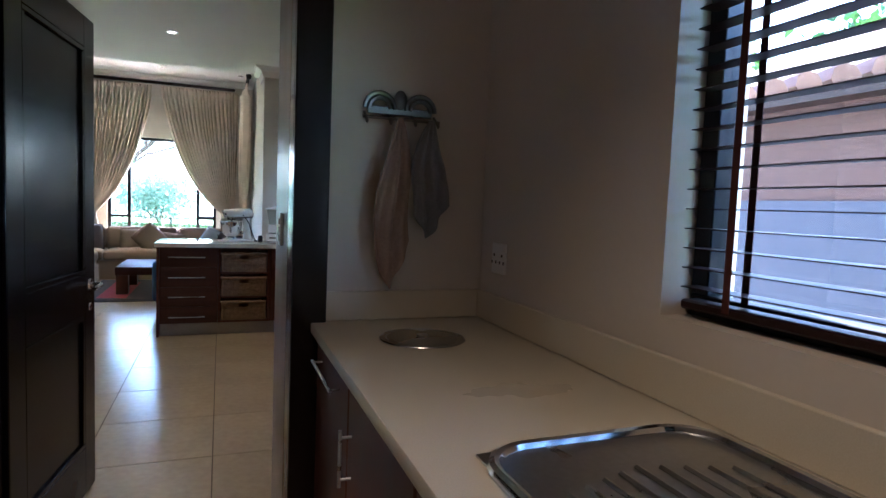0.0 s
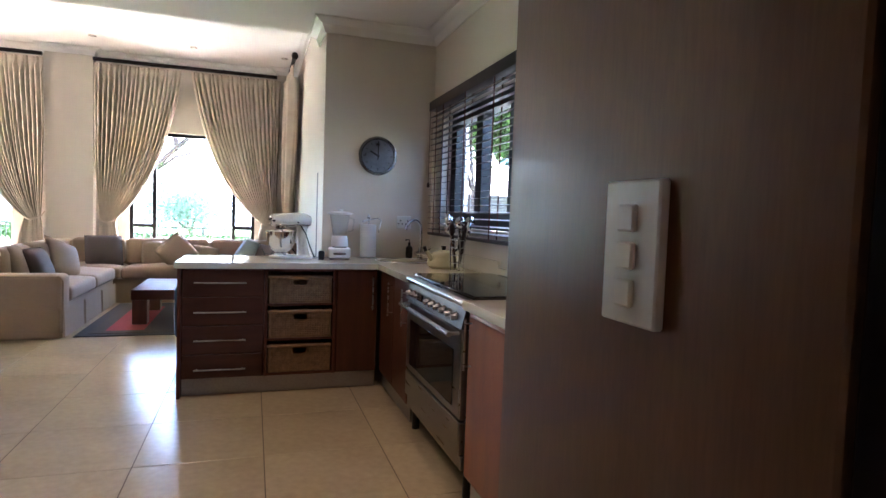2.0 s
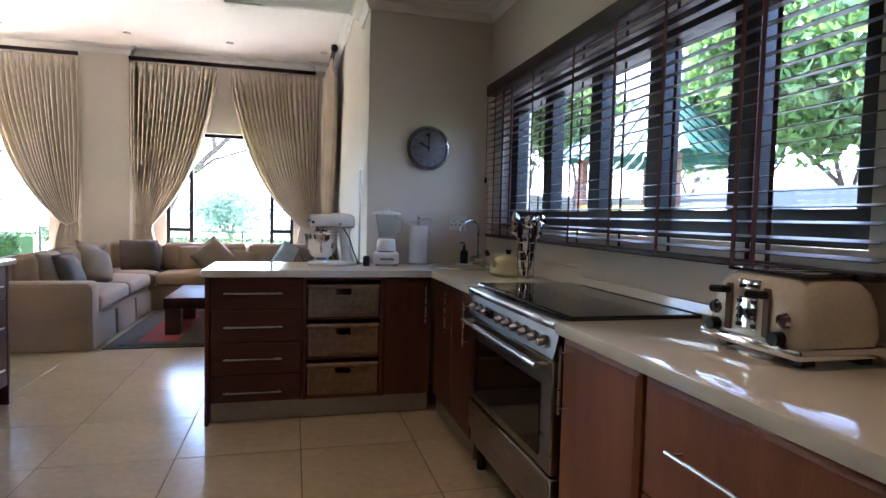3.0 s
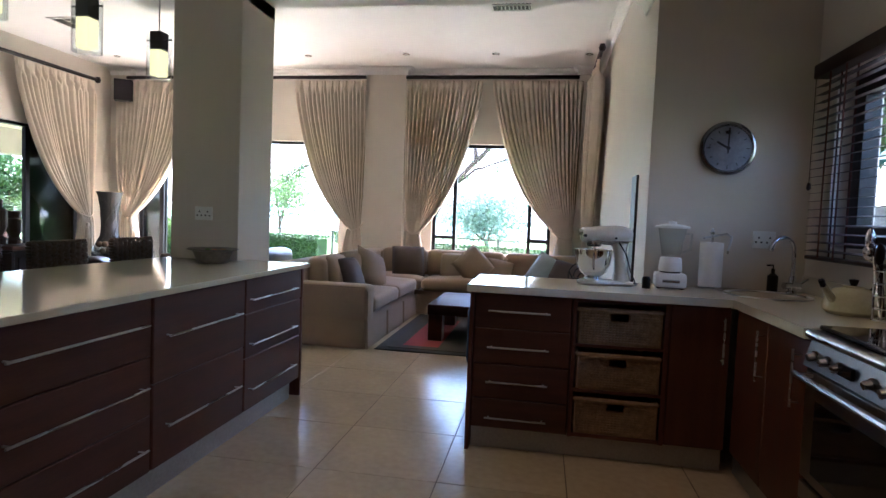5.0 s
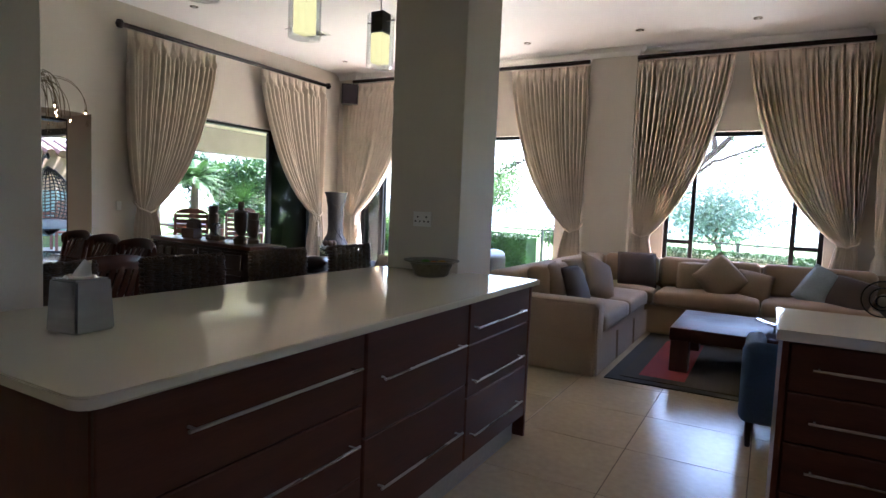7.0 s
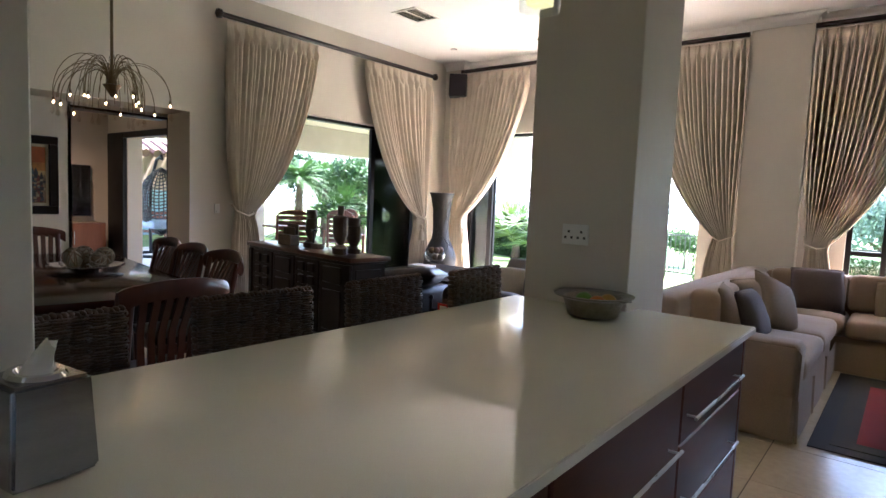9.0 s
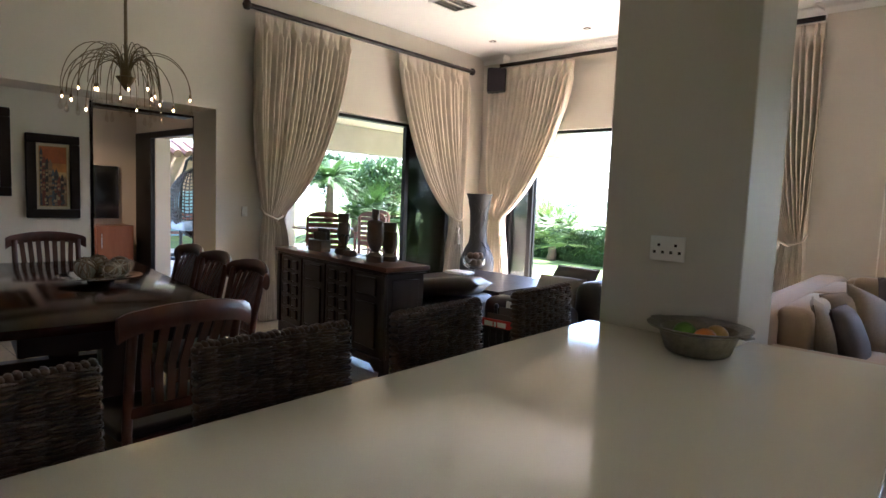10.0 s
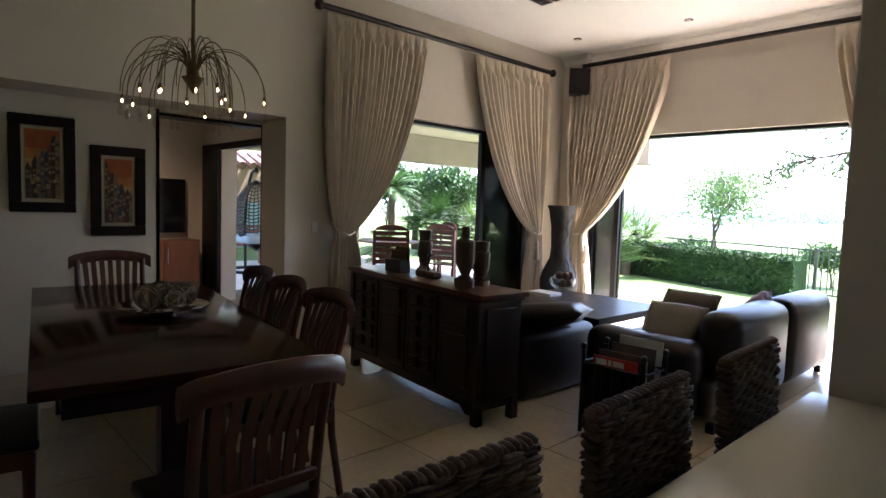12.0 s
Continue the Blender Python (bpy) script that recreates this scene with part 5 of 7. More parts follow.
vent(-5.55, 10.55, 0)
vent(-0.28, 10.25, 90)
PGLOW = material("pendant_shade", (0.50, 0.44, 0.20), 0.5, vary=0.05)
PGLOW.node_tree.nodes["Principled BSDF"].inputs["Emission Color"].default_value = (1.0, 0.85, 0.35, 1)
PGLOW.node_tree.nodes["Principled BSDF"].inputs["Emission Strength"].default_value = 0.10


def pendant(x, y, z):
    t = thing("pendant_light", x, y, z, "glass cylinder pendant light with a square cream inner shade", "pendant light", "bar pendants")
    part("glass_cylinder", lathe(bmesh.new(), [(0.062, 0), (0.062, 0.23), (0.059, 0.23), (0.059, 0.004), (0, 0.003), (0, 0)], seg=24), CLEAR, t)
    part("shade", boxes((-0.032, 0.032, -0.032, 0.032, 0.018, 0.152), bevel=0.006, seg=2), PGLOW, t, "square cream glass inner shade")
    part("holder", boxes((-0.033, 0.033, -0.033, 0.033, 0.153, 0.245), bevel=0.003), BLACK, t)
    part("cross_bar", tube(bmesh.new(), [(-0.075, 0, 0.205), (0.075, 0, 0.205)], 0.004, 6), BLACK, t)
    part("cable", tube(bmesh.new(), [(0, 0, 0.244), (0, 0, CEIL - z - 0.02)], 0.004, 6), STEEL, t)
    part("ceiling_rose", lathe(bmesh.new(), [(0.05, CEIL - z - 0.03), (0.05, CEIL - z - 0.001), (0, CEIL - z - 0.001), (0, CEIL - z - 0.03)]), STEEL, t)


for y in (6.13, 6.60, 7.09):
    pendant(-1.90, y, 1.90)


# bar stools with woven backs
def bar_stool():
    t = thing("bar_chair", 0, 0, 0, "dark woven fibre bar chair pushed up to the island", "chair", "bar chairs")
    # the back stands at x 0 with the seat towards +x
    bm = bmesh.new()
    rnd = random.Random(8)
    nx, nz = 9, 27
    W2, Z0, Z1 = 0.194, 0.60, 1.015
    for side in (-1, 1):
        for j in range(nz):
            for i in range(nx):
                y = -W2 + (i + 0.5) * 2 * W2 / nx
                z = Z0 + (j + 0.5) * (Z1 - Z0) / nz
                up = (i + j) % 2
                x = side * (0.011 + 0.007 * up + rnd.uniform(0, 0.003)) - 0.05 * (z - Z0)
                # each strand shows as two thin twisted strips
                for e in (-1, 1):
                    m = Matrix.Translation((x, y, z + e * 0.0038)) @ Matrix.Rotation(radians(rnd.uniform(-7, 7)), 4, "X") @ Matrix.Diagonal((0.0065, W2 / nx * 1.22, 0.0044 + rnd.uniform(-0.0008, 0.0006), 1))
                    bmesh.ops.create_uvsphere(bm, u_segments=6, v_segments=5, radius=1, matrix=m)
    for s in (-1, 1):
        for j in range(24):
            z = Z0 + (j + 0.5) * (Z1 - Z0) / 24
            blob(bm, (-0.05 * (z - Z0), s * W2, z), (0.020, 0.008, 0.0088), 7, 5)
    for i in range(30):
        y = -W2 + (i + 0.5) * 2 * W2 / 30
        blob(bm, (-0.05 * (Z1 - Z0), y, Z1 + 0.002 * (i % 3)), (0.019, 0.0085, 0.0085), 7, 5)
    part("woven_back", bm, WICKER, t, "thick hand-woven fibre back", smooth=60, kind="stuff")
    part("back_core", prism(bmesh.new(), [(-0.009, 0.60), (0.009, 0.60), (-0.010, 0.98), (-0.028, 0.98)], "y", -W2, W2), WICKER, t)
    part("seat", soft_box(0.0, 0.38, -0.19, 0.19, 0.56, 0.63, 0.03), WICKER, t, "woven seat")
    for x in (0.02, 0.35):
        for y in (-0.165, 0.165):
            part("leg", boxes((x - 0.018, x + 0.018, y - 0.018, y + 0.018, 0, 0.56), bevel=0.004), DARKWOOD, t)
    part("stretcher", boxes((0.04, 0.33, -0.172, -0.158, 0.2, 0.23), (0.04, 0.33, 0.158, 0.172, 0.2, 0.23), (0.345, 0.36, -0.147, 0.147, 0.25, 0.28)), DARKWOOD, t)
    return t


st = bar_stool()
ys = (5.97, 6.545, 7.11, 7.70)
st.matrix_basis = pose(-2.50, ys[0], 0, 0, 0, 2)
for y, r in zip(ys[1:], (-3, 1, 2)):
    copy_thing(st, pose(-2.50, y, 0, 0, 0, r))

# ---- kitchen things ----
TOPZ = 0.891
# clock
ck = thing("wall_clock", 1.165, 7.918, 1.70, "round polished steel wall clock with black hands", "clock")
CLOCKM = material("clock_steel", (0.34, 0.34, 0.35), 0.16, metal=1.0, vary=0.15, scale=9, bump=0.0)
part("case", turn_all(lathe(bmesh.new(), [(0, 0), (0.140, 0), (0.152, 0.010), (0.155, 0.026), (0.150, 0.036), (0.138, 0.038), (0.130, 0.028), (0, 0.026)], seg=56), pose(0, 0, 0, 90)), CLOCKM, ck)
part("dial", turn_all(lathe(bmesh.new(), [(0, 0.0265), (0.128, 0.0285), (0.128, 0.0300), (0, 0.0292)], seg=48), pose(0, 0, 0, 90)), material("clock_dial", (0.20, 0.20, 0.215), 0.30, metal=0.9, vary=0.25, scale=14, bump=0.0), ck, "grey brushed dial")
POINTER_Y = -0.036
for nm, a, l, w in (("hour_pointer", -60, 0.072, 0.006), ("minute_pointer", 1, 0.118, 0.0042), ("pointer_tail", 181, 0.03, 0.0042)):
    bm = bmesh.new()
    box(bm, -w, w, POINTER_Y, POINTER_Y + 0.002, 0, l)
    part(nm, turn_all(bm, Matrix.Rotation(radians(a), 4, "Y")), BLACK, ck)
part("pin", turn_all(lathe(bmesh.new(), [(0, 0.033), (0.011, 0.033), (0.011, 0.040), (0, 0.040)], seg=14), pose(0, 0, 0, 90)), BLACK, ck)
for k in range(12):
    a = k * math.tau / 12
    box_bm = boxes((-0.0022, 0.0022, -0.0325, -0.030, 0.098, 0.119 if k % 3 == 0 else 0.112))
    part("hour_mark", turn_all(box_bm, Matrix.Rotation(a, 4, "Y")), BLACK, ck)

# stand mixer
mx = thing("stand_mixer", 0.505, 7.72, TOPZ, "cream stand mixer with a steel bowl", "mixer", rz=12)
mx.matrix_basis = mx.matrix_basis @ Matrix.Scale(0.92, 4)
ENAMEL = material("mixer_enamel", (0.66, 0.63, 0.55), 0.22, vary=0.03, bump=0.0, coat=0.3)
bm = bmesh.new()
lathe(bm, [(0, 0), (0.115, 0), (0.122, 0.010), (0.118, 0.022), (0.10, 0.028), (0, 0.030)], -0.06, 0, 0, 28, 1.0, 0.82)
box(bm, -0.06, 0.15, -0.085, 0.085, 0, 0.026, bevel=0.012, seg=2)
part("base", bm, ENAMEL, mx)
bm = bmesh.new()
rings = []
for z, x, rx, ry in ((0.02, 0.095, 0.055, 0.060), (0.08, 0.090, 0.040, 0.045), (0.16, 0.083, 0.034, 0.040), (0.22, 0.078, 0.040, 0.045), (0.26, 0.07, 0.055, 0.052)):
    rings.append([bm.verts.new((x + rx * math.cos(k * math.tau / 18), ry * math.sin(k * math.tau / 18), z)) for k in range(18)])
for u, v in zip(rings, rings[1:]):
    for k in range(18):
        bm.faces.new((u[k], u[(k + 1) % 18], v[(k + 1) % 18], v[k]))
bm.faces.new(rings[0])
bm.faces.new(rings[-1])
part("column", bm, ENAMEL, mx)
bm = lathe(bmesh.new(), [(0, -0.165), (0.040, -0.163), (0.047, -0.150), (0.050, -0.10), (0.058, -0.02), (0.062, 0.05), (0.057, 0.11), (0.040, 0.145), (0, 0.158)], seg=28)
part("motor_head", turn_all(bm, Matrix.Translation((0, 0, 0.305)) @ Matrix.Rotation(radians(90), 4, "Y")), ENAMEL, mx, smooth=60)
part("attachment_hub", tube(bmesh.new(), [(-0.163, 0, 0.318), (-0.185, 0, 0.318)], 0.019, 16), CHROME, mx, "chrome attachment hub")
part("hub_knob", tube(bmesh.new(), [(-0.16, -0.046, 0.30), (-0.16, -0.066, 0.30)], 0.010, 12), BLACK, mx)
part("speed_knob", tube(bmesh.new(), [(0.03, -0.058, 0.29), (0.03, -0.070, 0.29)], 0.007, 10), BLACK, mx)
part("trim_band", boxes((-0.145, 0.13, -0.0635, -0.055, 0.262, 0.275), (-0.145, 0.13, 0.055, 0.0635, 0.262, 0.275), bevel=0.002), CHROME, mx)
part("planet_housing", lathe(bmesh.new(), [(0, 0.235), (0.040, 0.235), (0.044, 0.245), (0.044, 0.262), (0, 0.262)], -0.085, 0, 0, 20), CHROME, mx)
part("bowl", lathe(bmesh.new(), [(0, 0.040), (0.040, 0.040), (0.046, 0.048), (0.080, 0.075), (0.105, 0.125), (0.113, 0.19), (0.117, 0.212), (0.120, 0.214), (0.120, 0.218), (0.110, 0.212), (0.10, 0.125), (0, 0.06)], -0.085, 0, 0, 32), CHROME, mx, "polished steel bowl")
part("bowl_foot", lathe(bmesh.new(), [(0, 0.031), (0.055, 0.031), (0.052, 0.039), (0, 0.0395)], -0.085, 0, 0, 24), CHROME, mx)
part("beater_shaft", tube(bmesh.new(), [(-0.085, 0, 0.15), (-0.085, 0, 0.235)], 0.012, 12), CHROME, mx)
part("bowl_handle", tube(bmesh.new(), [(-0.115, -0.112, 0.19), (-0.13, -0.155, 0.18), (-0.13, -0.155, 0.12), (-0.11, -0.098, 0.10)], 0.007, 8), CHROME, mx)
part("power_cord", tube(bmesh.new(), [(0.05, -0.05, 0.27), (0.09, -0.075, 0.20), (0.12, -0.085, 0.10), (0.15, -0.09, 0.03), (0.17, -0.05, 0.006), (0.22, 0.04, 0.006), (0.10, 0.14, 0.006), (-0.1, 0.15, 0.006), (-0.19, 0.10, 0.03), (-0.22, 0.05, 0.07), (-0.20, 0.04, 0.02)], 0.0045, 6), BLACK, mx)
# blender
bl = thing("blender", 0.855, 7.73, TOPZ, "white blender with a clear jug", "blender", rz=-6)
part("base", boxes((-0.082, 0.082, -0.085, 0.085, 0.006, 0.085), bevel=0.014, seg=3), PLASTIC, bl)
for x in (-0.06, 0.06):
    for y in (-0.06, 0.06):
        part("rubber_foot", lathe(bmesh.new(), [(0, 0), (0.012, 0), (0.012, 0.006), (0, 0.006)], x, y, 0, 10), BLACK, bl)
part("switch_strip", boxes((-0.045, 0.045, -0.0885, -0.0855, 0.035, 0.052), bevel=0.001), STEEL, bl, "steel switch strip")
part("neck_ring", lathe(bmesh.new(), [(0.055, 0.086), (0.055, 0.093), (0, 0.093)], seg=20), BLACK, bl)
part("jug_collar", lathe(bmesh.new(), [(0, 0.094), (0.062, 0.094), (0.064, 0.11), (0.058, 0.165), (0.054, 0.172), (0, 0.172)], seg=20), PLASTIC, bl)
part("jug", lathe(bmesh.new(), [(0.050, 0.173), (0.052, 0.19), (0.076, 0.335), (0.073, 0.335), (0.048, 0.19), (0, 0.178)], seg=24), CLEAR, bl)
part("lid", lathe(bmesh.new(), [(0, 0.336), (0.092, 0.337), (0.094, 0.347), (0.05, 0.358), (0.022, 0.36), (0.022, 0.374), (0, 0.375)], seg=24), PLASTIC, bl)
part("jug_handle", tube(bmesh.new(), [(0.066, 0, 0.31), (0.105, 0, 0.305), (0.10, 0, 0.22), (0.054, 0, 0.20)], 0.007, 8), CLEAR, bl)
sj = thing("small_jar", 0.71, 7.62, TOPZ, "small dark glass jar", "jar")
part("jar_body", lathe(bmesh.new(), [(0, 0), (0.022, 0), (0.024, 0.05), (0.018, 0.065), (0, 0.068)], seg=14), BLACK, sj)
# paper towel
pt = thing("paper_towel", 1.085, 7.79, TOPZ, "roll of white paper towel on a chrome holder", "paper towel")
part("roll", lathe(bmesh.new(), [(0.012, 0.015), (0.062, 0.015), (0.062, 0.265), (0.012, 0.265)], seg=28), PLASTIC, pt)
part("holder", tube(lathe(bmesh.new(), [(0, 0), (0.075, 0), (0.075, 0.01), (0, 0.012)]), [(0, 0, 0.01), (0, 0, 0.31)], 0.006, 8), CHROME, pt)
part("holder_arm", tube(bmesh.new(), [(-0.05, -0.02, 0.288), (0, 0, 0.300), (0.07, -0.02, 0.315), (0.095, -0.03, 0.30), (0.085, -0.04, 0.26), (0.070, -0.055, 0.225), (0.072, -0.05, 0.205)], 0.006, 8), STEEL, pt)
part("finial", lathe(bmesh.new(), [(0, 0.305), (0.010, 0.31), (0.013, 0.325), (0.006, 0.34), (0, 0.348)], seg=12), STEEL, pt)
# sink and tap
sk = thing("round_sink", 1.325, 7.60, TOPZ, "round stainless sink let into the corner worktop", "sink")
part("basin", lathe(bmesh.new(), [(0.215, 0.0), (0.212, 0.005), (0.19, 0.004), (0.182, -0.004), (0.1, -0.006), (0, -0.007)], seg=40), STEEL, sk)
tp = thing("kitchen_tap", 1.505, 7.76, TOPZ, "chrome swan-neck mixer tap", "tap", rz=20)
part("tap_body", lathe(bmesh.new(), [(0, 0), (0.027, 0), (0.027, 0.01), (0.018, 0.02), (0.018, 0.09), (0.012, 0.10), (0, 0.10)], seg=16), CHROME, tp)
part("spout", tube(bmesh.new(), [(0, 0, 0.09)] + [(0.0 - 0.07 + 0.07 * math.cos(a), 0, 0.24 + 0.07 * math.sin(a)) for a in [k * math.pi * 0.92 / 12 for k in range(13)]], 0.011, 12), CHROME, tp)
part("spout_tip", tube(bmesh.new(), [(-0.140, 0, 0.262), (-0.148, 0, 0.235)], 0.014, 12), CHROME, tp)
part("valve", tube(bmesh.new(), [(-0.05, 0, 0.045), (0.05, 0, 0.045)], 0.019, 12), CHROME, tp)
part("lever", tube(bmesh.new(), [(0.045, 0, 0.05), (0.085, -0.02, 0.085)], 0.007, 8), CHROME, tp)
sd = thing("soap_dispenser", 1.43, 7.83, TOPZ, "dark soap bottle with a pump", "soap dispenser")
part("bottle", lathe(bmesh.new(), [(0, 0), (0.028, 0), (0.028, 0.09), (0.01, 0.105), (0.01, 0.13), (0, 0.13)], seg=14), BLACK, sd)
part("pump", tube(bmesh.new(), [(0, 0, 0.13), (0, 0, 0.15), (-0.035, 0, 0.148)], 0.005, 6), BLACK, sd)
# kettle
kt = thing("kettle", 1.46, 7.03, TOPZ, "cream enamel stovetop kettle with a black handle", "kettle", rz=20)
part("kettle_body", lathe(bmesh.new(), [(0, 0), (0.092, 0), (0.108, 0.015), (0.110, 0.04), (0.100, 0.08), (0.072, 0.105), (0.04, 0.113), (0.038, 0.119), (0, 0.122)], seg=32), CREAM, kt)
part("lid_knob", lathe(bmesh.new(), [(0, 0.122), (0.012, 0.122), (0.014, 0.130), (0.020, 0.148), (0, 0.152)], seg=12), BLACK, kt)
part("spout", tube(bmesh.new(), [(-0.085, 0, 0.05), (-0.12, 0, 0.085), (-0.145, 0, 0.12)], 0.02, 10, 0.011), CREAM, kt)
part("handle", tube(bmesh.new(), [(0.085, 0, 0.095), (0.12, 0, 0.13), (0.135, 0, 0.10), (0.12, 0, 0.06)], 0.008, 8), BLACK, kt)
part("whistle", tube(bmesh.new(), [(-0.150, 0, 0.118), (-0.165, 0.0, 0.145)], 0.012, 8), BLACK, kt)
# utensils in a wire stand
ut = thing("utensil_stand", 1.49, 6.84, TOPZ, "chrome wire stand crowded with steel ladles and spoons", "utensil holder")
bm = bmesh.new()
for k in range(8):
    a = k * math.tau / 8
    tube(bm, [(0.045 * math.cos(a), 0.045 * math.sin(a), 0), (0.05 * math.cos(a), 0.05 * math.sin(a), 0.20)], 0.003, 5)
for z in (0.004, 0.05, 0.10, 0.15, 0.20):
    tube(bm, [(0.048 * math.cos(a), 0.048 * math.sin(a), z) for a in [k * math.tau / 16 for k in range(17)]], 0.003, 5)
part("wire_frame", bm, CHROME, ut)
rnd = random.Random(4)
for k in range(11):
    a = k * 0.9
    dx, dy = 0.05 * math.cos(a) * rnd.uniform(0.6, 1.5), 0.05 * math.sin(a) * rnd.uniform(0.6, 1.5)
    z = rnd.uniform(0.23, 0.31)
    bm = tube(bmesh.new(), [(dx * 0.3, dy * 0.3, 0.02), (dx * 1.2, dy * 1.2, z)], 0.0065, 6)
    blob(bm, (dx * 1.4, dy * 1.4, z + 0.02), (0.034, 0.020, 0.036) if k % 2 else (0.018, 0.014, 0.045), 12, 8)
    part("utensil", bm, CHROME if k % 4 else BLINDWOOD, ut)
# toaster
to = thing("toaster", 1.49, 5.085, TOPZ, "cream and chrome four-slice toaster with two dark levers", "toaster")
TOAST = material("toaster_cream", (0.60, 0.54, 0.42), 0.2, vary=0.03, bump=0, coat=0.3)
for x in (-0.10, 0.07):
    for y in (-0.14, 0.10):
        part("rubber_foot", boxes((x, x + 0.04, y, y + 0.04, 0, 0.02), bevel=0.003), BLACK, to)
part("base_band", boxes((-0.138, 0.125, -0.168, 0.168, 0.018, 0.048), bevel=0.012, seg=2), CHROME, to, "chrome lower band")
bm = bmesh.new()
rings = []
for z, o in ((0.048, 0.0), (0.075, -0.004), (0.13, 0.001), (0.17, 0.012), (0.195, 0.030), (0.205, 0.052)):
    rings.append([bm.verts.new((x, y, z)) for x, y in [((0.128 - o) * math.copysign(abs(math.cos(a)) ** 0.4, math.cos(a)), (0.162 - o) * math.copysign(abs(math.sin(a)) ** 0.4, math.sin(a))) for a in [(k + 0.5) * math.tau / 36 for k in range(36)]]])
for u, v in zip(rings, rings[1:]):
    for k in range(36):
        bm.faces.new((u[k], u[(k + 1) % 36], v[(k + 1) % 36], v[k]))
bm.faces.new(rings[0])
bm.faces.new(rings[-1])
part("shell", bm, TOAST, to, smooth=60)
part("top_plate", boxes((-0.090, 0.090, -0.125, 0.125, 0.2055, 0.214), bevel=0.003), BLACKGLASS, to, "dark top plate")
for y in (-0.09, -0.03, 0.03, 0.09):
    part("slot", boxes((-0.080, 0.080, y - 0.012, y + 0.012, 0.2145, 0.216)), CHROME, to)
part("front_plate", boxes((-0.135, -0.1285, -0.032, 0.032, 0.065, 0.145), bevel=0.004, seg=2), CHROME, to, "shiny chrome front plate")
part("badge", boxes((-0.131, -0.121, -0.035, 0.035, 0.165, 0.19), bevel=0.004, seg=2), CHROME, to, "chrome oval badge")
for sy in (-1, 1):
    part("lever_slot", boxes((-0.1375, -0.128, sy * 0.062 - 0.011, sy * 0.062 + 0.011, 0.055, 0.175), bevel=0.003), BARKC, to)
    part("lever", tube(bmesh.new(), [(-0.130, sy * 0.062, 0.158), (-0.158, sy * 0.062, 0.160), (-0.165, sy * 0.062 + 0.03, 0.158)], 0.010, 10), BLACK, to)
    part("side_plate", turn_all(lathe(bmesh.new(), [(0, 0), (0.020, 0), (0.016, 0.010), (0, 0.011)], seg=18), Matrix.Translation((-0.129, sy * 0.112, 0.105)) @ Matrix.Rotation(radians(-90), 4, "Y")), CHROME, to, "round chrome plate")
    part("knob", tube(bmesh.new(), [(-0.130, sy * 0.105, 0.062), (-0.157, sy * 0.105, 0.062)], 0.017, 14), BLACK, to)
    for z in (0.075, 0.095, 0.115, 0.135):
        part("button", boxes((-0.1385, -0.1355, sy * 0.024 - 0.006, sy * 0.024 + 0.006, z - 0.005, z + 0.005)), BLACK, to)

# on the island
bo = thing("metal_bowl", -1.94, 7.70, 0.891, "hammered pewter bowl with a few fruits", "bowl")
PEWTER = material("hammered_pewter", (0.30, 0.27, 0.22), 0.42, metal=0.85, vary=0.2, scale=20, bump=0.35, bump_scale=70)
part("bowl_body", lathe(bmesh.new(), [(0, 0), (0.085, 0), (0.097, 0.008), (0.108, 0.04), (0.122, 0.072), (0.155, 0.083), (0.158, 0.088), (0.150, 0.090), (0.115, 0.078), (0.10, 0.04), (0.08, 0.010), (0, 0.008)], seg=40), PEWTER, bo)
for a in (-20, 160):
    part("lug", turn_all(boxes((0.148, 0.176, -0.024, 0.024, 0.081, 0.088), bevel=0.003), Matrix.Rotation(radians(a), 4, "Z")), PEWTER, bo)
for k, (x, y, c) in enumerate(((-0.05, 0.02, (0.10, 0.25, 0.03)), (0.03, -0.03, (0.55, 0.16, 0.02)), (0.04, 0.05, (0.45, 0.25, 0.05)))):
    fr = thing("fruit", -1.94 + x, 7.70 + y, 0.891 + 0.055, ("green", "orange", "yellow orange")[k] + " fruit in the metal bowl", "fruit")
    bb = bmesh.new()
    blob(bb, (0, 0, 0), (0.036, 0.036, 0.033), 16, 10)
    part("flesh", bb, material("fruit_skin", c, 0.4, vary=0.15), fr, smooth=180)
tx = thing("tissue_box", -1.985, 5.815, 0.891, "brushed steel tissue box cover with a white tissue", "tissue box", rz=8)
bm = bmesh.new()
prism(bm, [(-0.062, -0.062), (0.062, -0.062), (0.062, 0.062), (-0.062, 0.062)], "z", 0, 0.15)
for v in bm.verts:
    if v.co.z > 0.1:
        v.co.x *= 0.88
        v.co.y *= 0.88
bmesh.ops.bevel(bm, geom=list(bm.edges), offset=0.006, segments=2, affect="EDGES")
part("cover", bm, material("dark_brushed_steel", (0.40, 0.41, 0.43), 0.18, metal=1.0, vary=0.2, stretch=(1, 1, 12)), tx)
part("opening_rim", lathe(bmesh.new(), [(0.03, 0.1502), (0.035, 0.157), (0.045, 0.157), (0.05, 0.1502)], sy=0.8), CHROME, tx)
bm = bmesh.new()
g = [[bm.verts.new((0.028 * math.cos(a) * (1 + 0.3 * math.sin(3 * a + j)) * (1 - 0.12 * j), 0.02 * math.sin(a) * (1 - 0.2 * j) + 0.006 * j, 0.15 + 0.011 * j + 0.006 * math.sin(2 * a))) for a in [k * math.tau / 14 for k in range(14)]] for j in range(5)]
for a, b in zip(g, g[1:]):
    for k in range(14):
        bm.faces.new((a[k], a[(k + 1) % 14], b[(k + 1) % 14], b[k]))
bm.faces.new(g[-1])
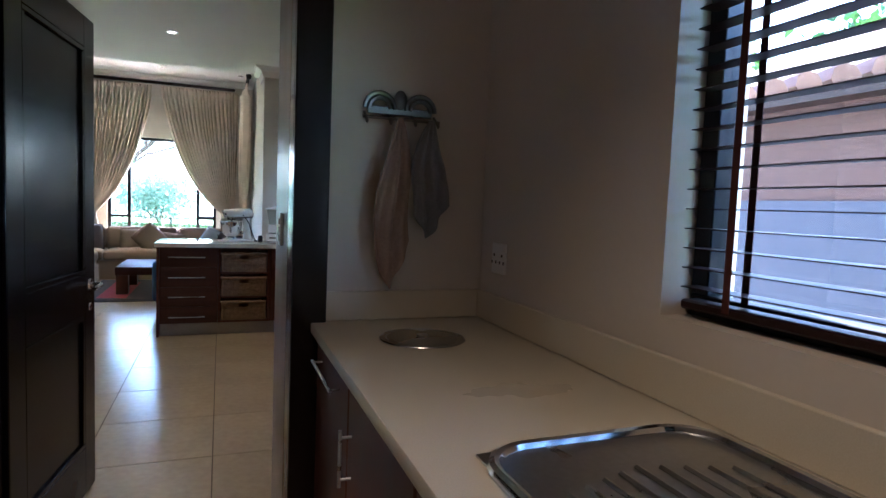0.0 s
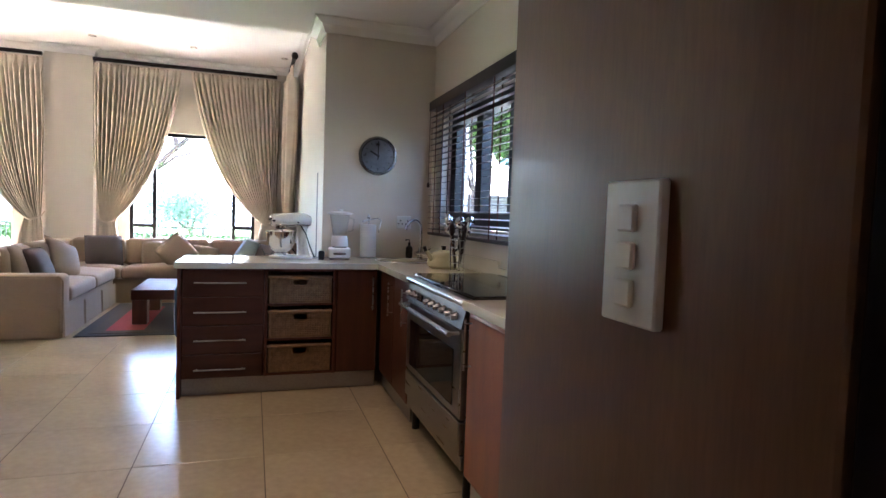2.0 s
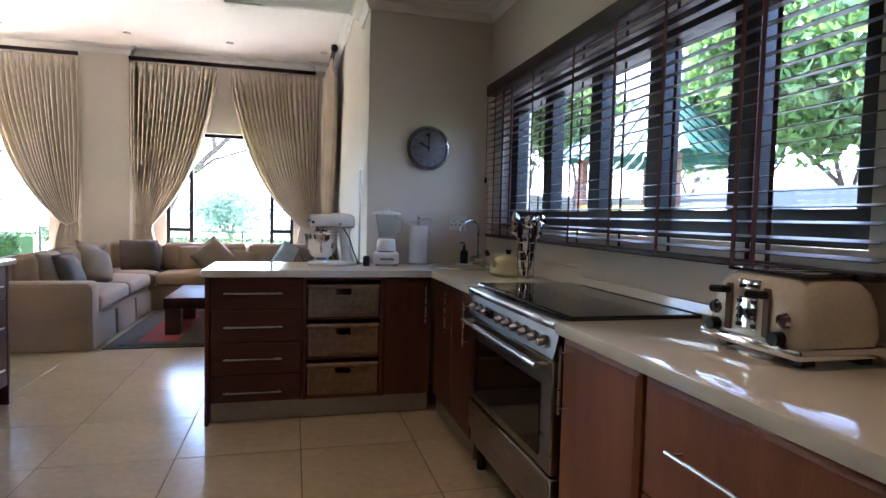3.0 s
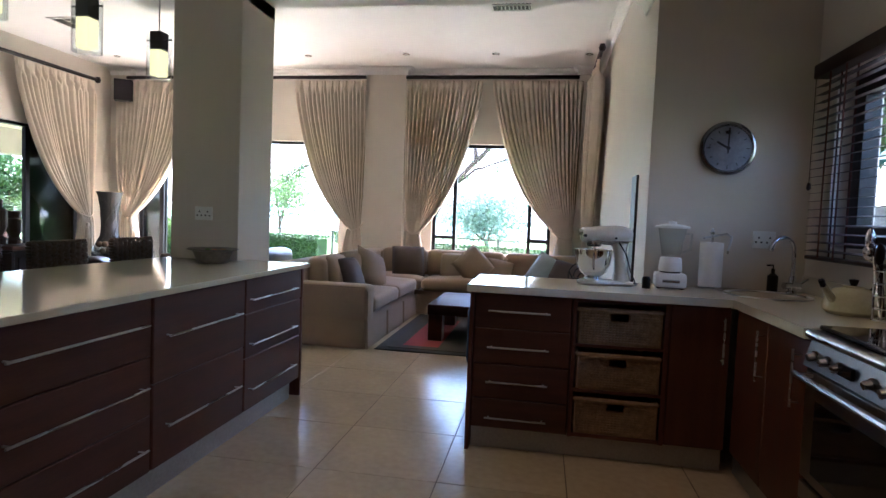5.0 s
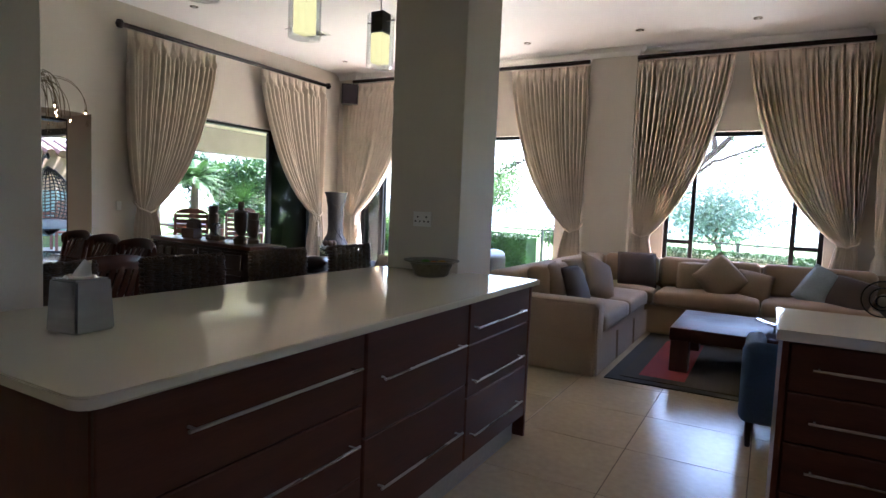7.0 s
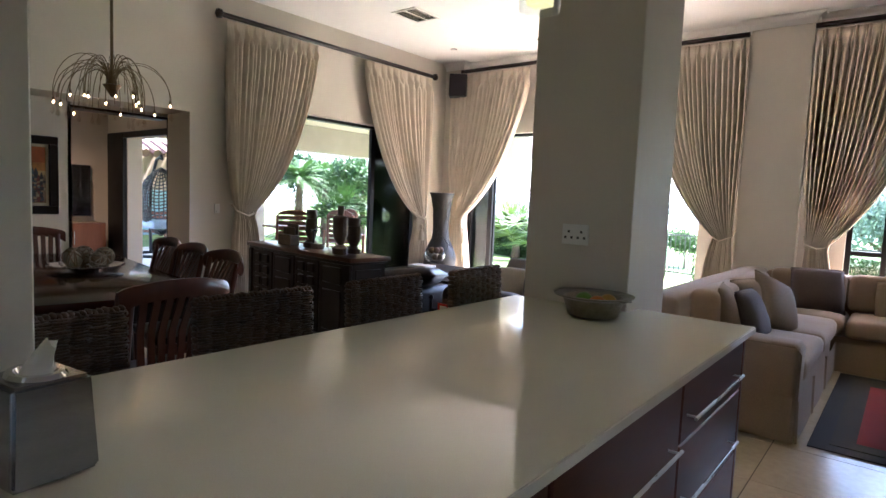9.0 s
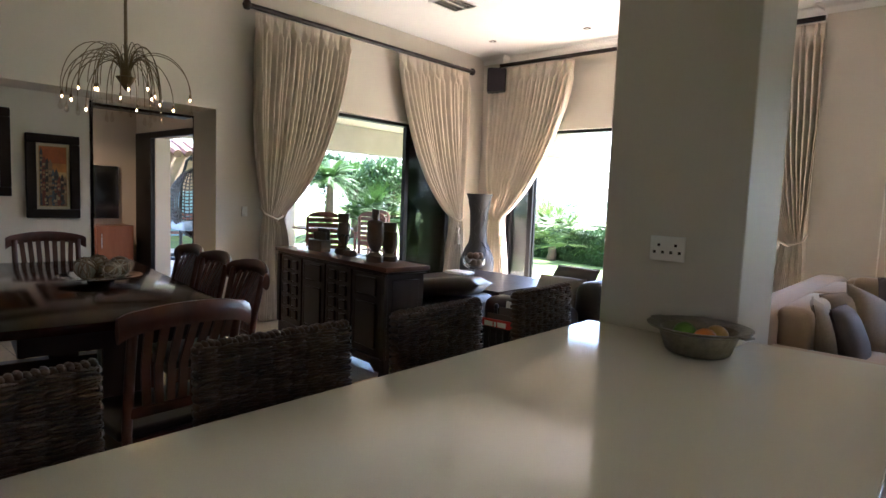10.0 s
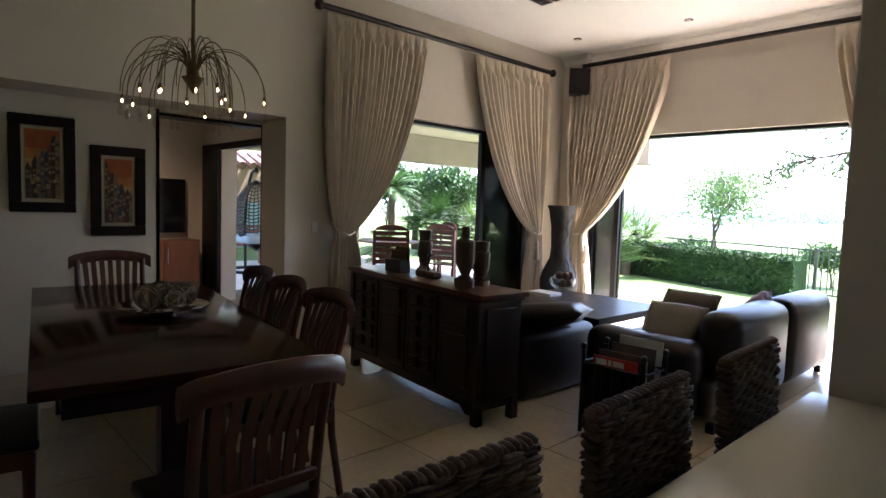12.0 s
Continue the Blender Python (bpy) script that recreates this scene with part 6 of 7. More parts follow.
part("tissue", bm, PLASTIC, tx, "crumpled white tissue", smooth=60)


# ---- blinds ----
def blind(name, x, y0, y1, z0, z1, label, tapes, tilt, pitch=0.042, depth=0.045):
    t = thing(name, 0, 0, 0, label, "blind")
    part("valance", boxes((x - 0.035, x + 0.045, y0 - 0.02, y1 + 0.02, z1 - 0.075, z1), bevel=0.008, seg=2), BLINDWOOD, t)
    part("bottom_rail", boxes((x - 0.025, x + 0.025, y0, y1, z0, z0 + 0.022), bevel=0.005), BLINDWOOD, t)
    c, s = math.cos(radians(tilt)) * depth / 2, math.sin(radians(tilt)) * depth / 2
    bm = bmesh.new()
    prism(bm, [(-c, -s - 0.0012), (c, s - 0.0012), (c, s + 0.0012), (-c, -s + 0.0012)], "y", 0, y1 - y0)
    me = mesh_of("slat", bm, BLINDWOOD)
    z = z0 + 0.05
    while z < z1 - 0.09:
        sl = new("slat", me)
        sl.parent = t
        sl.location = (x, y0, z)
        z += pitch
    tape = material("blind_tape", (0.085, 0.022, 0.018), 0.8, vary=0.2)
    for y in tapes:
        part("ladder_tape", boxes((x - 0.027, x - 0.0255, y - 0.009, y + 0.009, z0 + 0.01, z1 - 0.07), (x + 0.0255, x + 0.027, y - 0.009, y + 0.009, z0 + 0.01, z1 - 0.07)), tape, t, "dark red ladder tape")
    return t


b1 = blind("venetian_blind", 1.58, 4.92, 7.76, 1.09, 2.14, "dark reddish wooden venetian blind hanging half open at the kitchen window", [5.29, 5.37, 5.76, 6.10, 6.48, 6.97, 7.44, 7.60], 9, 0.044, 0.049)
part("pull_cord", tube(bmesh.new(), [(1.545, 7.74, 2.06), (1.545, 7.74, 1.50)], 0.002, 5), BLINDWOOD, b1)
part("cord_knob", lathe(bmesh.new(), [(0, 0), (0.012, 0.01), (0.008, 0.04), (0, 0.045)], 1.545, 7.74, 1.46, 10), BLINDWOOD, b1)
blind("venetian_blind", 1.33, 0.42, 2.41, 1.12, 2.12, "dark wooden venetian blind at the scullery window", [2.28, 1.7, 1.1, 0.6], 1, 0.044, 0.049)

# ---- scullery ----
# counter
solid("scullery_worktop", boxes((0.62, 1.268, -0.2, 3.418, 0.875, 0.91), bevel=0.004, seg=2), CREAMTOP, "smooth cream laminate scullery worktop", "worktop")
setting("trim_scullery_upstand", boxes((1.25, 1.268, -0.2, 3.40, 0.911, 1.015), (0.62, 1.268, 3.40, 3.418, 0.911, 1.015), bevel=0.002), CREAMTOP, "cream upstand behind the scullery worktop", category="trim")
for k, (a, b) in enumerate(((2.86, 3.40), (2.30, 2.858), (1.74, 2.298), (1.18, 1.738))):
    h = (a + 0.10, b - 0.10, 0.80, 0.80) if k == 0 else ((b - 0.05, b - 0.05, 0.60, 0.75) if k % 2 else (a + 0.05, a + 0.05, 0.60, 0.75))
    cabinet("scullery_cabinet", "x", -1, 0.645, 1.26, a, b, 0.10, 0.873, [(a + 0.002, b - 0.002, 0.105, 0.87, "door", h)], "mahogany scullery base unit with one plain door", group="scullery units")
solid("scullery_plinth", boxes((0.70, 0.72, 1.18, 3.40, 0, 0.10)), KICK, "plinth under the scullery units", "plinth")
hc = thing("waste_lid", 0.925, 3.09, 0.911, "round dark steel waste lid set in the worktop", "waste chute")
part("ring", lathe(bmesh.new(), [(0.115, 0), (0.118, 0.004), (0.135, 0.003), (0.137, 0)], seg=36), STEEL, hc)
part("lid", lathe(bmesh.new(), [(0.112, 0.0005), (0.112, 0.003), (0.02, 0.003), (0.018, 0.012), (0, 0.013), (0, 0.0005)], seg=36), STEEL, hc)
# ribbed drainer of the sink
dr = thing("sink_drainer", 0.965, 1.88, 0.911, "ribbed stainless sink drainer with a raised round rim", "sink")
bm = bmesh.new()
box(bm, -0.235, 0.235, -1.2, 0.36, 0.0, 0.004)
part("drainer_plate", bm, STEEL, dr)
bm = bmesh.new()
cr = 0.09
ring = [(-0.235, -1.2), (-0.235, 0.36 - cr)] + [(-0.235 + cr - cr * math.cos(a), 0.36 - cr + cr * math.sin(a)) for a in [k * math.pi / 12 for k in range(1, 7)]] + [(0.235 - cr + cr * math.sin(a), 0.36 - cr + cr * math.cos(a)) for a in [k * math.pi / 12 for k in range(0, 7)]] + [(0.235, -1.2)]
tube(bm, [(x, y, 0.006) for x, y in ring], 0.012, 8)
part("raised_rim", bm, CHROME, dr, "rounded shiny rim")
for k in range(9):
    x = -0.16 + k * 0.04
    part("rib", tube(bmesh.new(), [(x, -0.5, 0.004), (x, 0.24 - 0.012 * abs(k - 4), 0.004)], 0.006, 6), STEEL, dr)
# towel hooks
DULLCHROME = material("dull_chrome", (0.16, 0.15, 0.14), 0.3, metal=1.0, vary=0.3, bump=0.05)
hk = thing("hook_rail", 0.92, 3.415, 1.60, "ornate chrome hook rail on the scullery wall", "hook rail")
bm = bmesh.new()
for s in (-1, 1):
    for r0 in (0.055, 0.038):
        tube(bm, [(s * 0.075 + r0 * math.cos(a), -0.012, 0.065 + r0 * math.sin(a)) for a in [k * math.pi / 10 for k in range(11)]], 0.008, 6)
blob(bm, (0, -0.012, 0.10), (0.025, 0.01, 0.035), 10, 8)
box(bm, -0.12, 0.12, -0.012, -0.002, 0.045, 0.075, bevel=0.004)
part("scroll_plate", bm, DULLCHROME, hk)
part("rail", tube(bmesh.new(), [(-0.14, -0.035, 0.03), (0.14, -0.035, 0.03)], 0.006, 8), DULLCHROME, hk)
for x in (-0.13, -0.045, 0.045, 0.13):
    part("hook", tube(bmesh.new(), [(x, -0.004, 0.05), (x, -0.035, 0.03), (x, -0.055, 0.01), (x, -0.06, 0.03)], 0.005, 6), DULLCHROME, hk)


def towel(x, w, l, mat, label, seed):
    t = thing("tea_towel", x, 3.36, 1.63, label, "towel", "hanging towels")
    bm = bmesh.new()
    rows, cols = 26, 22
    g = []
    for j in range(rows + 1):
        v = j / rows
        ww = 0.012 + (w - 0.012) * min(1, v * 1.9) ** 0.75
        g.append([bm.verts.new(((u - 0.5) * ww + 0.012 * math.sin(v * 5 + seed), -0.014 * math.sin(u * 16 + seed + v) * (0.4 + v) - 0.012, -l * v * (1 - 0.55 * abs(u - 0.42) ** 1.2) )) for u in [i / cols for i in range(cols + 1)]])
    for a, b in zip(g, g[1:]):
        for i in range(cols):
            bm.faces.new((a[i], a[i + 1], b[i + 1], b[i]))
    ob = part("cloth", bm, mat, t, smooth=180)
    m = ob.modifiers.new("cloth", "SOLIDIFY")
    m.thickness = 0.003


towel(0.895, 0.13, 0.60, material("pink_towel", (0.42, 0.29, 0.21), 0.9, vary=0.2, bump=0.2, bump_scale=200), "faded pink tea towel hanging from a hook", 1)
towel(1.02, 0.12, 0.42, material("grey_towel", (0.27, 0.265, 0.27), 0.9, vary=0.3, bump=0.2, bump_scale=200), "grey striped tea towel hanging from a hook", 3)

# doorway casing and the open door
setting("door_casing", boxes((0.552, 0.672, 3.385, 3.419, 0, 2.20), (0.552, 0.599, 3.42, 3.535, 0, 2.12), (-0.42, -0.30, 3.385, 3.419, 0, 2.20), (-0.359, -0.31, 3.42, 3.535, 0, 2.12), (-0.30, 0.552, 3.385, 3.419, 2.08, 2.20), (-0.31, 0.552, 3.42, 3.535, 2.08, 2.119), bevel=0.004), BLACKWOOD, "glossy near-black wooden door casing", category="trim")
# leaf: local x along its width from the hinge, y across, z up
dl = tagged(new("door_1"), "dark glossy panelled wooden door standing open into the kitchen", "door", kind="structure")
dl.matrix_basis = pose(-0.315, 3.545, 0, 0, 0, 83)
Wd, Hd = 0.80, 2.06
part("door_stile", boxes((0.0, 0.12, -0.02, 0.02, 0.01, Hd), bevel=0.003), BLACKWOOD, dl)
part("door_stile", boxes((Wd - 0.12, Wd, -0.02, 0.02, 0.01, Hd), bevel=0.003), BLACKWOOD, dl)
for z0, z1 in ((0.01, 0.22), (0.80, 0.98), (Hd - 0.13, Hd)):
    part("door_rail", boxes((0.12, Wd - 0.12, -0.02, 0.02, z0, z1), bevel=0.003), BLACKWOOD, dl)
for z0, z1 in ((0.22, 0.80), (0.98, Hd - 0.13)):
    part("door_panel", boxes((0.12, Wd - 0.12, -0.008, 0.008, z0, z1)), BLACKWOOD, dl)
    for sd_ in (-1, 1):
        part("moulding", boxes((0.12, Wd - 0.12, sd_ * 0.014 - 0.006, sd_ * 0.014 + 0.006, z0, z0 + 0.02), (0.12, Wd - 0.12, sd_ * 0.014 - 0.006, sd_ * 0.014 + 0.006, z1 - 0.02, z1), (0.12, 0.14, sd_ * 0.014 - 0.006, sd_ * 0.014 + 0.006, z0 + 0.02, z1 - 0.02), (Wd - 0.14, Wd - 0.12, sd_ * 0.014 - 0.006, sd_ * 0.014 + 0.006, z0 + 0.02, z1 - 0.02), bevel=0.003), BLACKWOOD, dl)
for s in (-1, 1):
    bm = tube(bmesh.new(), [(Wd - 0.06, s * 0.02, 0.93), (Wd - 0.06, s * 0.065, 0.93), (Wd - 0.09, s * 0.072, 0.93), (Wd - 0.17, s * 0.070, 0.925)], 0.009, 10)


    part("door_handle", bm, CHROME, dl, "chrome lever handle")
    part("handle_rose", turn_all(lathe(bmesh.new(), [(0, 0), (0.026, 0), (0.024, 0.008), (0, 0.009)], seg=20), pose(Wd - 0.06, s * 0.02, 0.93, -90 * s)), CHROME, dl)
    part("keyhole_plate", turn_all(lathe(bmesh.new(), [(0, 0), (0.018, 0), (0.016, 0.005), (0, 0.006)], seg=16), pose(Wd - 0.06, s * 0.02, 0.83, -90 * s)), CHROME, dl)

# ---- passage beyond the alcove ----
wall_run("wall_passage_end", "y", -10.35, -10.2, 6.0, 9.3, 0, 2.7, [])
wall_run("wall_passage_side", "x", 5.9, 6.0, -10.35, -7.45, 0, 2.7, [])
wall_run("wall_passage_patio", "x", 9.1, 9.3, -10.2, -7.45, 0, 2.7, [(-9.56, -7.75, 0.0, 2.0)])
setting("ceiling_passage", boxes((-10.35, -7.45, 5.9, 9.3, 2.45, 2.6)), WHITE, "white passage ceiling")
setting("door_casing_alcove", boxes((-7.46, -7.25, 7.60, 7.63, 0, 2.10), (-7.28, -7.252, 8.552, 8.62, 0, 2.075), (-7.46, -7.252, 7.632, 8.55, 2.05, 2.075)), DARKWOOD, "dark frame lining the alcove doorway", category="trim")
setting("trim_patio_door", boxes((-10.08, -9.57, 9.04, 9.098, 0, 2.07), (-9.57, -7.75, 9.04, 9.098, 1.99, 2.07), (-7.745, -7.66, 9.04, 9.098, 0, 2.07), bevel=0.004), BLACK, "black frame of the passage's patio door", category="trim")
pc = thing("low_cupboard", -10.19, 8.50, 0, "low orange-brown cupboard on a plinth with two doors", "cupboard")
part("body", boxes((0, 0.35, -0.5, 0.42, 0.12, 0.80)), WOOD_PANEL, pc)
part("plinth", boxes((0.02, 0.32, -0.48, 0.40, 0.0, 0.119)), KICK, pc)
for a, b in ((-0.49, -0.045), (-0.04, 0.41)):
    d = part("door", boxes((0.351, 0.367, a, b, 0.13, 0.79), bevel=0.003), material("orange_wood", (0.28, 0.10, 0.04), 0.35, vary=0.2, stretch=(6, 6, 1)), pc)
    part("handle", tube(bmesh.new(), [(0.385, (b - 0.05) if a < -0.3 else (a + 0.05), 0.5), (0.385, (b - 0.05) if a < -0.3 else (a + 0.05), 0.7)], 0.006, 6), STEEL, d)
ps = thing("television", -10.19, 8.48, 0.88, "black framed screen above the low cupboard", "television")
part("screen", boxes((0, 0.05, -0.45, 0.36, 0, 0.72), bevel=0.004), BLACKGLASS, ps)


# ---- patio and garden ----
setting("pavement_terrace", boxes((-14.5, -7.10, 2.0, 15.2, -0.115, -0.03), (-7.10, 2.5, 13.03, 14.6, -0.115, -0.03), bevel=0.01), PAVE, "pale terrace paving around the house", category="pavement")
# the beam's shade is put into a greyer copy of the outside paint
setting("wall_patio_beam", boxes((-11.3, -10.9, 9.3, 16.0, 2.22, 2.75), (-10.9, -7.04, 15.6, 16.0, 2.22, 2.75)), material("shaded_beam_plaster", (0.33, 0.29, 0.25), 0.85, vary=0.1), "plastered beige beam over the covered patio")
setting("ceiling_patio", boxes((-11.3, -7.04, 9.32, 16.0, 2.76, 2.9)), PAINT_OUT, "flat plastered roof of the covered patio")
# added roof that keeps the sun off the side patio and far wall
setting("ceiling_side_patio", boxes((-18.4, -11.31, 9.32, 16.0, 2.76, 2.9)), PAINT_OUT, "flat plastered roof added to shade the side patio")
for i, (x, y) in enumerate(((-11.1, 12.0),)):
    setting("column_%d" % (i + 1), boxes((x - 0.22, x + 0.22, y - 0.22, y + 0.22, -0.03, 2.22), bevel=0.01), PAINT_OUT, "square cream plastered patio column", category="column")
RR = material("patio_chair_wood", (0.16, 0.05, 0.025), 0.5, vary=0.3)
def patio_chair():
    t = thing("patio_chair", 0, 0, 0, "reddish slatted wooden patio armchair", "chair", "patio chairs")
    for x in (-0.25, 0.25):
        for y in (-0.22, 0.22):
            part("leg", boxes((x - 0.022, x + 0.022, y - 0.022, y + 0.022, 0, 0.62 if y > 0 else 1.0), bevel=0.003), RR, t)
        part("armrest", boxes((x - 0.03, x + 0.03, -0.24, 0.26, 0.62, 0.645), bevel=0.004), RR, t)
    for k in range(7):
        part("seat_slat", boxes((-0.23, 0.23, -0.2 + k * 0.062, -0.155 + k * 0.062, 0.40, 0.42)), RR, t)
    for k in range(6):
        w = 0.228
        part("back_slat", boxes((-w, w, -0.235, -0.215, 0.50 + k * 0.085, 0.565 + k * 0.085), bevel=0.003), RR, t)
    prism_bm = prism(bmesh.new(), [(-0.25, 1.0)] + [(0.25 * math.cos(a), 1.0 + 0.09 * math.sin(a)) for a in [math.pi - k * math.pi / 8 for k in range(9)]][1:], "y", -0.24, -0.21)
    part("arched_top", prism_bm, RR, t)
    return t


pch = patio_chair()
pch.matrix_basis = pose(-9.0, 11.50, -0.03, 0, 0, 52)
for x, y, r in ((-9.9, 13.3, 170), (-9.1, 12.75, 20), (-13.6, 11.6, 120)):
    copy_thing(pch, pose(x, y, -0.03, 0, 0, r))
ptb = thing("patio_table", -10.1, 12.3, -0.03, "dark round patio table", "table")
part("tabletop", lathe(bmesh.new(), [(0, 0.72), (0.55, 0.72), (0.55, 0.75), (0, 0.75)], seg=32), RR, ptb)
part("pedestal", lathe(bmesh.new(), [(0.25, 0), (0.25, 0.03), (0.05, 0.05), (0.05, 0.719), (0, 0.719)], seg=16), BLACK, ptb)
# hanging egg chair
BARKD = material("egg_chair_fibre", (0.03, 0.02, 0.016), 0.5, vary=0.3)
eg = thing("egg_chair", -12.6, 11.0, -0.03, "dark woven hanging egg chair on a curved stand", "chair")
part("stand", tube(bmesh.new(), [(-0.45, 0, 0.04), (-0.5, 0, 0.8), (-0.42, 0, 1.5), (-0.2, 0, 1.9), (0, 0, 1.98), (0.02, 0, 1.9)], 0.03, 10), BLACK, eg)
part("stand_ring", tube(bmesh.new(), [(0.5 * math.cos(a), 0.5 * math.sin(a), 0.03) for a in [k * math.tau / 28 for k in range(29)]], 0.03, 8), BLACK, eg)
bm = bmesh.new()
for k in range(20):
    a = math.radians(60) + k * math.radians(240) / 19
    tube(bm, [(0.42 * math.sin(math.pi * v) ** 0.7 * math.cos(a), 0.42 * math.sin(math.pi * v) ** 0.7 * math.sin(a), 0.40 + 1.35 * v) for v in [i / 14 for i in range(15)]], 0.013, 5)
for j in range(1, 20):
    v = j / 20
    r = 0.42 * math.sin(math.pi * v) ** 0.7
    tube(bm, [(r * math.cos(a), r * math.sin(a), 0.40 + 1.35 * v + 0.02 * math.sin(6 * a)) for a in [math.radians(60 + 240 * i / 20) for i in range(21)]], 0.013, 5)
part("woven_shell", bm, BARKD, eg, kind="stuff")
part("cushion", soft_box(-0.28, 0.28, -0.3, 0.3, 0.55, 0.72, 0.06), CUSH_BLUE, eg)

gs = thing("glass_screen", -17.6, 12.2, -0.1, "pale frosted glass balustrade at the patio's far edge", "balustrade")
for k in range(4):
    part("pane", boxes((-0.01, 0.01, -3.0 + k * 1.5, -1.55 + k * 1.5, 0.1, 1.35), bevel=0.003), material("frosted_glass", (0.20, 0.30, 0.32), 0.2, vary=0.05, bump=0), gs)
    part("post", boxes((-0.03, 0.03, -3.04 + k * 1.5, -3.005 + k * 1.5, 0, 1.4)), STEEL, gs)
bench = thing("patio_bench", -14.4, 11.9, -0.03, "reddish slatted wooden patio lounger with a pale cushion", "bench", rz=60)
for k in range(9):
    part("seat_slat", boxes((-0.8, 0.8, -0.3 + k * 0.075, -0.245 + k * 0.075, 0.34, 0.36)), RR, bench)
for k in range(4):
    part("back_slat", boxes((-0.8, 0.8, 0.37, 0.39, 0.42 + k * 0.1, 0.49 + k * 0.1)), RR, bench)
for x in (-0.75, 0.7):
    for y in (-0.28, 0.33):
        part("leg", boxes((x, x + 0.06, y, y + 0.06, 0, 0.8 if y > 0 else 0.34)), RR, bench)
# patio far wall with a tiled eave
setting("wall_far_house", boxes((-19.2, -18.9, 5.0, 15.5, -0.1, 2.4)), material("tan_paint", (0.26, 0.185, 0.12), 0.8, vary=0.08), "beige plastered wall of the neighbouring wing")
TERRA = material("roof_tiles", (0.20, 0.12, 0.09), 0.8, vary=0.4, scale=4)
bm = bmesh.new()
for k in range(30):
    y = 5.2 + k * 0.34
    tube(bm, [(-18.55, y, 2.32), (-19.6, y, 2.72)], 0.13, 8)
setting("roof_far_house", bm, TERRA, "clay tile eave of the neighbouring wing", category="roof")

# hedge along the fence
HA, HB = Vector((-13.5, 20.35, 0)), Vector((9.0, 13.55, 0))
HD = (HB - HA).normalized()
HN = Vector((-HD.y, HD.x, 0))


def leaf_cloud(name, pts, size, mat, parent, seed, label=""):
    """Many small folded leaves at points, joined."""
    rnd = random.Random(seed)
    verts, faces = [], []
    for p in pts:
        d = Vector((rnd.gauss(0, 1), rnd.gauss(0, 1), rnd.gauss(0, 0.8))).normalized()
        u = d.orthogonal().normalized()
        u.rotate(Matrix.Rotation(rnd.uniform(0, 6.28), 3, d))
        s = size * rnd.uniform(0.6, 1.4)
        w = d.cross(u) * s * 0.45
        n0 = len(verts)
        verts += [p - u * s, p + w + d * s * 0.15, p + u * s, p - w + d * s * 0.15]
        faces += [(n0, n0 + 1, n0 + 2), (n0, n0 + 2, n0 + 3)]
    me = bpy.data.meshes.new(name)
    me.from_pydata([tuple(v) for v in verts], [], faces)
    me.materials.append(mat)
    ob = new(name, me)
    ob.parent = parent
    return tagged(ob, label, kind="stuff")


def hedge(a, b, h, seed):
    t = thing("hedge", *(HA + HD * a).xy, -0.12, "dense clipped dark green hedge along the garden fence", "hedge", "garden hedges")
    L, rnd = b - a, random.Random(seed)
    core = bmesh.new()
    box(core, 0.05, L - 0.05, -0.20, 0.20, 0, h - 0.08)
    rot = Matrix.Rotation(math.atan2(HD.y, HD.x), 4, "Z")
    turn_all(core, rot)
    part("hedge_core", core, LEAF_DK, t)
    pts = []
    for _ in range(int(L * 2100)):
        x, z = rnd.uniform(0, L), rnd.uniform(0, h)
        y = -0.24 + rnd.gauss(0, 0.025) if rnd.random() < 0.7 else rnd.uniform(-0.24, 0.24)
        if y > -0.2:
            z = h - abs(rnd.gauss(0, 0.04))
        pts.append(rot @ Vector((x, y, z)))
    leaf_cloud("hedge_leaves", pts, 0.032, LEAF_DK, t, seed)


TOT = (HB - HA).length
hedge(0, 8.75, 0.80, 1)
hedge(9.75, 16.0, 0.78, 2)
# fence in front of the hedge
fence = thing("garden_fence", *HA.xy, -0.12, "slim grey metal fence with vertical bars", "fence")
rot = Matrix.Rotation(math.atan2(HD.y, HD.x), 4, "Z")
FM = material("fence_paint", (0.07, 0.075, 0.06), 0.6, vary=0.15)
for z in (0.12, 0.90):
    part("fence_rail", turn_all(boxes((0, 16.5, 0.26, 0.285, z, z + 0.03)), rot), FM, fence)
bar = mesh_of("fence_bar", turn_all(boxes((-0.008, 0.008, 0.265, 0.28, 0.15, 0.90)), rot), FM)
post = mesh_of("fence_post", turn_all(boxes((-0.025, 0.025, 0.25, 0.295, 0, 0.95)), rot), FM)
k = 0
while k * 0.11 < 16.5:
    x = k * 0.11
    if 8.0 < x < 11.2 or 15.5 < x < 17:
        o = new("fence_bar", bar)
        o.parent = fence
        o.location = HD * x
    if k % 20 == 0:
        o = new("fence_post", post)
        o.parent = fence
        o.location = HD * x
    k += 1


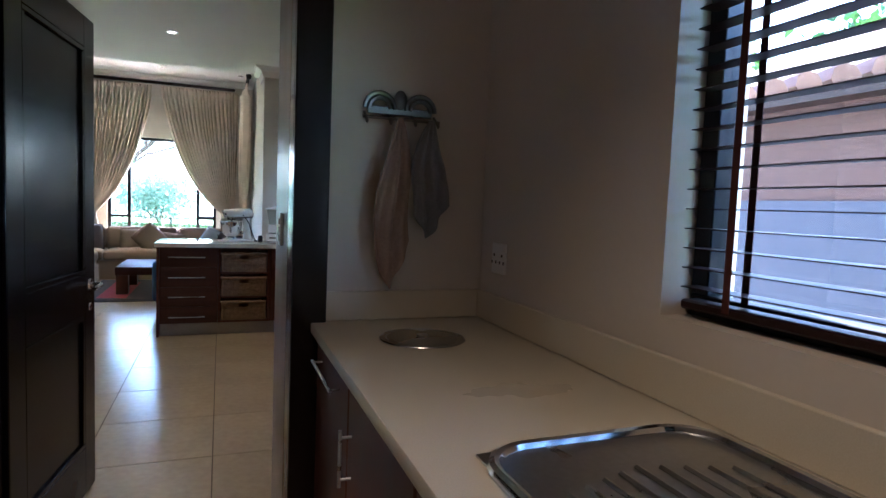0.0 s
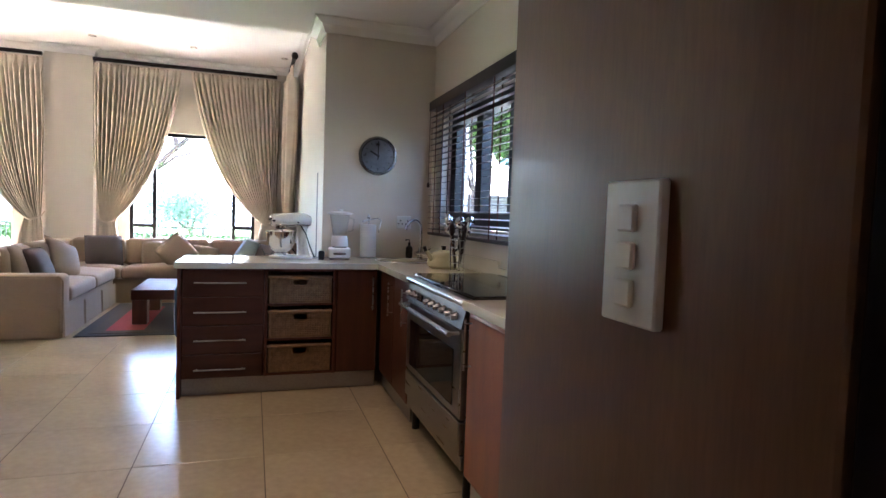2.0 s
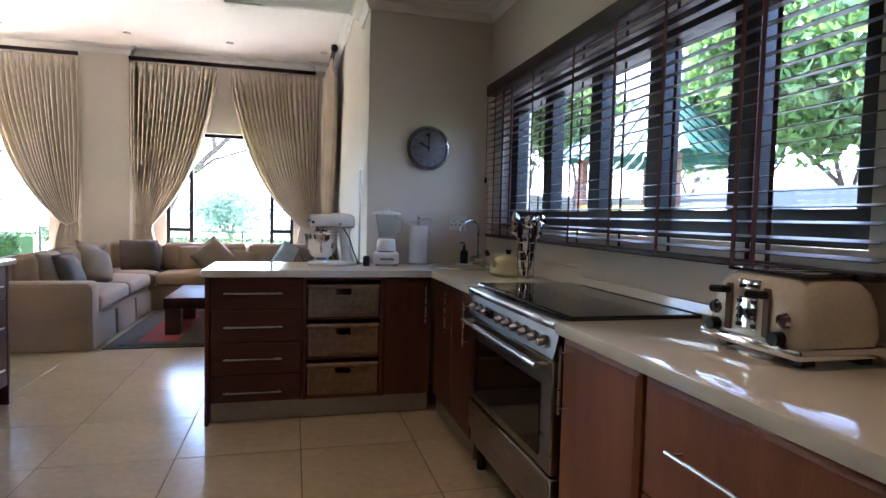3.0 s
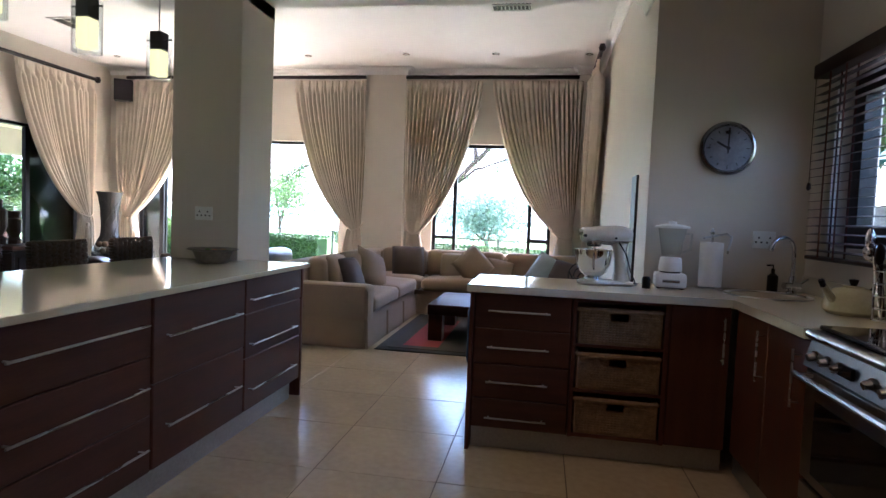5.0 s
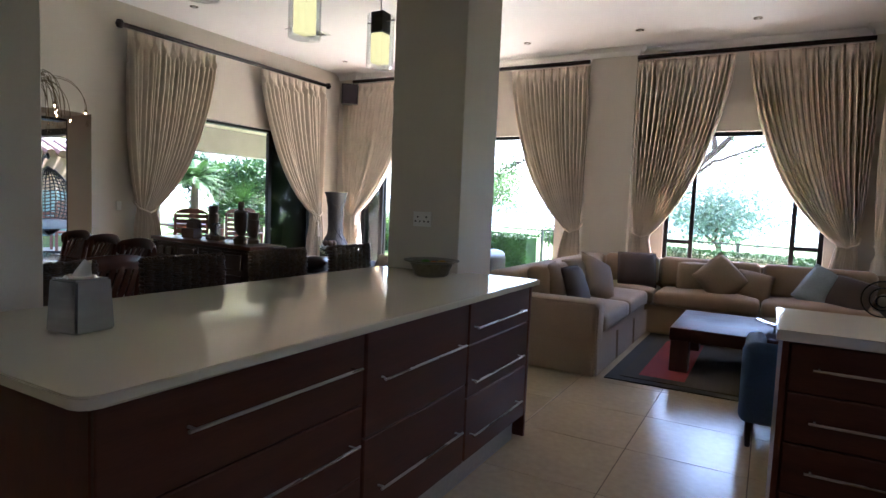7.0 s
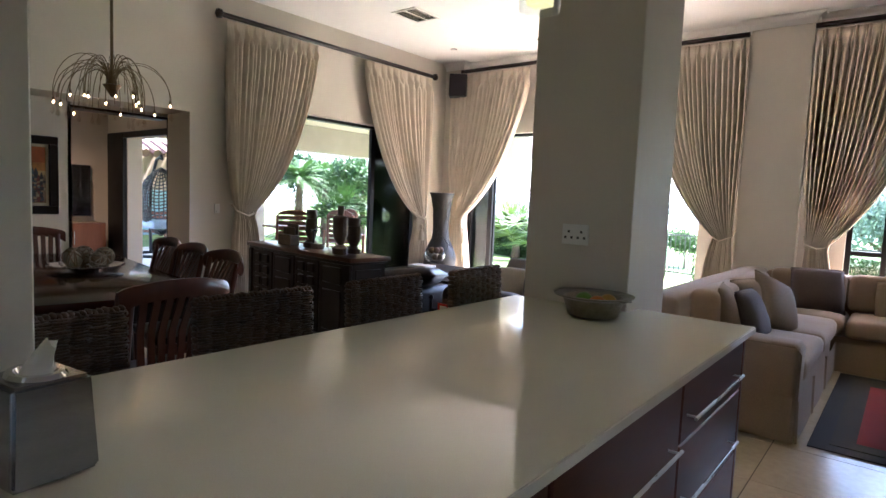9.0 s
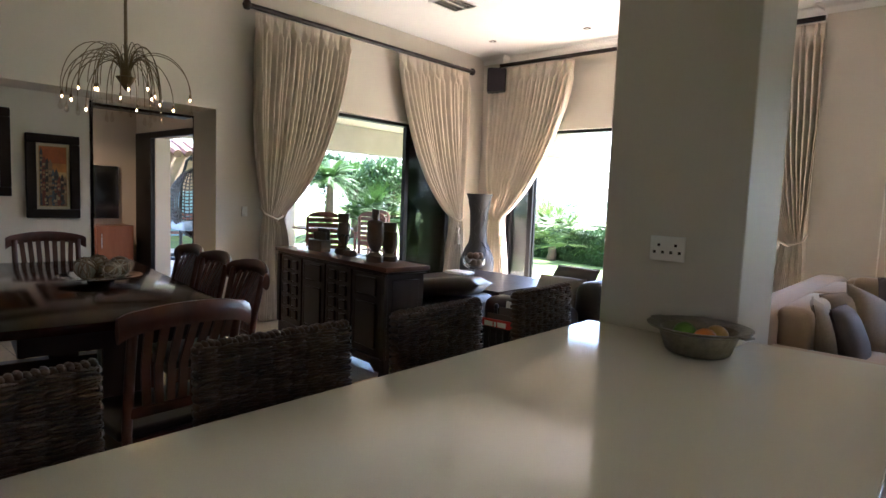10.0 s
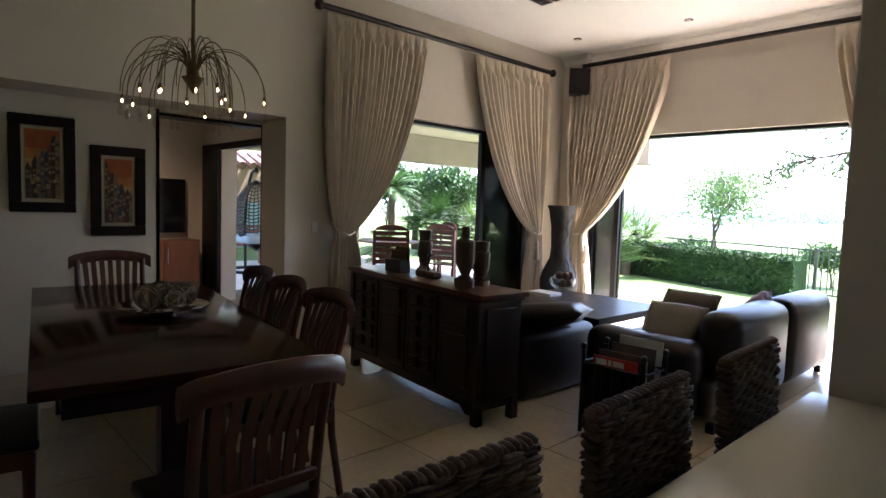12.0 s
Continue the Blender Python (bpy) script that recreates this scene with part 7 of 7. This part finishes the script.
def leafy_tree(name, x, y, z, h, r, seed, label, mat=LEAF, n=5200, lean=0.0, leaf=0.05, trunk=0.09, bare=False, squash=0.55, cat="tree"):
    """A tapered trunk with forking limbs; leaves gather round the limb ends."""
    t = thing(name, x, y, z, label, cat)
    rnd = random.Random(seed)
    bm = bmesh.new()
    tips = []

    def limb(p, d, l, rad, depth):
        pts = [p]
        q = p.copy()
        for i in range(4):
            d = (d + Vector((rnd.uniform(-0.25, 0.25), rnd.uniform(-0.25, 0.25), rnd.uniform(-0.08, 0.18)))).normalized()
            q = q + d * l / 4
            pts.append(q.copy())
        tube(bm, pts, rad, 6, rad * 0.55)
        if depth == 0:
            tips.extend(pts[1:])
            return
        for k in range(3):
            e = (d + Vector((rnd.uniform(-1, 1), rnd.uniform(-1, 1), rnd.uniform(-0.25, 0.5)))).normalized()
            limb(pts[-1 - (k % 2)], e, l * rnd.uniform(0.6, 0.85), rad * 0.55, depth - 1)
    limb(Vector((0, 0, 0)), Vector((lean, 0, 1)).normalized(), h * 0.38, trunk, 3)
    part("trunk", bm, BARK, t)
    pts = []
    for i in range(n):
        c = rnd.choice(tips)
        g = Vector((rnd.gauss(0, 1), rnd.gauss(0, 1), rnd.gauss(0, 0.7))) * r * 0.13
        pts.append(c + g)
    leaf_cloud("crown", pts, leaf, mat, t, seed + 1)
    return t


leafy_tree("garden_tree", -9.17, 24.0, -0.12, 2.75, 4.0, 11, "small spreading garden tree behind the hedge", n=3800, leaf=0.055, trunk=0.08, mat=material("young_leaves", (0.14, 0.22, 0.07), 0.6, vary=0.4, transl=0.3))
leafy_tree("garden_tree", -1.2, 20.0, -0.12, 2.0, 3.4, 12, "broad bushy grey-green tree beyond the fence", n=6000, mat=material("grey_green_leaves", (0.20, 0.29, 0.22), 0.6, vary=0.4, transl=0.2))
bt = thing("big_tree", -2.3, 15.6, -0.12, "large dark-barked tree with long bare spreading limbs", "tree")
DARKBARK = material("dark_bark", (0.055, 0.042, 0.035), 0.9, vary=0.4, scale=8, bump=0.6, bump_scale=30)
O = Vector((-2.3, 15.6, -0.12))
rnd = random.Random(4)
bm = bmesh.new()
ends = []


def bough(pts, r0, r1, twigs):
    pts = [Vector(p) - O for p in pts]
    fine = []
    for a, b in zip(pts, pts[1:]):
        for i in range(5):
            p = a.lerp(b, i / 5)
            fine.append(p + Vector((rnd.uniform(-1, 1), rnd.uniform(-1, 1), rnd.uniform(-1, 1))) * 0.025 * (b - a).length)
    fine.append(pts[-1])
    tube(bm, fine, r0, 7, r1)
    for k in range(twigs):
        i = rnd.randrange(len(fine) // 2, len(fine))
        p = fine[i]
        d = (fine[i] - fine[i - 1]).normalized()
        q = [p]
        d = (d + Vector((rnd.uniform(-1, 1), rnd.uniform(-0.8, 0.8), rnd.uniform(-0.7, 0.6)))).normalized()
        for j in range(4):
            d = (d + Vector((rnd.uniform(-0.4, 0.4), rnd.uniform(-0.4, 0.4), rnd.uniform(-0.3, 0.3)))).normalized()
            q.append(q[-1] + d * 0.11)
        tube(bm, q, 0.012, 4, 0.004)
        ends.extend(q[1:])


bough([(-2.3, 15.6, -0.12), (-2.12, 15.6, 1.0), (-1.75, 15.6, 1.8), (-0.85, 15.6, 2.75), (-0.3, 15.7, 3.6)], 0.085, 0.03, 8)
bough([(-1.75, 15.6, 1.8), (-1.2, 15.7, 2.2), (-0.6, 15.8, 2.45), (-0.1, 15.8, 2.5)], 0.035, 0.01, 14)
bough([(-2.12, 15.6, 1.0), (-2.5, 15.6, 1.8), (-3.1, 15.5, 2.5), (-3.6, 15.5, 3.2)], 0.06, 0.03, 6)
bough([(-2.5, 15.6, 1.8), (-3.3, 15.5, 2.22), (-4.15, 15.5, 2.29), (-4.9, 15.5, 2.08)], 0.035, 0.008, 16)
bough([(-3.1, 15.5, 2.5), (-3.7, 15.5, 2.62), (-4.3, 15.5, 2.72), (-4.7, 15.5, 2.86)], 0.03, 0.008, 14)
bough([(-1.2, 15.6, 2.4), (-1.3, 15.6, 3.0), (-1.1, 15.6, 3.8)], 0.05, 0.02, 6)
part("trunk", bm, DARKBARK, bt)
leaf_cloud("leaves", [rnd.choice(ends) + Vector((rnd.gauss(0, 1), rnd.gauss(0, 1), rnd.gauss(0, 1))) * 0.05 for _ in range(2200)], 0.03, LEAF, bt, 22)
for k, (x, y) in enumerate(((-5.3, 20.5), (-3.9, 20.3), (-7.9, 19.4))):
    leafy_tree("shrub", x, y, -0.12, 0.9, 1.0, 40 + k, "light green rounded shrub beyond the fence", n=2000, trunk=0.03, cat="shrub")


def palm(x, y, z, h, n, length, seed, label, fan=False, mat=LEAF):
    t = thing("palm", x, y, z, label, "palm tree")
    rnd = random.Random(seed)
    if h > 0.1:
        part("trunk", tube(bmesh.new(), [(0, 0, 0), (0.03, 0, h / 2), (0, 0.02, h)], 0.13, 10, 0.09), BARK, t)
    verts, faces = [], []

    def quad(a, b, w):
        n0 = len(verts)
        verts.extend([a - w, a + w, b])
        faces.append((n0, n0 + 1, n0 + 2))
    for k in range(n):
        a = k * 2.399 + rnd.uniform(-0.2, 0.2)
        el = rnd.uniform(-0.1, 1.25)
        d = Vector((math.cos(a) * math.cos(el), math.sin(a) * math.cos(el), math.sin(el)))
        L = length * rnd.uniform(0.8, 1.15)
        side = d.cross(Vector((0, 0, 1))).normalized()
        if fan:
            base = Vector((0, 0, h)) + d * L * 0.45
            quad(Vector((0, 0, h)), base, side * 0.008)
            up = side.cross(d).normalized()
            for j in range(26):
                b = -1.9 + j * 3.8 / 25
                e = d * math.cos(b) + side * math.sin(b) + up * rnd.uniform(-0.1, 0.1)
                tip = base + e * L * 0.62 - Vector((0, 0, 0.12 * L * rnd.random()))
                quad(base, tip, (side if abs(b) < 0.8 else up) * 0.016)
        else:
            prev = Vector((0, 0, h))
            for j in range(1, 13):
                s = j / 12
                p = Vector((0, 0, h)) + d * L * s - Vector((0, 0, 0.55 * L * s * s * (1.1 - 0.4 * math.sin(el))))
                dirv = (p - prev).normalized()
                quad(prev, p, side * 0.012)
                for sg in (-1, 1):
                    for q in (0, 0.5):
                        o = prev.lerp(p, q)
                        quad(o, o + (side * sg * 0.75 + dirv * 0.6 - Vector((0, 0, 0.25))).normalized() * L * 0.30 * math.sin(math.pi * min(0.95, s + 0.08)) ** 0.6, dirv * 0.018)
                prev = p
    me = bpy.data.meshes.new("fronds")
    me.from_pydata([tuple(v) for v in verts], [], faces)
    me.materials.append(mat)
    o = new("fronds", me)
    o.parent = t
    tagged(o, "", kind="stuff")
    return t


LIGHTLEAF = material("light_palm_leaves", (0.10, 0.17, 0.035), 0.5, vary=0.3, transl=0.35)
palm(-9.05, 18.60, -0.12, 0.35, 30, 1.75, 51, "fan palm with bright green leaves behind the hedge", True, LIGHTLEAF)
palm(-16.6, 18.4, -0.12, 2.0, 40, 1.5, 52, "feathery palm with an arching crown")
palm(-15.6, 16.6, -0.12, 1.9, 40, 1.2, 53, "tall spiky palm at the garden edge")
palm(-14.8, 17.6, -0.12, 0.7, 30, 1.4, 54, "low fan palm in the border", True)
palm(-14.0, 18.6, -0.12, 0.6, 26, 1.3, 55, "bright fan palm in the border", True, LIGHTLEAF)
palm(-16.0, 19.6, -0.12, 1.2, 28, 1.5, 56, "dense palm in the border", False, LIGHTLEAF)
palm(-13.3, 14.6, -0.1, 0.35, 30, 0.8, 57, "small cycad with stiff bright fronds", False, LIGHTLEAF)
for k in range(13):
    leafy_tree("shrub", -21.0 + k * 0.72, 17.0 + 0.28 * k + 1.2 * math.sin(k * 2.0), -0.12, 2.7 + 0.5 * math.sin(k * 3.1), 1.4, 70 + k, "thick green border shrub", n=2600, trunk=0.04, mat=(LEAF, LIGHTLEAF, LEAF_DK)[k % 3], cat="shrub", leaf=0.07)

# far land: lake, far bank, wooded hills
setting("water_lake", boxes((-160, 160, 48, 120, -0.98, -0.10)), WATER, "pale lake beyond the garden", category="water")
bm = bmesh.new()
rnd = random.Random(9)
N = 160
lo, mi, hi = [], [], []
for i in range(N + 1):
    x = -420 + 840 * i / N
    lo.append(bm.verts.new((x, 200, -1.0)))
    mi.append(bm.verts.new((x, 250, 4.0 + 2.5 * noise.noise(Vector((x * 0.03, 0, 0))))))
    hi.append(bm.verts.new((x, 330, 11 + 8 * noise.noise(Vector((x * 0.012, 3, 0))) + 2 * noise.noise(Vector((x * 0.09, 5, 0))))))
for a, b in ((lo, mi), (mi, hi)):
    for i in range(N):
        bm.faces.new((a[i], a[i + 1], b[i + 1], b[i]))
# distance haze is put into the pale colour of the hills
setting("backdrop_hills", bm, material("far_woods_haze", (0.55, 0.60, 0.60), 0.95, vary=0.4, scale=0.05, fine=0.2, fine_scale=2.0), "wooded hills beyond the lake with haze in their colour", category="hills")
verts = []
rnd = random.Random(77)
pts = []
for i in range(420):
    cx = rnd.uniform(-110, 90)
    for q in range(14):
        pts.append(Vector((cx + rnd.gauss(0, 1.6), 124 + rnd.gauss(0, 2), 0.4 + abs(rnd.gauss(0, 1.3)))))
# far trees get the same haze through a pale leaf colour
leaf_cloud("far_trees", pts, 0.5, material("haze_tinted_leaves", (0.55, 0.62, 0.60), 0.9, vary=0.2), None, 5, "line of trees on the far bank of the lake")["category"] = "trees"

# outside the kitchen window: wall, green roof, foliage
setting("ground_service_yard", boxes((1.86, 16.0, -1.0, 19.2, -0.118, -0.02)), material("yard_paving", (0.09, 0.085, 0.08), 0.8, vary=0.2), "paved service yard", category="pavement")
setting("wall_yard", boxes((7.0, 7.2, 4.9, 13.0, -0.02, 1.75)), material("grey_yard_wall", (0.13, 0.14, 0.16), 0.8, vary=0.1), "pale grey yard wall")
setting("wall_yard_end", boxes((1.9, 16.0, 19.0, 19.2, -0.02, 1.9)), material("dull_yard_plaster", (0.22, 0.20, 0.18), 0.8, vary=0.15), "plastered wall at the end of the service yard")
setting("wall_neighbour", boxes((3.6, 3.8, -2.0, 4.6, -0.02, 1.45)), material("lilac_grey_wall", (0.05, 0.057, 0.085), 0.8, vary=0.05), "smooth grey-blue lower wall of the neighbouring house")
setting("wall_neighbour_upper", boxes((3.62, 3.8, -2.0, 4.6, 1.45, 2.02)), material("terracotta_wall", (0.075, 0.042, 0.035), 0.8, vary=0.08), "terracotta plastered upper wall of the neighbouring house")
bm = bmesh.new()
for k in range(32):
    tube(bm, [(3.42, -1.9 + k * 0.21, 2.10), (5.0, -1.9 + k * 0.21, 2.75)], 0.08, 8)
setting("roof_neighbour", bm, TERRA, "brown clay tile roof edge of the neighbouring house", category="roof")
setting("roof_gutter", boxes((3.40, 3.55, -2.0, 4.6, 2.00, 2.06)), DARKWOOD, "dark eave board", category="roof")
GREENR = material("green_roof_sheet", (0.015, 0.085, 0.065), 0.5, vary=0.3)
pg = thing("play_house", 6.5, 12.9, -0.02, "timber play tower with a green corrugated hipped roof", "play tower", rz=22)
pg.matrix_basis = pg.matrix_basis @ Matrix.Diagonal((1.3, 1.3, 1.08, 1))
for k in range(4):
    bm = bmesh.new()
    n = 16
    for i in range(n):
        a, b = -1.08 + i * 2.16 / n, -1.08 + (i + 1) * 2.16 / n
        m, lift = (a + b) / 2, 0.03 * (i % 2)
        # a sheet strip from the eave up to the hip
        t0, t1 = 1 - abs(a) / 1.08, 1 - abs(b) / 1.08
        v = [bm.verts.new(p) for p in ((a, -1.08, 2.12 + lift), (b, -1.08, 2.12 + lift), (b, -1.08 + 1.08 * t1, 2.12 + lift + 1.2 * t1), (a, -1.08 + 1.08 * t0, 2.12 + lift + 1.2 * t0))]
        bm.faces.new(list(dict.fromkeys(v)))
    bmesh.ops.solidify(bm, geom=bm.faces[:], thickness=0.015)
    part("roof_sheet", turn_all(bm, Matrix.Rotation(k * math.pi / 2, 4, "Z")), GREENR, pg, "green corrugated roof", smooth=20)
for x in (-0.75, 0.75):
    for y in (-0.7, 0.7):
        part("post", boxes((x - 0.05, x + 0.05, y - 0.05, y + 0.05, 0, 2.15)), RR, pg)
part("deck", boxes((-0.8, 0.8, -0.75, 0.75, 0.95, 1.02)), RR, pg)
part("side_board", boxes((-0.8, -0.76, -0.75, 0.75, 1.02, 1.4)), material("yellow_board", (0.5, 0.33, 0.05), 0.6), pg)
leafy_tree("yard_tree", 8.4, 9.2, 0.0, 4.2, 2.4, 91, "leafy tree over the yard wall", n=9000, mat=LIGHTLEAF, leaf=0.11)
leafy_tree("yard_tree", 10.6, 17.2, 0.0, 5.0, 2.8, 92, "leafy tree over the yard wall", n=8000, mat=LIGHTLEAF, leaf=0.10)
leafy_tree("yard_tree", 8.4, 6.3, 0.0, 4.0, 2.2, 93, "leafy tree over the yard wall", n=7200, leaf=0.10)
leafy_tree("yard_tree", 5.2, 16.6, 0.0, 5.0, 2.6, 95, "thin leafy tree over the yard wall", n=7500, mat=LIGHTLEAF, leaf=0.09)
leafy_tree("yard_tree", 9.6, 11.6, 0.0, 5.2, 3.0, 96, "dense sunlit tree over the yard wall", n=8000, mat=LIGHTLEAF, leaf=0.13)
leafy_tree("yard_tree", 9.9, 14.4, 0.0, 5.4, 3.0, 97, "dense sunlit tree over the yard wall", n=8000, leaf=0.13)
leafy_tree("yard_tree", 7.6, 17.6, 0.0, 5.0, 3.0, 98, "dense sunlit tree over the yard wall", n=7000, mat=LIGHTLEAF, leaf=0.12)
leafy_tree("yard_tree", 6.8, 3.3, 1.0, 3.2, 1.8, 94, "leafy tree behind the tiled roof", n=3200, leaf=0.08)

# ---- floor tiles, laid one by one ----
tile = mesh_of("floor_tile", boxes((0.0025, 0.5975, 0.0025, 0.5975, -0.0039, 0.0), bevel=0.0012), TILE)
for i in range(-12, 5):
    for j in range(-14, 11):
        x, y = -0.9 + 0.6 * i, 6.9 + 0.6 * j
        if y + 0.6 < 2.4 and x < -1.8 or x > 1.7 or (y > 8.2 and x > 0.8):
            continue
        o = new("floor_tile", tile)
        o.parent = floor
        o.location = (x, y, 0)
